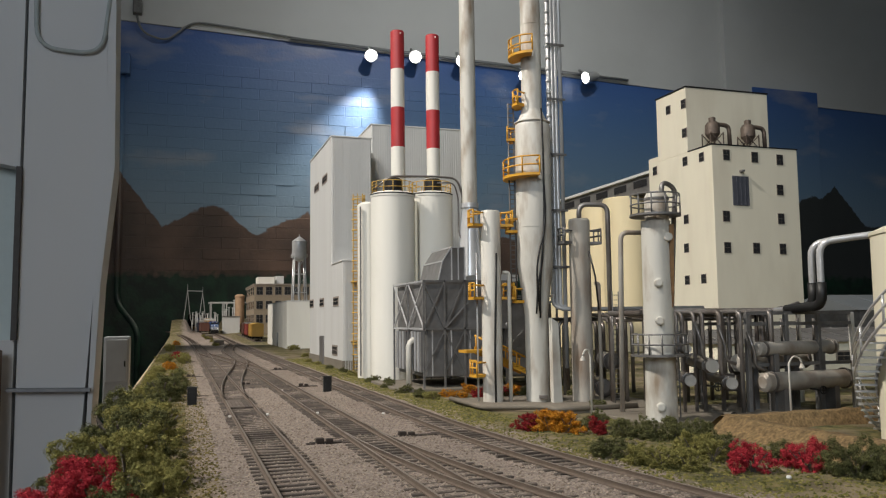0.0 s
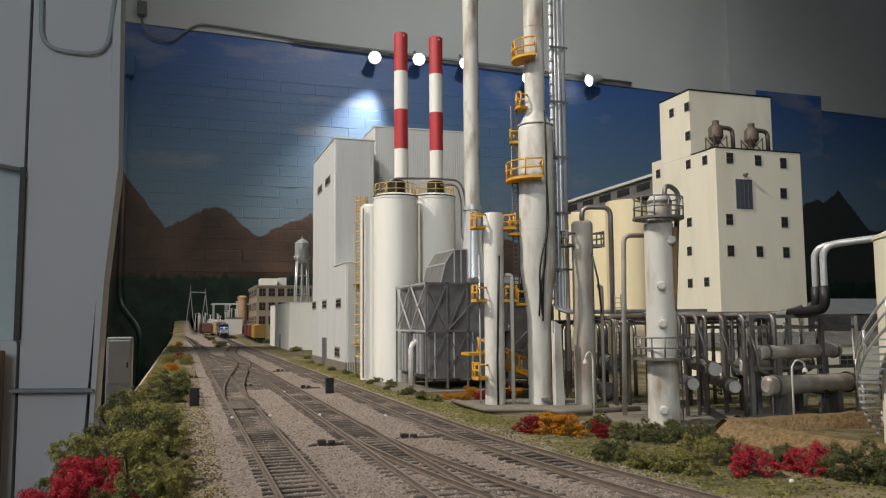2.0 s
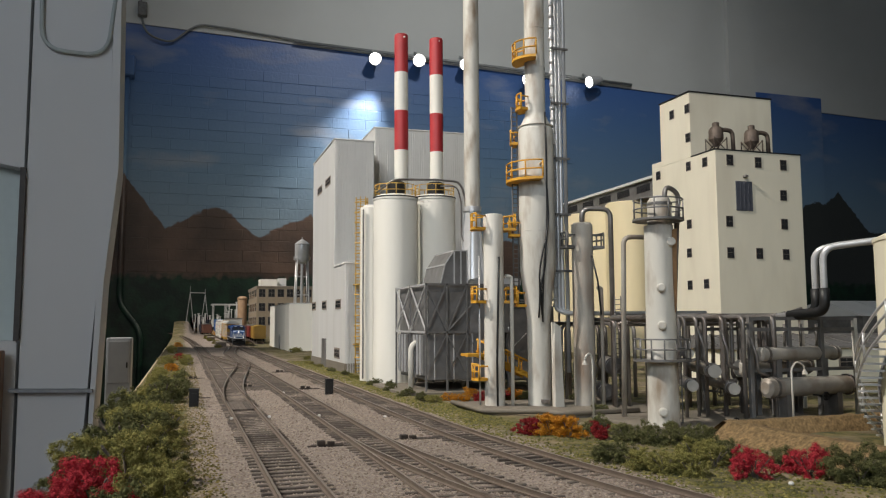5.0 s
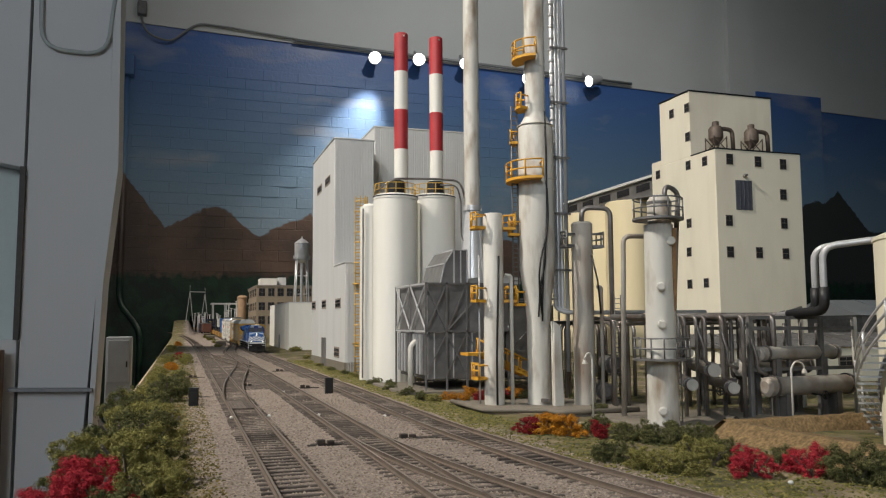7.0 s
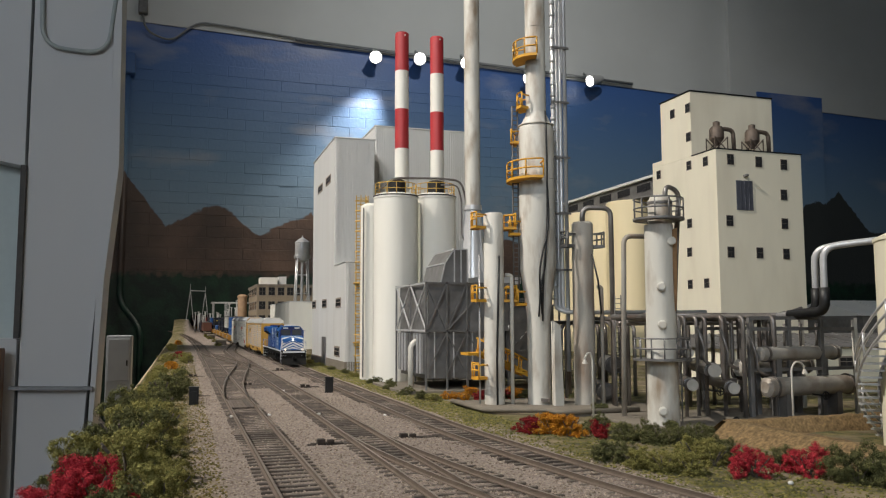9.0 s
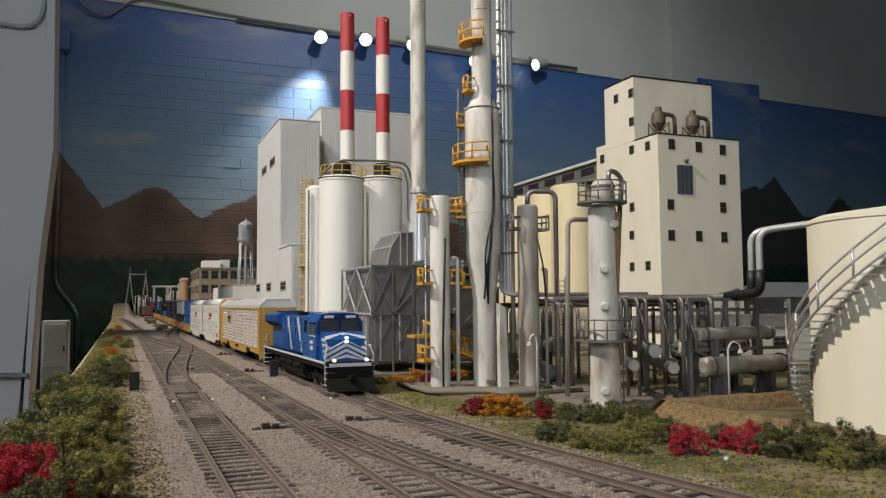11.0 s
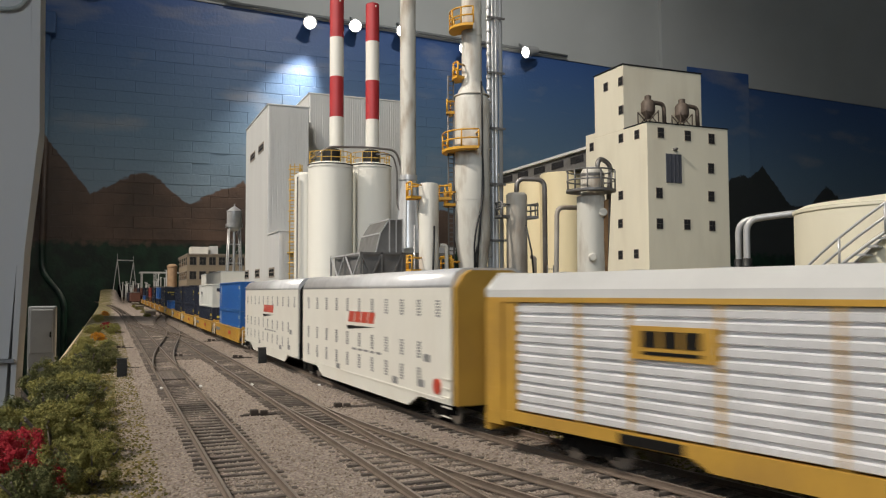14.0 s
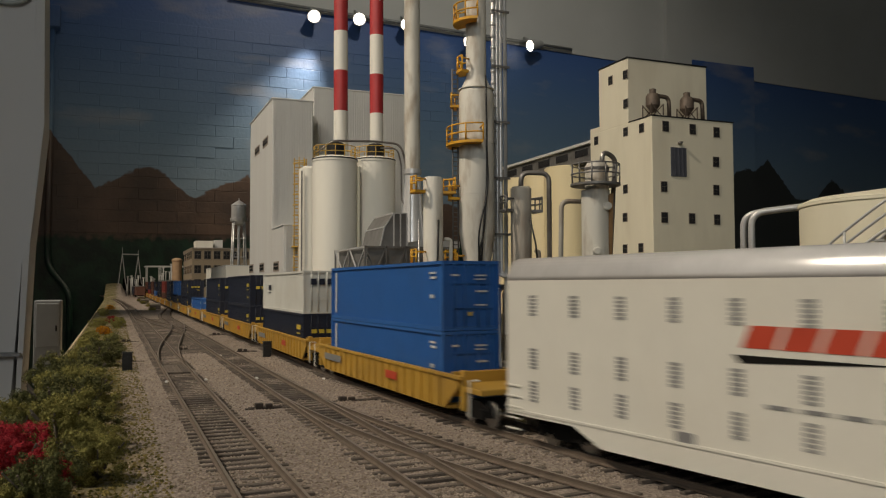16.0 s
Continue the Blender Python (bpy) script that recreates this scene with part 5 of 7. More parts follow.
def build_stack(cx, cy, r, z0, top, bands, label):
    e = thing("smokestack", 0, 0, 0, label, "smokestack", "striped smokestacks")
    zs = [z0] + bands + [top]
    for k in range(len(zs) - 1):
        red = (len(zs) - 2 - k) % 2 == 0
        part("red_band" if red else "white_band", lathe(cx, cy, [(r, zs[k]), (r, zs[k + 1] - (0.001 if k == len(zs) - 2 else 0)), (r * (0.9 if k == len(zs) - 2 else 1), zs[k + 1])], 28), M["red" if red else "white"], e)
    part("flue", lathe(cx, cy, [(r * 0.7, top), (r * 0.7, top + 0.0002)], 20), M["black"], e)
    part("foot", lathe(cx, cy, [(r * 1.35, 0.0), (r * 1.35, z0 - 0.01), (r, z0)], 24), M["white"], e)
    part("lift_lug", lathe(cx + 0.0015, cy - r, [(0.0008, top - 0.005), (0.0008, top - 0.0035)], 8), M["white"], e)
    return e


build_stack(0.2155, 0.805, 0.0073, 0.17, 0.3625, [0.2365, 0.279, 0.3205], "red and white banded smokestack rising behind the silos")
build_stack(0.2625, 0.83, 0.0075, 0.17, 0.3715, [0.2425, 0.2855, 0.329], "red and white banded smokestack beside its twin")
e = thing("tall_stack", 0, 0, 0, "very tall plain off-white steel chimney with a metal base cone", "chimney")
part("flue_pipe", lathe(0.2747, 0.75, [(0.0079, 0.169), (0.0079, 0.6)], 32), M["column"], e)
part("base_cone", lathe(0.2747, 0.75, [(0.0145, 0.09), (0.0135, 0.095), (0.0075, 0.169)], 24), M["steel"], e)
part("collar", lathe(0.2747, 0.75, [(0.0092, 0.166), (0.0092, 0.171)], 28), M["steel"], e)
for a in range(0, 360, 60):
    c, s = math.cos(radians(a)), math.sin(radians(a))
    part("fin", tube([(0.2747 + 0.0146 * c, 0.75 + 0.0146 * s, 0.09), (0.2747 + 0.008 * c, 0.75 + 0.008 * s, 0.165)], 0.0008, 4), M["steel"], e)
part("pedestal", lathe(0.2747, 0.75, [(0.015, -0.01), (0.015, 0.09)], 16), M["grey"], e)


def build_scrubber():
    e = thing("filter_house", 0, 0, 0, "grey steel dust filter house in a braced frame beside the silos", "industrial unit")
    x0, x1, y0, y1 = 0.188, 0.262, 0.625, 0.72
    part("upper_hopper", box(x0 + 0.003, x1, y0 + 0.004, y1 - 0.002, 0.0475, 0.0865), M["grey"], e)
    part("lower_bin", box(x0 + 0.003, x1 - 0.004, y0 + 0.004, y1 - 0.004, 0.008, 0.047, 0.001), M["grey"], e)
    xs = [x0, x0 + 0.018, x0 + 0.0355, x0 + 0.055, x1]
    r = 0.0008
    for y in (y0, y1):
        for x in xs:
            part("frame_post", tube([(x, y, -0.006), (x, y, 0.0875)], r * 1.3, 4), M["grey"], e)
        for z in (0.0475, 0.0865):
            part("frame_beam", tube([(x0, y, z), (x1, y, z)], r * 1.3, 4), M["grey"], e)
    for y in (y0,):
        for a, b in ((0, 1), (1, 3), (3, 4)):
            part("brace", tube([(xs[a], y, 0.0475), (xs[b], y, 0.0865)], r, 4), M["grey"], e)
        part("brace", tube([(xs[0], y, 0.0865), (xs[1], y, 0.0475)], r, 4), M["grey"], e)
        part("brace", tube([(xs[2], y, 0.0865), (xs[1], y, 0.0475)], r, 4), M["grey"], e)
        for a, b, za, zb in ((0, 1, 0.012, 0.046), (1, 2, 0.012, 0.046), (2, 1, 0.012, 0.046), (2, 3, 0.046, 0.012)):
            part("brace", tube([(xs[a], y, za), (xs[b], y, zb)], r * 0.7, 4), M["grey"], e)
    ym = (y0 + y1) / 2
    for x in (x0, x1):
        for ya, yb in ((y0, ym), (ym, y1)):
            part("side_brace", tube([(x, ya, 0.0475), (x, yb, 0.0865)], r, 4), M["steel"], e)
            part("side_brace", tube([(x, ya, 0.0865), (x, yb, 0.0475)], r, 4), M["steel"], e)
            part("side_panel", box(x - 0.0004, x + 0.0026, ya + 0.008, yb - 0.008, 0.012, 0.045, 0.0003), M["grey"], e)
            for q in (0.2, 0.5, 0.8):
                yq = ya + 0.008 + (yb - ya - 0.016) * q
                part("panel_bar", box(x - 0.0014, x - 0.0004, yq - 0.0008, yq + 0.0008, 0.012, 0.045), M["steel"], e)
        part("side_post", tube([(x, ym, -0.006), (x, ym, 0.0875)], r * 1.3, 4), M["grey"], e)
        for z in (0.0475, 0.0865):
            part("side_beam", tube([(x, y0, z), (x, y1, z)], r * 1.3, 4), M["steel"], e)
    duct = prism([(0.207, 0.0875), (0.231, 0.0875), (0.231, 0.116), (0.219, 0.116), (0.211, 0.104)], "y", 0.645, 0.70)
    part("hood_duct", duct, M["grey"], e)
    for x in (0.2188, 0.2248, 0.2305):
        part("duct_rib", box(x, x + 0.0008, 0.6436, 0.645, 0.088, 0.1158), M["steel"], e)
    for z, x in ((0.1045, 0.211), (0.1165, 0.219)):
        part("duct_rib", tube([(x, 0.6445, z), (x, 0.701, z)], 0.0008, 4), M["steel"], e)
    part("duct_edge", tube([(0.207, 0.6445, 0.088), (0.211, 0.6445, 0.1045), (0.219, 0.6445, 0.1165), (0.231, 0.6445, 0.1165)], 0.0007, 4), M["steel"], e)
    part("side_duct", box(0.246, 0.285, 0.655, 0.72, 0.088, 0.094), M["steel"], e)
    part("downcomer", tube([(0.1835, 0.655, -0.004), (0.1835, 0.655, 0.034), (0.187, 0.655, 0.0385), (0.194, 0.655, 0.0385)], 0.0024, 10, 0.005), M["column"], e, "pale bent downcomer pipe")
    for k in range(4):
        part("bin_seam", box(x0 + 0.008 + k * 0.0165, x0 + 0.0088 + k * 0.0165, y0 + 0.0028, y0 + 0.004, 0.009, 0.046), M["steel"], e)
    part("base_slab", box(0.168, 0.262, 0.62, 0.73, -0.008, -0.0005, 0.0006), M["concrete"], e)
    return e


build_scrubber()
e2 = thing("second_filter_frame", 0, 0, 0, "grey steel braced frame with tanks behind the tall column", "industrial unit")
bm = mesh()
for x in (0.262, 0.285, 0.31):
    for y in (0.63, 0.7):
        add_tube(bm, [(x, y, -0.006), (x, y, 0.075)], 0.001, 4)
for z in (0.03, 0.074):
    for y in (0.63, 0.7):
        add_tube(bm, [(0.262, y, z), (0.31, y, z)], 0.001, 4)
part("frame", bm, M["grey"], e2)
part("vessel", box(0.265, 0.308, 0.635, 0.695, 0.006, 0.07, 0.002), M["grey"], e2)
part("brace", tube([(0.262, 0.629, 0.03), (0.31, 0.629, 0.074)], 0.0008, 4), M["grey"], e2)


# ---- the process columns ----
def basket(cx, cy, r, z, a0, a1, parent, mkey="yellow", h=0.0115, wide=0.009):
    p = deck_ring(cx, cy, r, r + wide, z, 0.0018, M[mkey], parent, a0, a1, "gallery_deck")
    ring_rail(cx, cy, r + wide - 0.0006, z + 0.0015, h, M[mkey], p, a0, a1, max(3, int((a1 - a0) / 30)), 0.0006)
    for a in (a0, a1):
        c, s = math.cos(radians(a)), math.sin(radians(a))
        part("end_rail", tube([(cx + r * c, cy + r * s, z + h), (cx + (r + wide) * c, cy + (r + wide) * s, z + h)], 0.0006, 5), M[mkey], p)
    return p


def build_main_column():
    cx, cy = 0.2305, 0.5
    e = thing("distillation_column", 0, 0, 0, "tall stepped off-white distillation column with yellow galleries and black cables", "process column")
    shell = lathe(cx, cy, [(0.0078, -0.006), (0.0078, 0.056), (0.0082, 0.06), (0.0118, 0.088), (0.0122, 0.09), (0.0122, 0.187), (0.0116, 0.189), (0.0073, 0.198), (0.007, 0.2), (0.007, 0.6)], 40)
    part("shell", shell, M["column"], e)
    for z, r in ((0.19, 0.0124), (0.117, 0.0124), (0.152, 0.0124), (0.26, 0.0072), (0.232, 0.0072)):
        part("weld_band", lathe(cx, cy, [(r, z), (r, z + 0.0006)], 36), M["column"], e)
    basket(cx, cy, 0.0121, 0.1505, 125, 258, e)
    basket(cx, cy, 0.0069, 0.236, 120, 250, e)
    basket(cx, cy, 0.0069, 0.2015, 120, 200, e, "yellow", 0.0095, 0.007)
    basket(cx, cy, 0.0121, 0.178, 125, 165, e, "yellow", 0.0085, 0.006)
    basket(cx, cy, 0.0121, 0.1135, 130, 175, e, "yellow", 0.0095, 0.008)
    basket(cx, cy, 0.0082, 0.0655, 130, 185, e, "yellow", 0.0095, 0.008)
    ladder(e, (cx - 0.0135, cy + 0.006), 0.004, 0.07, 0.205, M["grey"], "x", False, 0.0032, 0.0006)
    for dx, pts in ((0, [(0.0118, -0.008, 0.198), (0.0119, -0.009, 0.17), (0.0122, -0.0085, 0.14), (0.0115, -0.009, 0.12), (0.0085, -0.012, 0.1), (0.0072, -0.0115, 0.085), (0.0075, -0.009, 0.07), (0.0078, -0.008, 0.055)]),
                    (0, [(0.0122, -0.008, 0.15), (0.0126, -0.0085, 0.135), (0.0118, -0.009, 0.115), (0.006, -0.0125, 0.1), (0.004, -0.012, 0.088), (0.0055, -0.0095, 0.072), (0.0045, -0.009, 0.058)]),
                    (0, [(0.0124, -0.0085, 0.145), (0.0128, -0.009, 0.125), (0.0095, -0.011, 0.108), (0.0088, -0.0105, 0.09), (0.0055, -0.0105, 0.08), (0.007, -0.0085, 0.06)])):
        part("cable", tube([(cx + a - 0.0105, cy + b - 0.0045, c) for a, b, c in pts], 0.0006, 6, 0.008), M["black"], e, "loose black cable")
    part("conduit_box", prism([(cx + 0.004, -0.004), (cx + 0.0105, -0.004), (cx + 0.0085, 0.052), (cx + 0.004, 0.055)], "y", cy - 0.016, cy - 0.011), M["column"], e, "tapered white cable cover")
    part("flange_cap", lathe(cx, cy - 0.009, [(0.003, 0.002), (0.003, 0.004)], 16), M["pipe"], e)
    riser = thing("riser_pipes", 0, 0, 0, "bundle of bright vertical steel pipes beside the column", "pipes")
    for k in range(4):
        x = 0.2475 + k * 0.0033
        part("pipe", tube([(x, 0.508 + 0.001 * k, 0.6), (x, 0.508 + 0.001 * k, 0.064 - 0.001 * k), (x + 0.006, 0.505, 0.061), (x + 0.1, 0.485, 0.061)] if k < 3 else [(x, 0.509, 0.6), (x, 0.509, 0.02)], 0.0015, 8, 0.005), M["steel"], riser)
    for z in (0.09, 0.13, 0.17, 0.21, 0.25, 0.29):
        part("pipe_clamp", box(0.2455, 0.2595, 0.5055, 0.5065, z, z + 0.0015), M["grey"], riser)
    for k in range(26):
        part("sleeve", lathe(0.2475, 0.508, [(0.0019, 0.07 + k * 0.0085), (0.0019, 0.0725 + k * 0.0085)], 8), M["steel"], riser)
    return e


build_main_column()


def build_thin_column():
    cx, cy = 0.2, 0.505
    e = thing("slim_column", 0, 0, 0, "slim pale grey-white column with yellow galleries", "process column")
    part("shell", lathe(cx, cy, [(0.0068, -0.006), (0.0068, 0.1265), (0.006, 0.1285)], 32), M["column"], e)
    for a0, a1, z in ((140, 200, 0.1175), (340, 400, 0.1175), (140, 200, 0.068), (340, 395, 0.068), (150, 205, 0.0165)):
        basket(cx, cy, 0.0068, z, a0, a1, e, "yellow", 0.0095, 0.009)
    part("cable", tube([(cx + 0.001, cy - 0.0072, 0.099), (cx, cy - 0.0075, 0.07), (cx - 0.0012, cy - 0.0075, 0.03), (cx - 0.001, cy - 0.0075, -0.004)], 0.0007, 6), M["black"], e)
    part("side_pipe", tube([(cx + 0.006, cy - 0.006, 0.086), (cx + 0.0105, cy - 0.006, 0.086), (cx + 0.0105, cy - 0.006, -0.004)], 0.0013, 8, 0.004), M["column"], e)
    part("spray_bar", tube([(cx - 0.009, cy + 0.004, -0.004), (cx - 0.009, cy + 0.004, 0.1)], 0.0006, 6), M["steel"], e)
    for yy in (cy + 0.03, cy + 0.045):
        part("stair_stringer", prism([(cx + 0.004, 0.03), (cx + 0.04, 0.014), (cx + 0.04, 0.018), (cx + 0.004, 0.035)], "y", yy, yy + 0.0015), M["yellow"], e)
        part("stair_rail", tube([(cx + 0.004, yy, 0.043), (cx + 0.04, yy, 0.026)], 0.0008, 5), M["yellow"], e)
        for k in range(5):
            part("stair_post", tube([(cx + 0.005 + k * 0.0085, yy, 0.0325 - k * 0.0038), (cx + 0.005 + k * 0.0085, yy, 0.0425 - k * 0.004)], 0.0006, 5), M["yellow"], e)
    for k in range(10):
        part("tread", box(cx + 0.005 + k * 0.0035, cx + 0.008 + k * 0.0035, cy + 0.03, cy + 0.0465, 0.0315 - k * 0.0016, 0.0322 - k * 0.0016), M["yellow"], e)
    part("landing", box(cx - 0.008, cx + 0.005, cy + 0.03, cy + 0.0465, 0.031, 0.033), M["yellow"], e)
    part("landing_post", tube([(cx + 0.04, cy + 0.031, -0.004), (cx + 0.04, cy + 0.031, 0.018)], 0.0009, 5), M["yellow"], e)
    return e


build_thin_column()


def build_front_column():
    cx, cy = 0.2503, 0.383
    e = thing("rust_stained_column", 0, 0, 0, "white rust-stained process column with two round galleries and a gooseneck pipe", "process column")
    part("shell", lathe(cx, cy, [(0.0087, -0.006), (0.0083, 0.03), (0.0079, 0.108)], 36), M["column"], e)
    part("cap", lathe(cx + 0.001, cy, [(0.0066, 0.108), (0.0066, 0.1215), (0.005, 0.124), (0.002, 0.125)], 28), M["column"], e)
    part("cap_band", lathe(cx + 0.001, cy, [(0.0069, 0.1195), (0.0069, 0.121)], 28), M["grey"], e)
    for z, r, a0, a1 in ((0.1105, 0.014, 0, 360), (0.0335, 0.0155, 110, 400)):
        deck_ring(cx, cy, 0.007, r, z, 0.0012, M["grey"], e, a0, a1, "gallery_deck")
        ring_rail(cx, cy, r - 0.0006, z + 0.001, 0.011, M["grey"], e, a0, a1, 11, 0.00045)
    part("rust_streak", prism([(cx + 0.004, 0.105), (cx + 0.0065, 0.106), (cx + 0.0052, 0.066), (cx + 0.0042, 0.06), (cx + 0.0035, 0.08)], "y", cy - 0.0078, cy - 0.0045), mat("rust_streak", (0.3, 0.17, 0.08), 0.8, var=0.3, scale=300), e)
    for z, dx in ((0.0985, 0.003), (0.0735, -0.004), (0.053, -0.004), (0.007, -0.005)):
        l = lathe(0, 0, [(0.0023, 0), (0.0023, 0.003), (0.0016, 0.0034)], 16)
        bmesh.ops.transform(l, matrix=Matrix.Translation((cx + dx, cy - 0.0068, z)) @ pose(0, 0, 0, 90, 0, -25), verts=l.verts)
        part("manhole", l, M["column"], e)
    part("gooseneck", tube([(0.2545, 0.383, 0.122), (0.2555, 0.383, 0.131), (0.2655, 0.385, 0.1275), (0.2645, 0.386, 0.112), (0.2615, 0.387, 0.06), (0.2615, 0.387, 0.0)], 0.0014, 10, 0.005), M["pipe"], e)
    ladder(e, (cx + 0.0125, cy + 0.004), 0.0042, -0.004, 0.05, M["grey"], "x", False, 0.0034)
    return e


build_front_column()


def build_small_column():
    cx, cy = 0.2585, 0.488
    e = thing("grey_column", 0, 0, 0, "grey streaked process column with a gooseneck pipe and small galleries", "process column")
    part("shell", lathe(cx, cy, [(0.0072, -0.006), (0.0072, 0.121), (0.006, 0.1225)], 32), M["rusty_column"], e)
    for a0, a1 in ((140, 200), (340, 400)):
        basket(cx, cy, 0.0072, 0.105, a0, a1, e, "grey", 0.009, 0.008)
    part("cable", tube([(cx + 0.003, cy - 0.0075, 0.1), (cx + 0.007, cy - 0.008, 0.082), (cx + 0.009, cy - 0.008, 0.06)], 0.0006, 6), M["black"], e)
    part("side_pipe", tube([(cx + 0.0075, cy - 0.006, 0.078), (cx + 0.0105, cy - 0.006, 0.078), (cx + 0.0105, cy - 0.006, -0.004)], 0.0013, 8, 0.004), M["rusty_column"], e)
    g = thing("gooseneck_pipe", 0, 0, 0, "brown-grey gooseneck pipe standing beside the columns", "pipe", "gooseneck pipes")
    part("pipe", tube([(cx - 0.002, 0.484, 0.12), (cx - 0.002, 0.484, 0.132), (cx + 0.0165, 0.478, 0.1315), (cx + 0.0165, 0.478, -0.004)], 0.0017, 10, 0.006), M["pipe"], g)
    g2 = thing("gooseneck_pipe", 0, 0, 0, "brown gooseneck pipe with an open end", "pipe", "gooseneck pipes")
    part("pipe", tube([(0.2655, 0.422, 0.1062), (0.2525, 0.424, 0.1062), (0.25, 0.424, -0.005)], 0.0015, 10, 0.005), M["rusty_column"], g2)
    ladder(e, (0.272, 0.466), 0.0045, -0.004, 0.072, M["grey"], "x", False, 0.0032)
    lamp_post = thing("yard_lamp", 0, 0, 0, "small white shepherd's-crook yard lamp beside the columns", "lamp post", "yard lamps")
    part("post", tube([(0.2265, 0.418, -0.004), (0.2265, 0.418, 0.033), (0.2245, 0.417, 0.037), (0.2215, 0.416, 0.036), (0.2205, 0.416, 0.033)], 0.0006, 6, 0.002), M["column"], lamp_post)
    part("shade", lathe(0.2205, 0.416, [(0.0017, 0.0305), (0.0014, 0.0315), (0.0006, 0.033)], 14), M["column"], lamp_post)
    return e


build_small_column()

pads = thing("concrete_pad", 0, 0, 0, "weathered concrete kerbed pad under the process columns", "slab", "concrete pads")
part("slab", box(0.182, 0.216, 0.475, 0.535, -0.009, 0.0, 0.0008), M["concrete"], pads)
part("slab", box(0.2165, 0.30, 0.44, 0.54, -0.009, -0.0005, 0.0008), M["concrete"], pads)
part("slab", box(0.236, 0.36, 0.365, 0.4395, -0.009, -0.001, 0.0008), M["concrete"], pads)
part("kerb_pipe", tube([(0.18, 0.535, 0.0), (0.18, 0.474, 0.0), (0.215, 0.455, 0.0005), (0.216, 0.44, 0.0005), (0.27, 0.44, 0.0005)], 0.0016, 8, 0.006), M["concrete"], pads)


M["end_grey"] = mat("dull_cover_paint", (0.42, 0.4, 0.36), 0.6, var=0.15, scale=200)


# ---- the pipe rack and exchangers ----
def build_rack():
    e = thing("pipe_rack", 0, 0, 0, "dense grey steel pipe rack with vertical bends and valves", "pipework")
    rng = random.Random(3)
    y = 0.40
    for k in range(19):
        x = 0.266 + k * 0.0042 + rng.uniform(-0.001, 0.001)
        yy = y + rng.uniform(-0.012, 0.02)
        low = rng.choice((-0.003, -0.003, -0.003, 0.012, 0.02, 0.03))
        pts = [(x - 0.004, yy + 0.05, 0.0575), (x, yy + 0.03, 0.0575), (x, yy, 0.0575), (x, yy, low)]
        if low > 0:
            pts += [(x + 0.008, yy, low)]
        part("bent_pipe", tube(pts, rng.choice((0.0011, 0.0013, 0.0017)), 8, 0.004), M["pipe"], e)
    for k in range(9):
        x = 0.272 + k * 0.011 + rng.uniform(-0.002, 0.002)
        part("back_pipe", tube([(x, 0.47, -0.004), (x, 0.47, 0.056), (x, 0.5, 0.057)], 0.0013, 8, 0.004), M["pipe"], e)
    for z, yy in ((0.0585, 0.43), (0.056, 0.445), (0.0535, 0.46)):
        part("header_pipe", tube([(0.268, yy, z), (0.352, yy, z), (0.362, yy - 0.012, z), (0.374, yy - 0.016, z + 0.004)], 0.0015, 10, 0.004), M["pipe"], e)
    for x in (0.318, 0.346, 0.37, 0.396):
        for yy in (0.395, 0.44):
            part("steel_post", box(x - 0.0013, x + 0.0013, yy - 0.0013, yy + 0.0013, -0.006, 0.0565, 0.0003), M["column"] if x > 0.39 else M["grey"], e)
    for z in (0.0565, 0.05, 0.026):
        for yy in (0.395, 0.44):
            part("steel_beam", box(0.317, 0.397, yy - 0.001, yy + 0.001, z - 0.001, z + 0.001), M["grey"], e)
    for k in range(5):
        x = 0.338 + k * 0.0125
        part("hanger_pipe", tube([(x, 0.418, 0.053), (x, 0.418, 0.036)], 0.001, 6), M["pipe"], e)
    for k, (x, z) in enumerate(((0.2745, 0.052), (0.29, 0.05), (0.31, 0.046))):
        part("valve_pipe", tube([(x, 0.385, z), (x + 0.003, 0.383, z - 0.012), (x + 0.003, 0.383, z - 0.02), (x + 0.009, 0.382, z - 0.022)], 0.001, 8, 0.003), M["pipe"], e)
    for x, z in ((0.2805, 0.0165), (0.29, -0.0), (0.352, 0.012)):
        bm = mesh()
        pts = [(x + 0.0022 * math.cos(a), 0.374, z + 0.0022 * math.sin(a)) for a in [2 * math.pi * k / 12 for k in range(13)]]
        add_tube(bm, pts, 0.0004, 5)
        add_tube(bm, [(x - 0.002, 0.374, z), (x + 0.002, 0.374, z)], 0.0004, 4)
        add_tube(bm, [(x, 0.374, z - 0.002), (x, 0.374, z + 0.002)], 0.0004, 4)
        add_tube(bm, [(x, 0.374, z), (x, 0.384, z)], 0.0006, 5)
        part("hand_wheel", bm, M["black"], e)
    return e


build_rack()


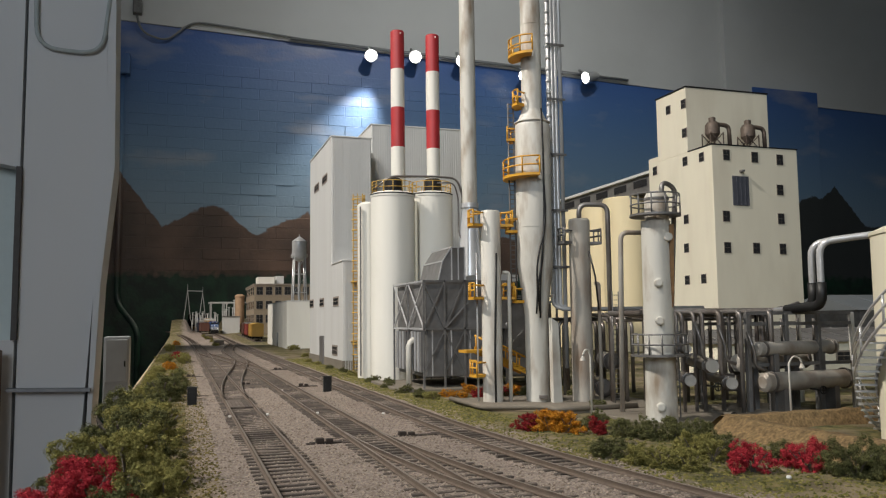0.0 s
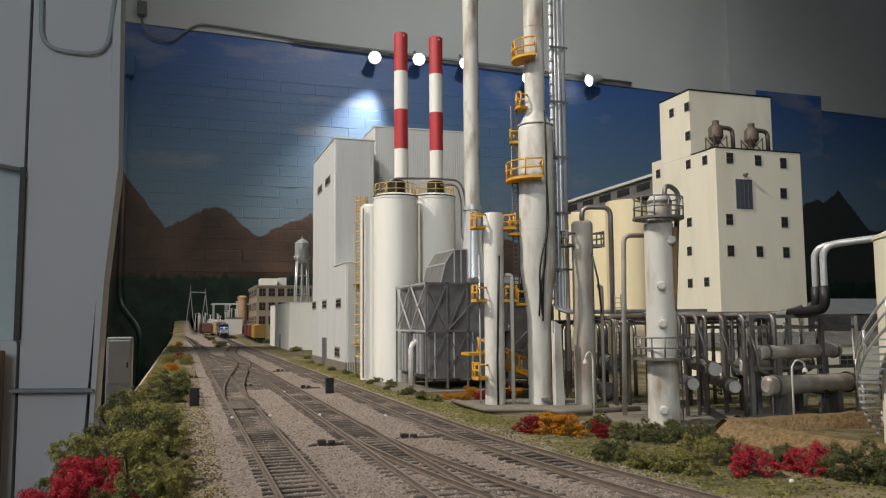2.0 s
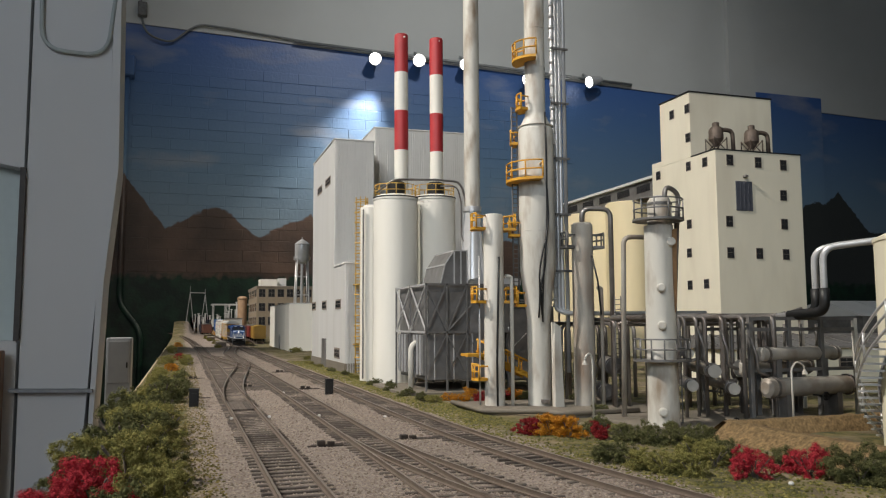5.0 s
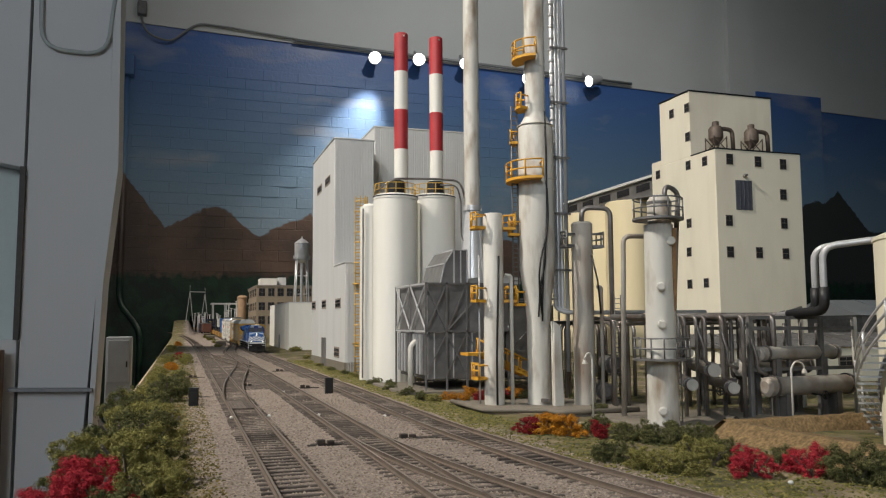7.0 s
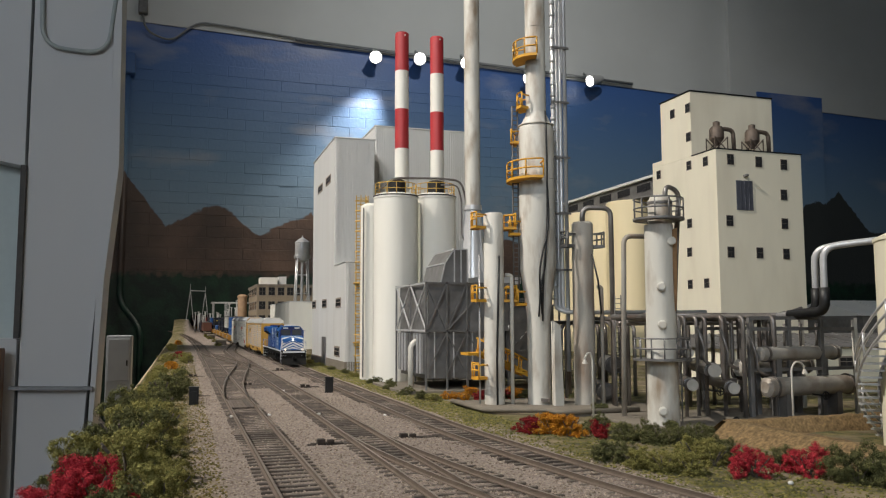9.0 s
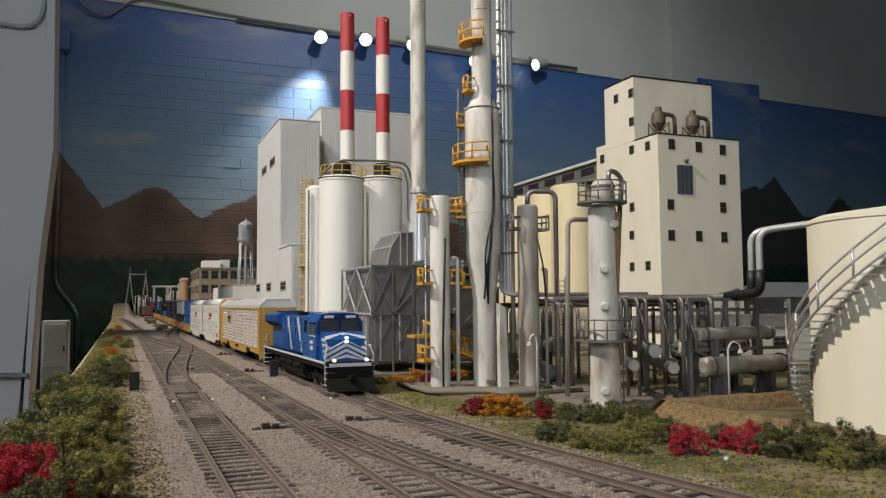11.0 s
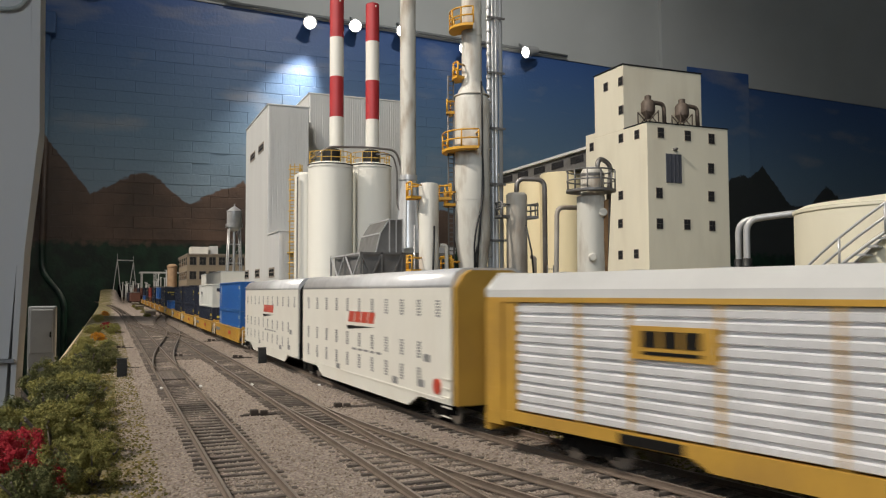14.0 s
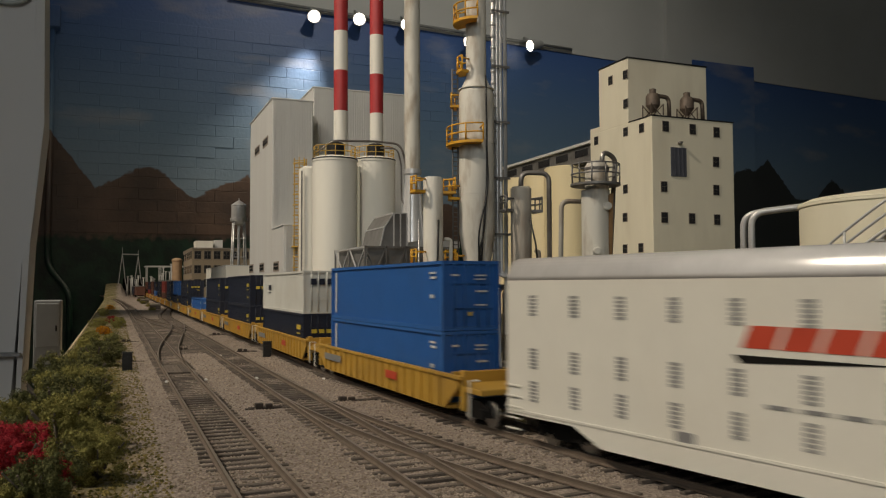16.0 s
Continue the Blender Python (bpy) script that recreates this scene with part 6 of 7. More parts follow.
def horizontal_vessel(x0, y0, x1, y1, z, r, mkey, label, legs=True):
    e = thing("heat_exchanger", 0, 0, 0, label, "pressure vessel", "horizontal vessels")
    a, b = Vector((x0, y0, z)), Vector((x1, y1, z))
    d = (b - a).normalized()
    L = (b - a).length
    body = lathe(0, 0, [(r * 0.6, -r * 0.25), (r, 0), (r, L), (r * 0.6, L + r * 0.25)], 28)
    m = Matrix.Translation(a) @ d.to_track_quat("Z", "Y").to_matrix().to_4x4()
    bmesh.ops.transform(body, matrix=m, verts=body.verts)
    part("shell", body, M[mkey], e)
    for s in (0.06, 0.94):
        f = lathe(0, 0, [(r * 1.14, L * s), (r * 1.14, L * s + 0.0014)], 28)
        bmesh.ops.transform(f, matrix=m, verts=f.verts)
        part("flange", f, M["pipe"], e)
    if legs:
        for s in (0.2, 0.8):
            p = a + d * (L * s)
            part("saddle", box(p.x - 0.0018, p.x + 0.0018, p.y - r * 0.7, p.y + r * 0.7, -0.006, z - r * 0.7), M["grey"], e)
    return e


horizontal_vessel(0.322, 0.392, 0.386, 0.40, 0.0355, 0.0042, "vessel", "pale horizontal heat exchanger on the rack")
horizontal_vessel(0.322, 0.387, 0.389, 0.393, 0.0165, 0.0056, "vessel", "large pale horizontal heat exchanger with dark end flange")
horizontal_vessel(0.318, 0.405, 0.38, 0.418, 0.027, 0.0052, "rusty_column", "grey horizontal heat exchanger behind the others")
for x, z, r in ((0.2665, 0.02, 0.0033), (0.281, 0.0275, 0.0038), (0.265, 0.0375, 0.0026), (0.2935, 0.0175, 0.0034)):
    drum = horizontal_vessel(x, 0.38, x + 0.03, 0.44, z, r, "pipe", "grey horizontal drum with a pale round end cover", False)
    l = lathe(0, 0, [(r * 0.95, 0), (r * 0.95, 0.001)], 24)
    bmesh.ops.transform(l, matrix=Matrix.Translation((x - 0.0005, 0.3785, z)) @ pose(0, 0, 0, 90, 0, -26), verts=l.verts)
    part("end_cover", l, M["end_grey"], drum, "pale round end cover")
for x in (0.24, 0.2465, 0.262, 0.266):
    g = thing("standpipe", 0, 0, 0, "dark grey standpipe with a bend behind the columns", "pipe", "standpipes")
    part("pipe", tube([(x, 0.53, -0.004), (x, 0.53, 0.05), (x + 0.004, 0.53, 0.054), (x + 0.03, 0.53, 0.054)], 0.0014, 8, 0.004), M["pipe"], g)
for k in range(10):
    x = 0.276 + k * 0.0062
    g = thing("standpipe", 0, 0, 0, "dark grey standpipe with a bend behind the columns", "pipe", "standpipes")
    part("pipe", tube([(x, 0.545, -0.004), (x, 0.545, 0.05), (x + 0.002, 0.555, 0.054), (x + 0.002, 0.58, 0.054)], 0.0015, 8, 0.004), M["pipe"], g)
for x, z in ((0.268, 0.022), (0.288, 0.024), (0.281, 0.006)):
    horizontal_vessel(x, 0.50, x + 0.02, 0.55, z, 0.0055, "pipe", "dark grey horizontal drum behind the columns", False)
lp = thing("yard_lamp", 0, 0, 0, "small white shepherd's-crook yard lamp by the pipe rack", "lamp post", "yard lamps")
part("post", tube([(0.318, 0.362, -0.004), (0.318, 0.362, 0.029), (0.3205, 0.361, 0.033), (0.3245, 0.36, 0.031), (0.325, 0.36, 0.028)], 0.0006, 6, 0.002), M["column"], lp)
part("shade", lathe(0.325, 0.36, [(0.0017, 0.026), (0.0014, 0.027), (0.0006, 0.0285)], 14), M["column"], lp)

# ---- the big tank in its earth bund ----
TX, TY, TR, TZ = 0.335, 0.255, 0.0465, 0.092
tank = thing("storage_tank", 0, 0, 0, "large cream cylindrical storage tank with a spiral stair", "storage tank")
part("shell", lathe(TX, TY, [(TR, -0.012), (TR, TZ - 0.002), (TR + 0.0006, TZ - 0.0015), (TR + 0.0006, TZ), (TR * 0.92, TZ + 0.002), (TR * 0.3, TZ + 0.006)], 72), M["cream"], tank)


def spiral_stair():
    treads = 26
    for k in range(treads):
        a = radians(104 + k * 4.6)
        z = 0.0 + k * 0.0033
        c, s = math.cos(a), math.sin(a)
        bm = mesh()
        r0, r1, da = TR + 0.0004, TR + 0.0095, radians(2.2)
        vs = []
        for zz in (z - 0.0005, z + 0.0003):
            for r, aa in ((r0, a - da), (r1, a - da), (r1, a + da), (r0, a + da)):
                vs.append(bm.verts.new((TX + r * math.cos(aa), TY + r * math.sin(aa), zz)))
        bm.faces.new(vs[:4][::-1]), bm.faces.new(vs[4:])
        for q in range(4):
            bm.faces.new((vs[q], vs[(q + 1) % 4], vs[4 + (q + 1) % 4], vs[4 + q]))
        part("tread", bm, M["steel"], tank)
    for r in (TR + 0.0008, TR + 0.0095):
        pts = [(TX + r * math.cos(radians(100 + k * 4.6)), TY + r * math.sin(radians(100 + k * 4.6)), -0.001 + k * 0.0033) for k in range(treads + 1)]
        part("stringer", tube(pts, 0.0007, 5), M["steel"], tank)
    for dz in (0.006, 0.0115):
        r = TR + 0.0097
        pts = [(TX + r * math.cos(radians(100 + k * 4.6)), TY + r * math.sin(radians(100 + k * 4.6)), -0.001 + k * 0.0033 + dz) for k in range(treads + 1)]
        part("handrail", tube(pts, 0.0006, 6), M["steel"], tank)
    for k in range(0, treads + 1, 4):
        r, a = TR + 0.0097, radians(100 + k * 4.6)
        part("baluster", tube([(TX + r * math.cos(a), TY + r * math.sin(a), -0.002 + k * 0.0033), (TX + r * math.cos(a), TY + r * math.sin(a), k * 0.0033 + 0.0105)], 0.0006, 5), M["steel"], tank)


spiral_stair()
for k in range(2):
    g = thing("tank_pipe", 0, 0, 0, "bright steel pipe bending over to the storage tank", "pipe", "tank pipes")
    yy = 0.372 + k * 0.012
    part("pipe", tube([(0.352 + k * 0.005, 0.41, 0.058), (0.3525 + k * 0.005, yy, 0.0595), (0.3525 + k * 0.005, yy, 0.0975), (0.375, yy - 0.02, 0.1005), (0.392, yy - 0.07, 0.0995), (0.392, yy - 0.075, 0.09)], 0.002, 10, 0.008), M["steel"], g)
    part("sleeve", tube([(0.3515 + k * 0.005, 0.4, 0.0585), (0.3525 + k * 0.005, yy, 0.0605), (0.3525 + k * 0.005, yy, 0.074)], 0.0029, 10, 0.006), M["black"], g, "black rubber sleeve")

M["bund"] = mat("brown_earth_bund", (0.25, 0.165, 0.075), 0.95, var=0.6, scale=700, dirt=(0.1, 0.065, 0.03), dirt_scale=240, dirt_amount=0.7, bump=1.0, bump_scale=1500)


def build_bund():
    """A square earth bank round the tank, with a flat crest."""
    e = thing("earth_bund", 0, 0, 0, "brown granular earth bund wall round the storage tank", "earth bank")
    rng = random.Random(8)
    def bank(p, q, name):
        bm = mesh()
        p, q = Vector((*p, 0)), Vector((*q, 0))
        d = (q - p).normalized()
        n = Vector((d.y, -d.x, 0))
        prof = [(-0.02, -0.006), (-0.012, -0.001), (-0.004, 0.0045), (0.004, 0.0045), (0.009, -0.006)]
        steps = int((q - p).length / 0.006)
        prev = None
        for i in range(steps + 1):
            c = p + (q - p) * (i / steps)
            ring = [bm.verts.new(c - n * u + Vector((rng.uniform(-0.0006, 0.0006), rng.uniform(-0.0006, 0.0006), v + rng.uniform(-0.0006, 0.0006)))) for u, v in prof]
            if prev:
                for a in range(len(prof) - 1):
                    bm.faces.new((prev[a], prev[a + 1], ring[a + 1], ring[a])).smooth = True
            prev = ring
        bmesh.ops.recalc_face_normals(bm, faces=bm.faces)
        return part(name, bm, M["bund"], e)
    bank((0.265, 0.345), (0.265, 0.1), "bank")
    bank((0.42, 0.352), (0.262, 0.346), "bank")
    return e


build_bund()


# ---- the grain elevator ----
def build_tower():
    e = thing("grain_elevator", 0, 0, 0, "cream stepped grain elevator tower with small square windows", "building")
    x0, x1, y0 = 0.718, 0.868, 0.95
    main = part("main_block", box(x0, x1, y0, 1.112, -0.012, 0.3, 0.0008), M["tower"], e)
    head = part("head_house", box(x0 + 0.0003, x1, 1.007, 1.0855, 0.3, 0.4, 0.0008), M["tower"], e)
    part("rear_block", box(x0 + 0.0002, x1, 1.085, 1.1122, 0.2, 0.309, 0.0008), M["tower"], e)
    for b6 in ((x0 - 0.001, x1 + 0.001, 1.006, 1.0865, 0.4, 0.4022), (x0 - 0.001, x1 + 0.001, y0 - 0.001, 1.0065, 0.3, 0.3016)):
        part("roof_edge", box(*b6, 0.0004), M["black"], e)
    windows_on(head, "x", x0, [(1.052, 0.376), (1.0125, 0.3755), (1.0125, 0.331)], 0.0105, 0.0125, 2)
    windows_on(main, "x", x0, [(1.0135, 0.2875), (0.9735, 0.286), (1.094, 0.2875), (1.016, 0.2), (1.018, 0.157), (1.019, 0.109), (0.9795, 0.109)], 0.0105, 0.0125, 2)
    windows_on(main, "y", y0, [(0.7425, 0.286), (0.7915, 0.285), (0.836, 0.2835), (0.834, 0.2385), (0.738, 0.197), (0.8335, 0.196), (0.738, 0.152), (0.7875, 0.152), (0.834, 0.1515)], 0.0105, 0.0145, 2)
    part("loading_door", box(0.7505, 0.779, y0 - 0.0012, y0, 0.213, 0.256, 0.0005), M["dark_door"], e, "dark blue-grey loading door")
    for k in range(3):
        part("door_seam", box(0.7575 + k * 0.0071, 0.7582 + k * 0.0071, y0 - 0.0018, y0 - 0.0012, 0.213, 0.256), M["dark_door"], e)
    part("door_lamp", box(0.7635, 0.7685, y0 - 0.007, y0, 0.2615, 0.2645, 0.0006), M["grey"], e)
    for x in (0.742, 0.805):
        cyc = part("cyclone", lathe(x, 0.978, [(0.003, 0.312), (0.0105, 0.322), (0.0105, 0.336), (0.008, 0.34), (0.005, 0.3405), (0.005, 0.347), (0.003, 0.348)], 20), M["cyclone"], e, "rusty cyclone dust collector")
        part("duct", tube([(x, 0.978, 0.337), (x + 0.012, 0.978, 0.338), (x + 0.029, 0.978, 0.337), (x + 0.03, 0.978, 0.302)], 0.0032, 10, 0.008), M["cyclone"], cyc)
        for sx in (-1, 1):
            for sy in (-1, 1):
                part("stand_leg", tube([(x + sx * 0.011, 0.978 + sy * 0.01, 0.3016), (x + sx * 0.011, 0.978 + sy * 0.01, 0.324)], 0.0009, 4), M["cyclone"], cyc)
            part("stand_brace", tube([(x + sx * 0.011, 0.968, 0.3025), (x - sx * 0.011, 0.968, 0.323)], 0.0008, 4), M["cyclone"], cyc)
            part("stand_brace", tube([(x + sx * 0.011, 0.988, 0.3025), (x - sx * 0.011, 0.988, 0.323)], 0.0008, 4), M["cyclone"], cyc)
    return e


M["dark_door"] = mat("dark_blue_grey_steel", (0.075, 0.08, 0.1), 0.5, var=0.15, scale=120)
M["cyclone"] = mat("rusty_dark_cyclone", (0.13, 0.1, 0.08), 0.6, 0.3, var=0.25, scale=150)
build_tower()
for k in range(5):
    e = thing("grain_silo", 0, 0, 0, "cream concrete grain silo in a row behind the elevator", "silo", "grain silos in a row")
    part("drum", lathe(0.748, 1.235 + k * 0.083, [(0.041, -0.012), (0.041, 0.262), (0.039, 0.264)], 36), M["grain"], e)
e = thing("conveyor_gallery", 0, 0, 0, "weathered conveyor gallery on top of the grain silos", "gallery")
part("gallery_body", box(0.738, 0.772, 1.115, 1.60, 0.264, 0.292), M["grey"], e)
part("gallery_roof", prism([(0.732, 0.292), (0.778, 0.292), (0.755, 0.304)], "y", 1.113, 1.61), M["plant"], e)
for k in range(7):
    part("gallery_window", box(0.7368, 0.738, 1.15 + k * 0.065, 1.19 + k * 0.065, 0.274, 0.286), M["glass"], e)
part("end_wall", box(0.735, 0.775, 1.112, 1.1155, 0.264, 0.298), M["plant"], e)

# ---- sheds on the far right ----
def shed(name, x0, x1, y0, y1, z1, ridge, label, wall, roof, n=6):
    e = thing(name, 0, 0, 0, label, "building")
    part("wall", box(x0, x1, y0, y1, -0.012, z1), M[wall], e)
    part("roof", prism([(y0 - 0.004, z1), (y1 + 0.004, z1), ((y0 + y1) / 2, z1 + ridge)], "x", x0 - 0.004, x1 + 0.004), M[roof], e)
    windows_on(e, "y", y0, [(x0 + (x1 - x0) * (k + 0.5) / n, z1 * 0.55) for k in range(n)], (x1 - x0) / n * 0.4, z1 * 0.25, 3)
    for k in range(14):
        yy = y0 + (y1 - y0) / 2
        x = x0 + (x1 - x0) * k / 13
        part("roof_seam", tube([(x, y0 - 0.004, z1 + 0.0006), (x, yy, z1 + ridge + 0.0006)], 0.0006, 4), M[roof], e)
    return e


shed("low_warehouse", 0.46, 0.78, 0.6, 0.72, 0.03, 0.012, "low cream warehouse with a pale grey metal roof", "cream", "grey")
shed("long_shed", 1.0, 1.9, 0.98, 1.15, 0.062, 0.026, "long grey shed with a broad pale roof", "grey", "plant", 9)

# ---- the far end of the layout ----
def build_warehouse():
    e = thing("brick_warehouse", 0, 0, 0, "tan brick warehouse with rows of dark windows", "building")
    z0 = 0.0
    part("wall", box(0.272, 0.6, 3.2, 3.62, z0, 0.197), M["brick_brown"], e)
    part("cornice", box(0.27, 0.602, 3.198, 3.622, 0.197, 0.203), M["mullion"], e)
    part("penthouse", box(0.295, 0.36, 3.3, 3.4, 0.203, 0.235), M["white"], e)
    part("penthouse", box(0.37, 0.4, 3.32, 3.4, 0.203, 0.24), M["plant"], e)
    windows_on(e, "x", 0.272, [(3.24 + k * 0.085, z) for k in range(5) for z in (0.175, 0.12, 0.066)], 0.055, 0.03, 3)
    windows_on(e, "y", 3.2, [(0.293 + k * 0.036, z) for k in range(9) for z in (0.175, 0.12, 0.066)], 0.024, 0.03, 2)
    return e


build_warehouse()
e = thing("white_shed", 0, 0, 0, "plain white windowless shed beside the tracks", "building")
part("wall", box(0.212, 0.36, 1.7, 2.09, -0.012, 0.0965, 0.0008), M["white"], e)
part("roof_edge", box(0.2112, 0.3608, 1.6992, 2.0908, 0.0965, 0.0985, 0.0004), M["plant"], e)
part("vent_pipe", tube([(0.2108, 1.86, -0.004), (0.2108, 1.86, 0.03)], 0.0018, 6), M["grey"], e)


def build_water_tower():
    cx, cy = 0.335, 2.4
    e = thing("water_tower", 0, 0, 0, "silver water tower on four braced legs", "water tower")
    part("tank", lathe(cx, cy, [(0.004, 0.232), (0.017, 0.237), (0.0215, 0.246), (0.0215, 0.29), (0.0225, 0.2905), (0.0225, 0.292), (0.012, 0.301), (0.002, 0.307), (0.001, 0.314)], 32), M["steel"], e)
    ring_rail(cx, cy, 0.0245, 0.246, 0.008, M["steel"], e, posts=14, rr=0.0005)
    deck_ring(cx, cy, 0.0205, 0.025, 0.2445, 0.0014, M["steel"], e)
    part("riser", lathe(cx, cy, [(0.004, -0.01), (0.004, 0.232)], 14), M["steel"], e)
    for sx in (-1, 1):
        for sy in (-1, 1):
            part("leg", tube([(cx + sx * 0.024, cy + sy * 0.024, -0.01), (cx + sx * 0.015, cy + sy * 0.015, 0.245)], 0.002, 6), M["steel"], e)
    for k in range(4):
        z = 0.03 + k * 0.055
        r = 0.0235 - 0.009 * z / 0.245
        part("strut", tube([(cx - r, cy - r, z), (cx + r, cy - r, z), (cx + r, cy + r, z), (cx - r, cy + r, z), (cx - r, cy - r, z)], 0.001, 4), M["steel"], e)
        part("brace", tube([(cx - r, cy - r, z), (cx + r, cy - r, z + 0.05)], 0.0006, 4), M["steel"], e)
    return e


build_water_tower()


def build_substation():
    for x, y, h in ((0.03, 4.0, 0.14), (0.1, 4.05, 0.13)):
        e = thing("lattice_gantry", 0, 0, 0, "thin grey lattice gantry of a model substation", "gantry", "substation gantries")
        z = 0.065
        for sx in (-0.016, 0.016):
            part("leg", tube([(x + sx, y, z), (x, y, z + h)], 0.0022, 4), M["steel"], e)
        part("mast", tube([(x, y, z + h * 0.9), (x, y, z + h + 0.03)], 0.0012, 4), M["steel"], e)
        if x < 0.05:
            part("beam", tube([(x, y, z + h), (0.1, 4.05, z + h)], 0.003, 4), M["steel"], e)
    rng = random.Random(11)
    for k in range(30):
        x, y = rng.uniform(0.05, 0.3), rng.uniform(3.95, 4.4)
        e = thing("insulator_post", x, y, ground_z(x, y) - 0.003, "pale grey insulator post of the substation", "insulator", "substation posts")
        h = rng.uniform(0.05, 0.1)
        part("post", tube([(0, 0, 0), (0, 0, h)], 0.0025, 5), M["plant"], e)
        part("cap", box(-0.006, 0.006, -0.003, 0.003, h, h + 0.004), M["plant"], e)
    for k in range(3):
        e = thing("busbar_frame", 0, 0, 0, "pale grey busbar frame of the substation", "gantry", "substation busbars")
        y = 4.0 + k * 0.1
        part("beam", tube([(0.13, y, 0.15), (0.33, y, 0.15)], 0.0025, 4), M["plant"], e)
        for x in (0.14, 0.2, 0.26, 0.32):
            part("leg", tube([(x, y, 0.05), (x, y, 0.15)], 0.002, 4), M["plant"], e)
    e = thing("brick_tank", 0, 0, 0, "tan cylindrical tank at the far end of the layout", "tank")
    part("drum", lathe(0.245, 3.6, [(0.02, 0.0), (0.02, 0.16), (0.022, 0.161), (0.022, 0.168), (0.012, 0.175)], 24), M["tan_tank"], e)
    e = thing("yard_shed", 0, 0, 0, "pale flat-roofed yard shed at the far end", "building")
    part("wall", box(0.17, 0.235, 3.45, 3.56, 0.0, 0.075), M["plant"], e)
    part("roof", box(0.168, 0.237, 3.448, 3.562, 0.075, 0.079), M["grey"], e)


M["tan_tank"] = mat("tan_tank_paint", (0.38, 0.25, 0.15), 0.7, var=0.15, scale=60)
build_substation()
for x, y in ((0.093, 2.1), (0.088, 2.7), (0.09, 3.2)):
    e = thing("loading_platform", x, y, grade(y) - 0.004, "small weathered wooden platform beside the main line", "platform", "trackside platforms")
    part("deck", box(-0.012, 0.012, -0.05, 0.05, 0.01, 0.014, 0.001), M["concrete"], e)
    for sy in (-0.045, 0, 0.045):
        part("support", box(-0.01, 0.01, sy - 0.004, sy + 0.004, 0.0, 0.01), M["tie"], e)


# ---- foliage, stones and turf ----
def leaf_material(name, color, other):
    m, nt, b = principled(name)
    N, L = nt.nodes, nt.links
    geo = N.new("ShaderNodeNewGeometry")
    r = N.new("ShaderNodeValToRGB")
    r.color_ramp.elements[0].color, r.color_ramp.elements[1].color = (*color, 1), (*other, 1)
    L.new(geo.outputs["Random Per Island"], r.inputs[0])
    L.new(r.outputs[0], b.inputs["Base Color"])
    b.inputs["Roughness"].default_value = 0.9
    b.inputs["Specular IOR Level"].default_value = 0.15
    return m


LEAF = {
    "dark": leaf_material("dark_green_foliage", (0.05, 0.056, 0.02), (0.17, 0.165, 0.068)),
    "olive": leaf_material("olive_green_foliage", (0.12, 0.112, 0.03), (0.33, 0.3, 0.1)),
    "red": leaf_material("crimson_foliage", (0.24, 0.014, 0.024), (0.55, 0.055, 0.07)),
    "orange": leaf_material("orange_foliage", (0.3, 0.09, 0.008), (0.62, 0.3, 0.03)),
    "maroon": leaf_material("maroon_foliage", (0.12, 0.01, 0.014), (0.32, 0.03, 0.03)),
}
BUSH = {}


def bush_mesh(key, variant):
    """A springy clump: many small leaf flakes over several uneven lobes, with twigs inside. About one unit across."""
    if (key, variant) in BUSH:
        return BUSH[key, variant]
    rng = np.random.RandomState(17 + variant * 7 + len(key))
    verts, faces = [], []
    lobes = [(0, 0, 0.26, 0.3)] + [(rng.uniform(-0.34, 0.34), rng.uniform(-0.34, 0.34), rng.uniform(0.14, 0.42), rng.uniform(0.14, 0.24)) for _ in range(6)]
    clumps = []
    for lx, ly, lz, lr in lobes:
        for _ in range(int(110 * lr)):
            d = rng.normal(size=3)
            d /= np.linalg.norm(d)
            p = np.array((lx, ly, lz)) + d * lr * rng.uniform(0.75, 1.1)
            if p[2] > 0.0:
                clumps.append((p, rng.uniform(0.035, 0.09)))
    for c, r in clumps:
        k = len(verts)
        core = r * 0.5
        verts += [tuple(c + np.array(v) * core) for v in ((1, 0, 0), (-1, 0, 0), (0, 1, 0), (0, -1, 0), (0, 0, 1), (0, 0, -1))]
        faces += [tuple(k + i for i in f) for f in ((0, 2, 4), (2, 1, 4), (1, 3, 4), (3, 0, 4), (2, 0, 5), (1, 2, 5), (3, 1, 5), (0, 3, 5))]
        n = int(2400 * r)
        d = rng.normal(size=(n, 3))
        d /= np.linalg.norm(d, axis=1)[:, None]
        p = c + d * r * rng.uniform(0.75, 1.08, (n, 1))
        t = d + rng.normal(size=(n, 3)) * 0.3
        t /= np.linalg.norm(t, axis=1)[:, None]
        a = np.cross(t, rng.normal(size=(n, 3)))
        a /= np.linalg.norm(a, axis=1)[:, None] + 1e-6
        b = np.cross(t, a)
        q = rng.uniform(0.005, 0.011, (n, 1))
        k = len(verts)
        verts += np.stack([p + a * q, p + b * q * 0.8, p - a * q, p - b * q * 0.8], 1).reshape(-1, 3).tolist()
        faces += [(k + 4 * m, k + 4 * m + 1, k + 4 * m + 2, k + 4 * m + 3) for m in range(n)]
    me = bpy.data.meshes.new("foliage")
    me.from_pydata(verts, [], faces)
    me.materials.append(LEAF[key])
    BUSH[key, variant] = me
    return me


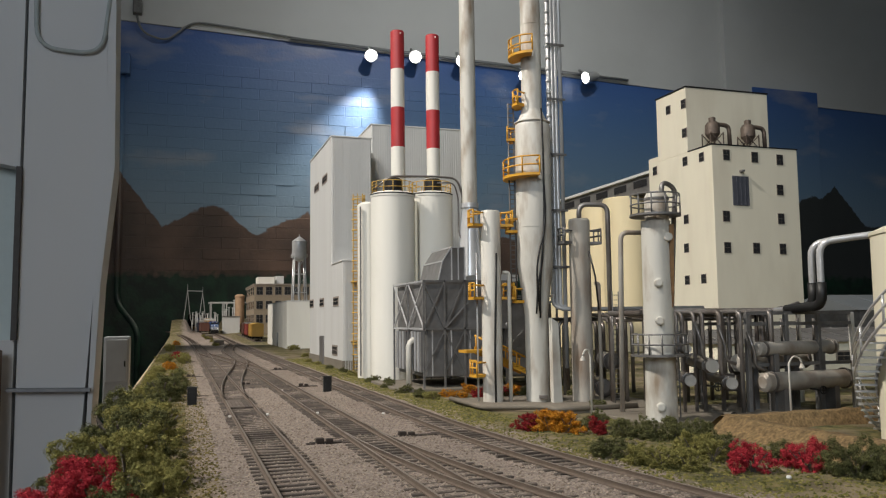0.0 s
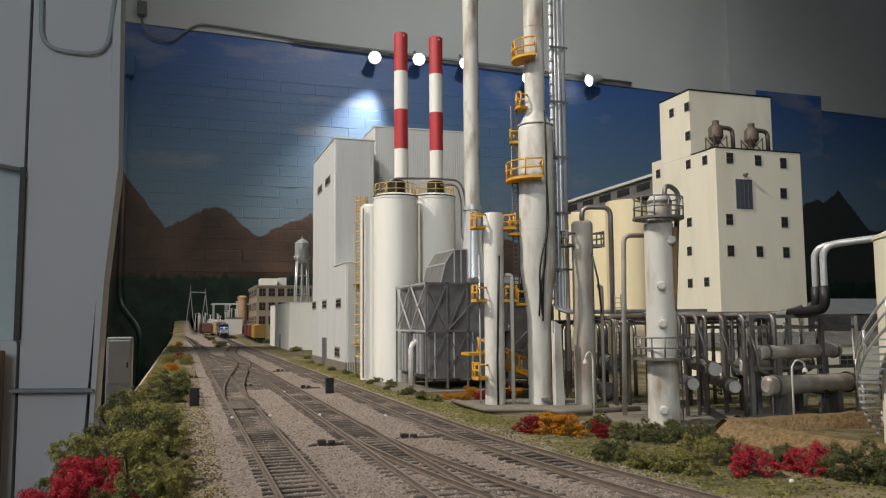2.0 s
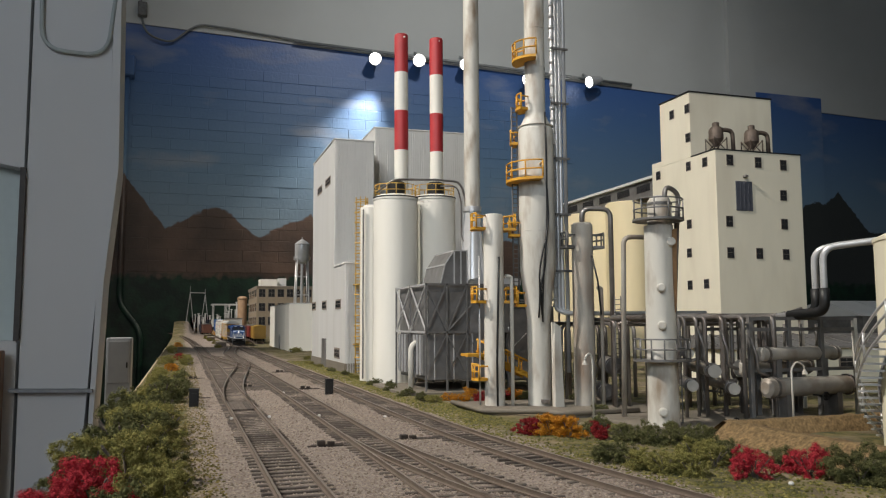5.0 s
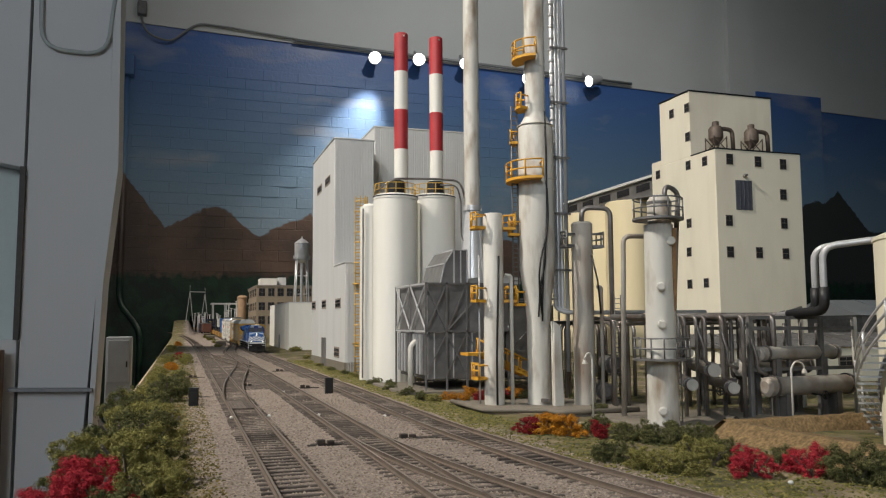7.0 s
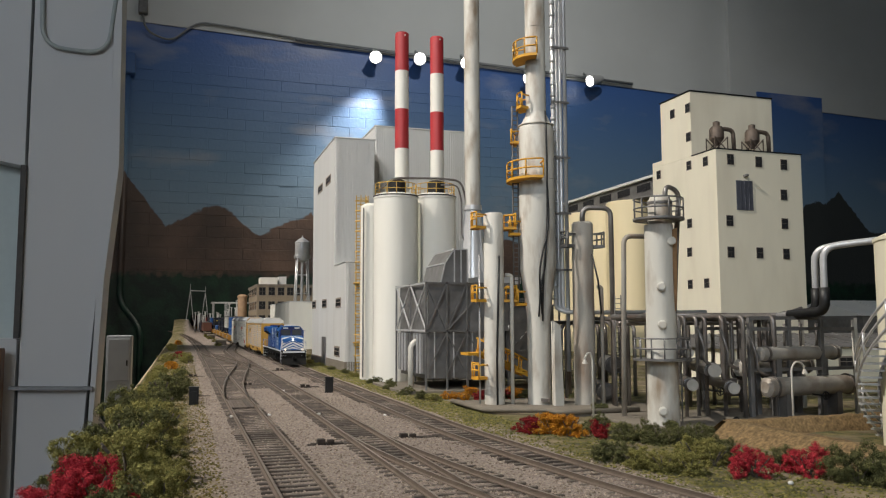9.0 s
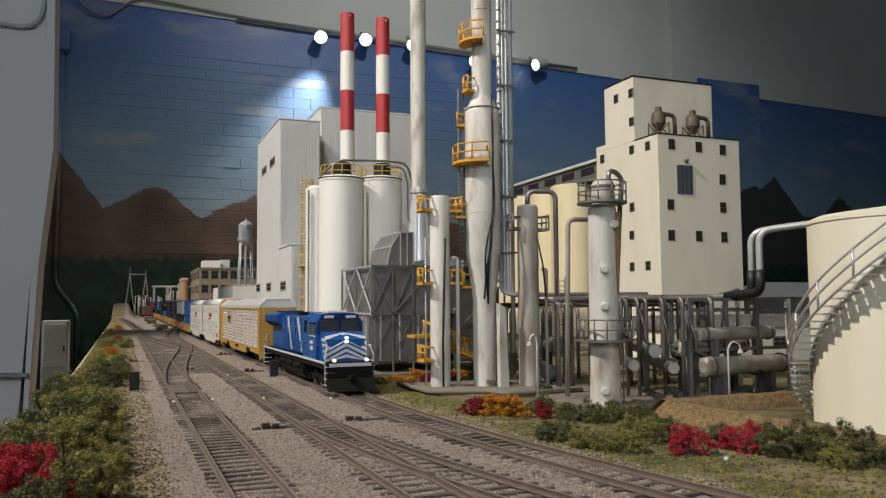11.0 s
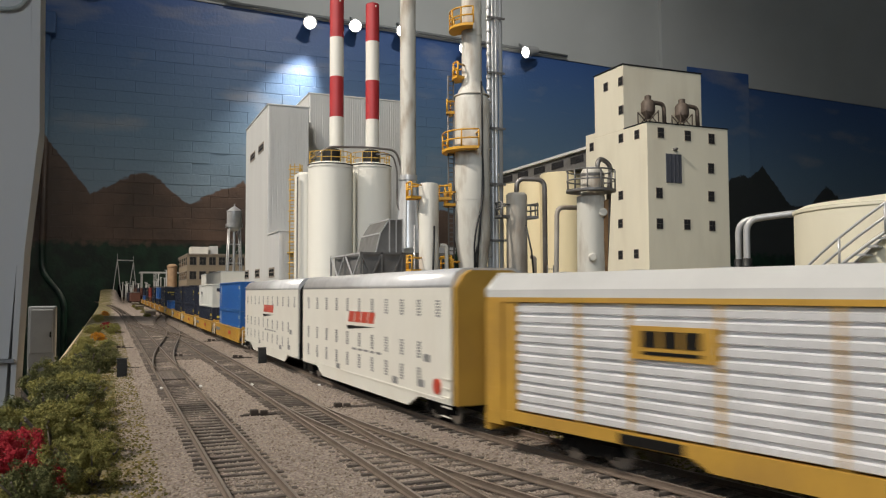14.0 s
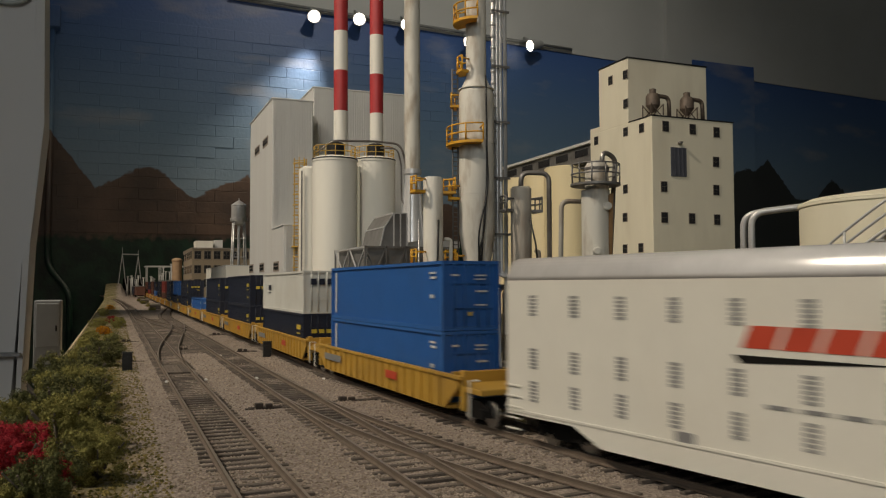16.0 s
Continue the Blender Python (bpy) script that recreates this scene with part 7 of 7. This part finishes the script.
WORDS = {"dark": "dark green", "olive": "olive green", "red": "bright crimson", "orange": "orange autumn", "maroon": "maroon"}
twig_mesh = bpy.data.meshes.new("twig")
_b = mesh()
for _k in range(7):
    _a = _k * 0.9
    add_tube(_b, [(0, 0, -0.05), (0.1 * math.cos(_a), 0.1 * math.sin(_a), 0.2), (0.28 * math.cos(_a), 0.28 * math.sin(_a), 0.42)], 0.012, 4)
_b.to_mesh(twig_mesh)
_b.free()
twig_mesh.materials.append(M["tie"])


def bush(x, y, key, size, flat=0.8, variant=None):
    v = variant if variant is not None else int(abs(x * 9973 + y * 7919)) % 4
    e = thing("bush", x, y, ground_z(x, y) - 0.0005, WORDS[key] + " foam foliage bush on the turf", "bush", WORDS[key] + " bushes")
    for nm, me in (("foliage", bush_mesh(key, v)), ("twig", twig_mesh)):
        o = new(nm, me)
        o.parent = e
        o.matrix_basis = pose(0, 0, 0, 0, 0, (x * 5171 + y * 3307) % 1 * 360) @ Matrix.Diagonal((size, size, size * flat, 1))
    return e


# along the aisle edge
for x, y, k, s in ((-0.012, 0.63, "dark", 0.034), (-0.022, 0.56, "olive", 0.03), (-0.012, 0.53, "dark", 0.026), (-0.026, 0.49, "dark", 0.034), (-0.012, 0.45, "olive", 0.03), (-0.028, 0.42, "olive", 0.033),
                   (-0.01, 0.415, "olive", 0.031), (-0.023, 0.38, "dark", 0.036), (-0.033, 0.35, "olive", 0.028), (-0.012, 0.35, "dark", 0.024), (-0.006, 0.305, "olive", 0.018), (-0.026, 0.282, "red", 0.032), (-0.037, 0.262, "red", 0.026),
                   (-0.017, 0.265, "red", 0.02), (-0.02, 0.24, "dark", 0.022), (-0.004, 0.262, "olive", 0.024), (-0.033, 0.235, "olive", 0.02), (-0.018, 0.32, "olive", 0.032), (-0.034, 0.312, "dark", 0.026), (-0.014, 0.7, "olive", 0.024), (-0.02, 0.8, "olive", 0.022), (-0.004, 0.86, "olive", 0.018),
                   (-0.024, 0.93, "olive", 0.02), (-0.012, 1.05, "orange", 0.016), (0.008, 1.2, "olive", 0.024), (-0.02, 1.25, "olive", 0.022), (-0.006, 1.4, "maroon", 0.018), (-0.018, 1.7, "olive", 0.024), (-0.01, 2.1, "orange", 0.02)):
    bush(x, y, k, s * (0.9 if k == "red" else 1.12), 0.95)
# between the main line and the refinery
for x, y, k, s in ((0.171, 0.386, "maroon", 0.016), (0.181, 0.381, "orange", 0.02), (0.187, 0.372, "orange", 0.021), (0.2, 0.362, "maroon", 0.015), (0.207, 0.378, "dark", 0.017), (0.205, 0.347, "dark", 0.018), (0.213, 0.336, "dark", 0.018),
                   (0.222, 0.33, "dark", 0.017), (0.232, 0.33, "dark", 0.016), (0.168, 0.303, "dark", 0.015), (0.176, 0.296, "dark", 0.016), (0.171, 0.283, "olive", 0.015), (0.177, 0.272, "olive", 0.016), (0.184, 0.265, "olive", 0.015),
                   (0.205, 0.292, "olive", 0.02), (0.215, 0.283, "dark", 0.018), (0.203, 0.276, "olive", 0.017), (0.203, 0.252, "red", 0.023), (0.2235, 0.248, "red", 0.0245), (0.227, 0.265, "dark", 0.016),
                   (0.229, 0.23, "dark", 0.023), (0.239, 0.224, "dark", 0.024), (0.249, 0.215, "dark", 0.023), (0.234, 0.212, "olive", 0.017), (0.252, 0.2, "olive", 0.018), (0.24, 0.36, "dark", 0.014), (0.25, 0.35, "dark", 0.013)):
    bush(x, y, k, s * (0.84 if k == "red" else 1.0), 0.95)
# round the plant and the columns
for x, y, k, s in ((0.172, 0.74, "dark", 0.016), (0.178, 0.7, "dark", 0.016), (0.169, 0.67, "dark", 0.013), (0.17, 0.62, "dark", 0.014), (0.171, 0.58, "dark", 0.015), (0.176, 0.56, "olive", 0.013), (0.19, 0.575, "orange", 0.014), (0.2, 0.567, "orange", 0.013),
                   (0.172, 0.83, "olive", 0.014), (0.176, 0.9, "dark", 0.013), (0.172, 0.97, "dark", 0.012), (0.173, 1.06, "olive", 0.012), (0.172, 1.14, "olive", 0.012), (0.228, 0.56, "maroon", 0.018), (0.24, 0.57, "orange", 0.018), (0.252, 0.53, "dark", 0.02),
                   (0.262, 0.55, "dark", 0.018), (0.21, 0.56, "maroon", 0.018), (0.243, 0.545, "dark", 0.02), (0.222, 0.55, "dark", 0.016), (0.25, 0.455, "dark", 0.014), (0.274, 0.52, "dark", 0.018), (0.218, 0.6, "orange", 0.016), (0.205, 1.6, "olive", 0.02), (0.222, 1.66, "olive", 0.022), (0.19, 1.3, "olive", 0.014), (0.08, 2.0, "olive", 0.02), (0.085, 2.3, "olive", 0.022), (0.08, 2.6, "olive", 0.022), (0.078, 2.95, "olive", 0.024), (0.1, 3.3, "dark", 0.026)):
    bush(x, y, k, s)


def scatter(name, label, category, n, zone, size, colours, seed, flat=0.7):
    """Loose grains strewn over the ground, each an uneven six-cornered lump."""
    rng = np.random.RandomState(seed)
    base = np.array([(1, 0, 0), (-1, 0, 0), (0, 1, 0), (0, -1, 0), (0, 0, 1), (0, 0, -1)], float)
    tri = [(0, 2, 4), (2, 1, 4), (1, 3, 4), (3, 0, 4), (2, 0, 5), (1, 2, 5), (3, 1, 5), (0, 3, 5)]
    verts, faces = [], []
    for _ in range(n):
        p = zone(rng)
        if p is None:
            continue
        s = rng.uniform(*size)
        a = rng.uniform(0, 6.28)
        c, q = math.cos(a), math.sin(a)
        k = len(verts)
        z = ground_z(p[0], p[1]) + s * 0.15
        for v in base:
            w = v * s * rng.uniform(0.65, 1.2)
            verts.append((p[0] + w[0] * c - w[1] * q, p[1] + w[0] * q + w[1] * c, z + w[2] * flat))
        faces += [tuple(k + i for i in f) for f in tri]
    me = bpy.data.meshes.new(name)
    me.from_pydata(verts, [], faces)
    me.materials.append(colours)
    return tagged(new(name, me), label, category, kind="stuff")


def ballast_zone(r):
    y = 0.2 + 1.3 * r.uniform() ** 1.8
    return (r.uniform(0.004, main_x(y) + 0.024), y)


def left_zone(r):
    y = 0.2 + 1.4 * r.uniform() ** 1.6
    return (r.uniform(EDGE_X + 0.002, 0.016), y)


def right_zone(r):
    y = 0.15 + 1.1 * r.uniform() ** 1.5
    lo = main_x(y) + 0.018
    return (lo + r.uniform(0, 1) ** 1.3 * max(0.012, (0.265 if y < 0.42 else 0.185) - lo), y)


scatter("ballast_stones", "loose tan and grey ballast stones", "gravel", 42000, ballast_zone, (0.0003, 0.0007), leaf_material("ballast_stone", (0.15, 0.118, 0.092), (0.44, 0.365, 0.3)), 4)
scatter("turf_crumbs", "olive and brown turf crumbs along the layout edge", "turf", 16000, left_zone, (0.0003, 0.0009), leaf_material("turf_left", (0.05, 0.05, 0.012), (0.22, 0.17, 0.06)), 5)
scatter("turf_crumbs", "olive turf crumbs beside the main line", "turf", 16000, right_zone, (0.0003, 0.001), leaf_material("turf_right", (0.065, 0.068, 0.018), (0.24, 0.21, 0.07)), 6)

# ---- bricks of the mural wall ----
brick_mesh = bpy.data.meshes.new("brick")
_b = box(-0.1016, 0.1016, -0.003, 0.003, -0.0311, 0.0311, 0.0016)
_b.to_mesh(brick_mesh)
_b.free()
brick_mesh.materials.append(M["mural"])
count = 0
brick_rng = random.Random(21)
for j in range(22):
    for i in range(14):
        x = -0.3 + i * 0.206 + (0.103 if j % 2 else 0)
        z = 0.38 + j * 0.0635
        if z < MURAL_TOP - 0.035 and x < 2.45 and count < 300:
            o = new("brick", brick_mesh)
            o.parent, o.matrix_basis = wall_north, pose(x, WALL_Y + brick_rng.uniform(0, 0.0015), z, brick_rng.uniform(-0.7, 0.7), 0, brick_rng.uniform(-0.5, 0.5))
            count += 1


def motions():
    """The train rolls along the main line at an even speed."""
    for ob, back, half, lift in TRAIN:
        walk(ob, train_rows(back, half, lift))


motions()
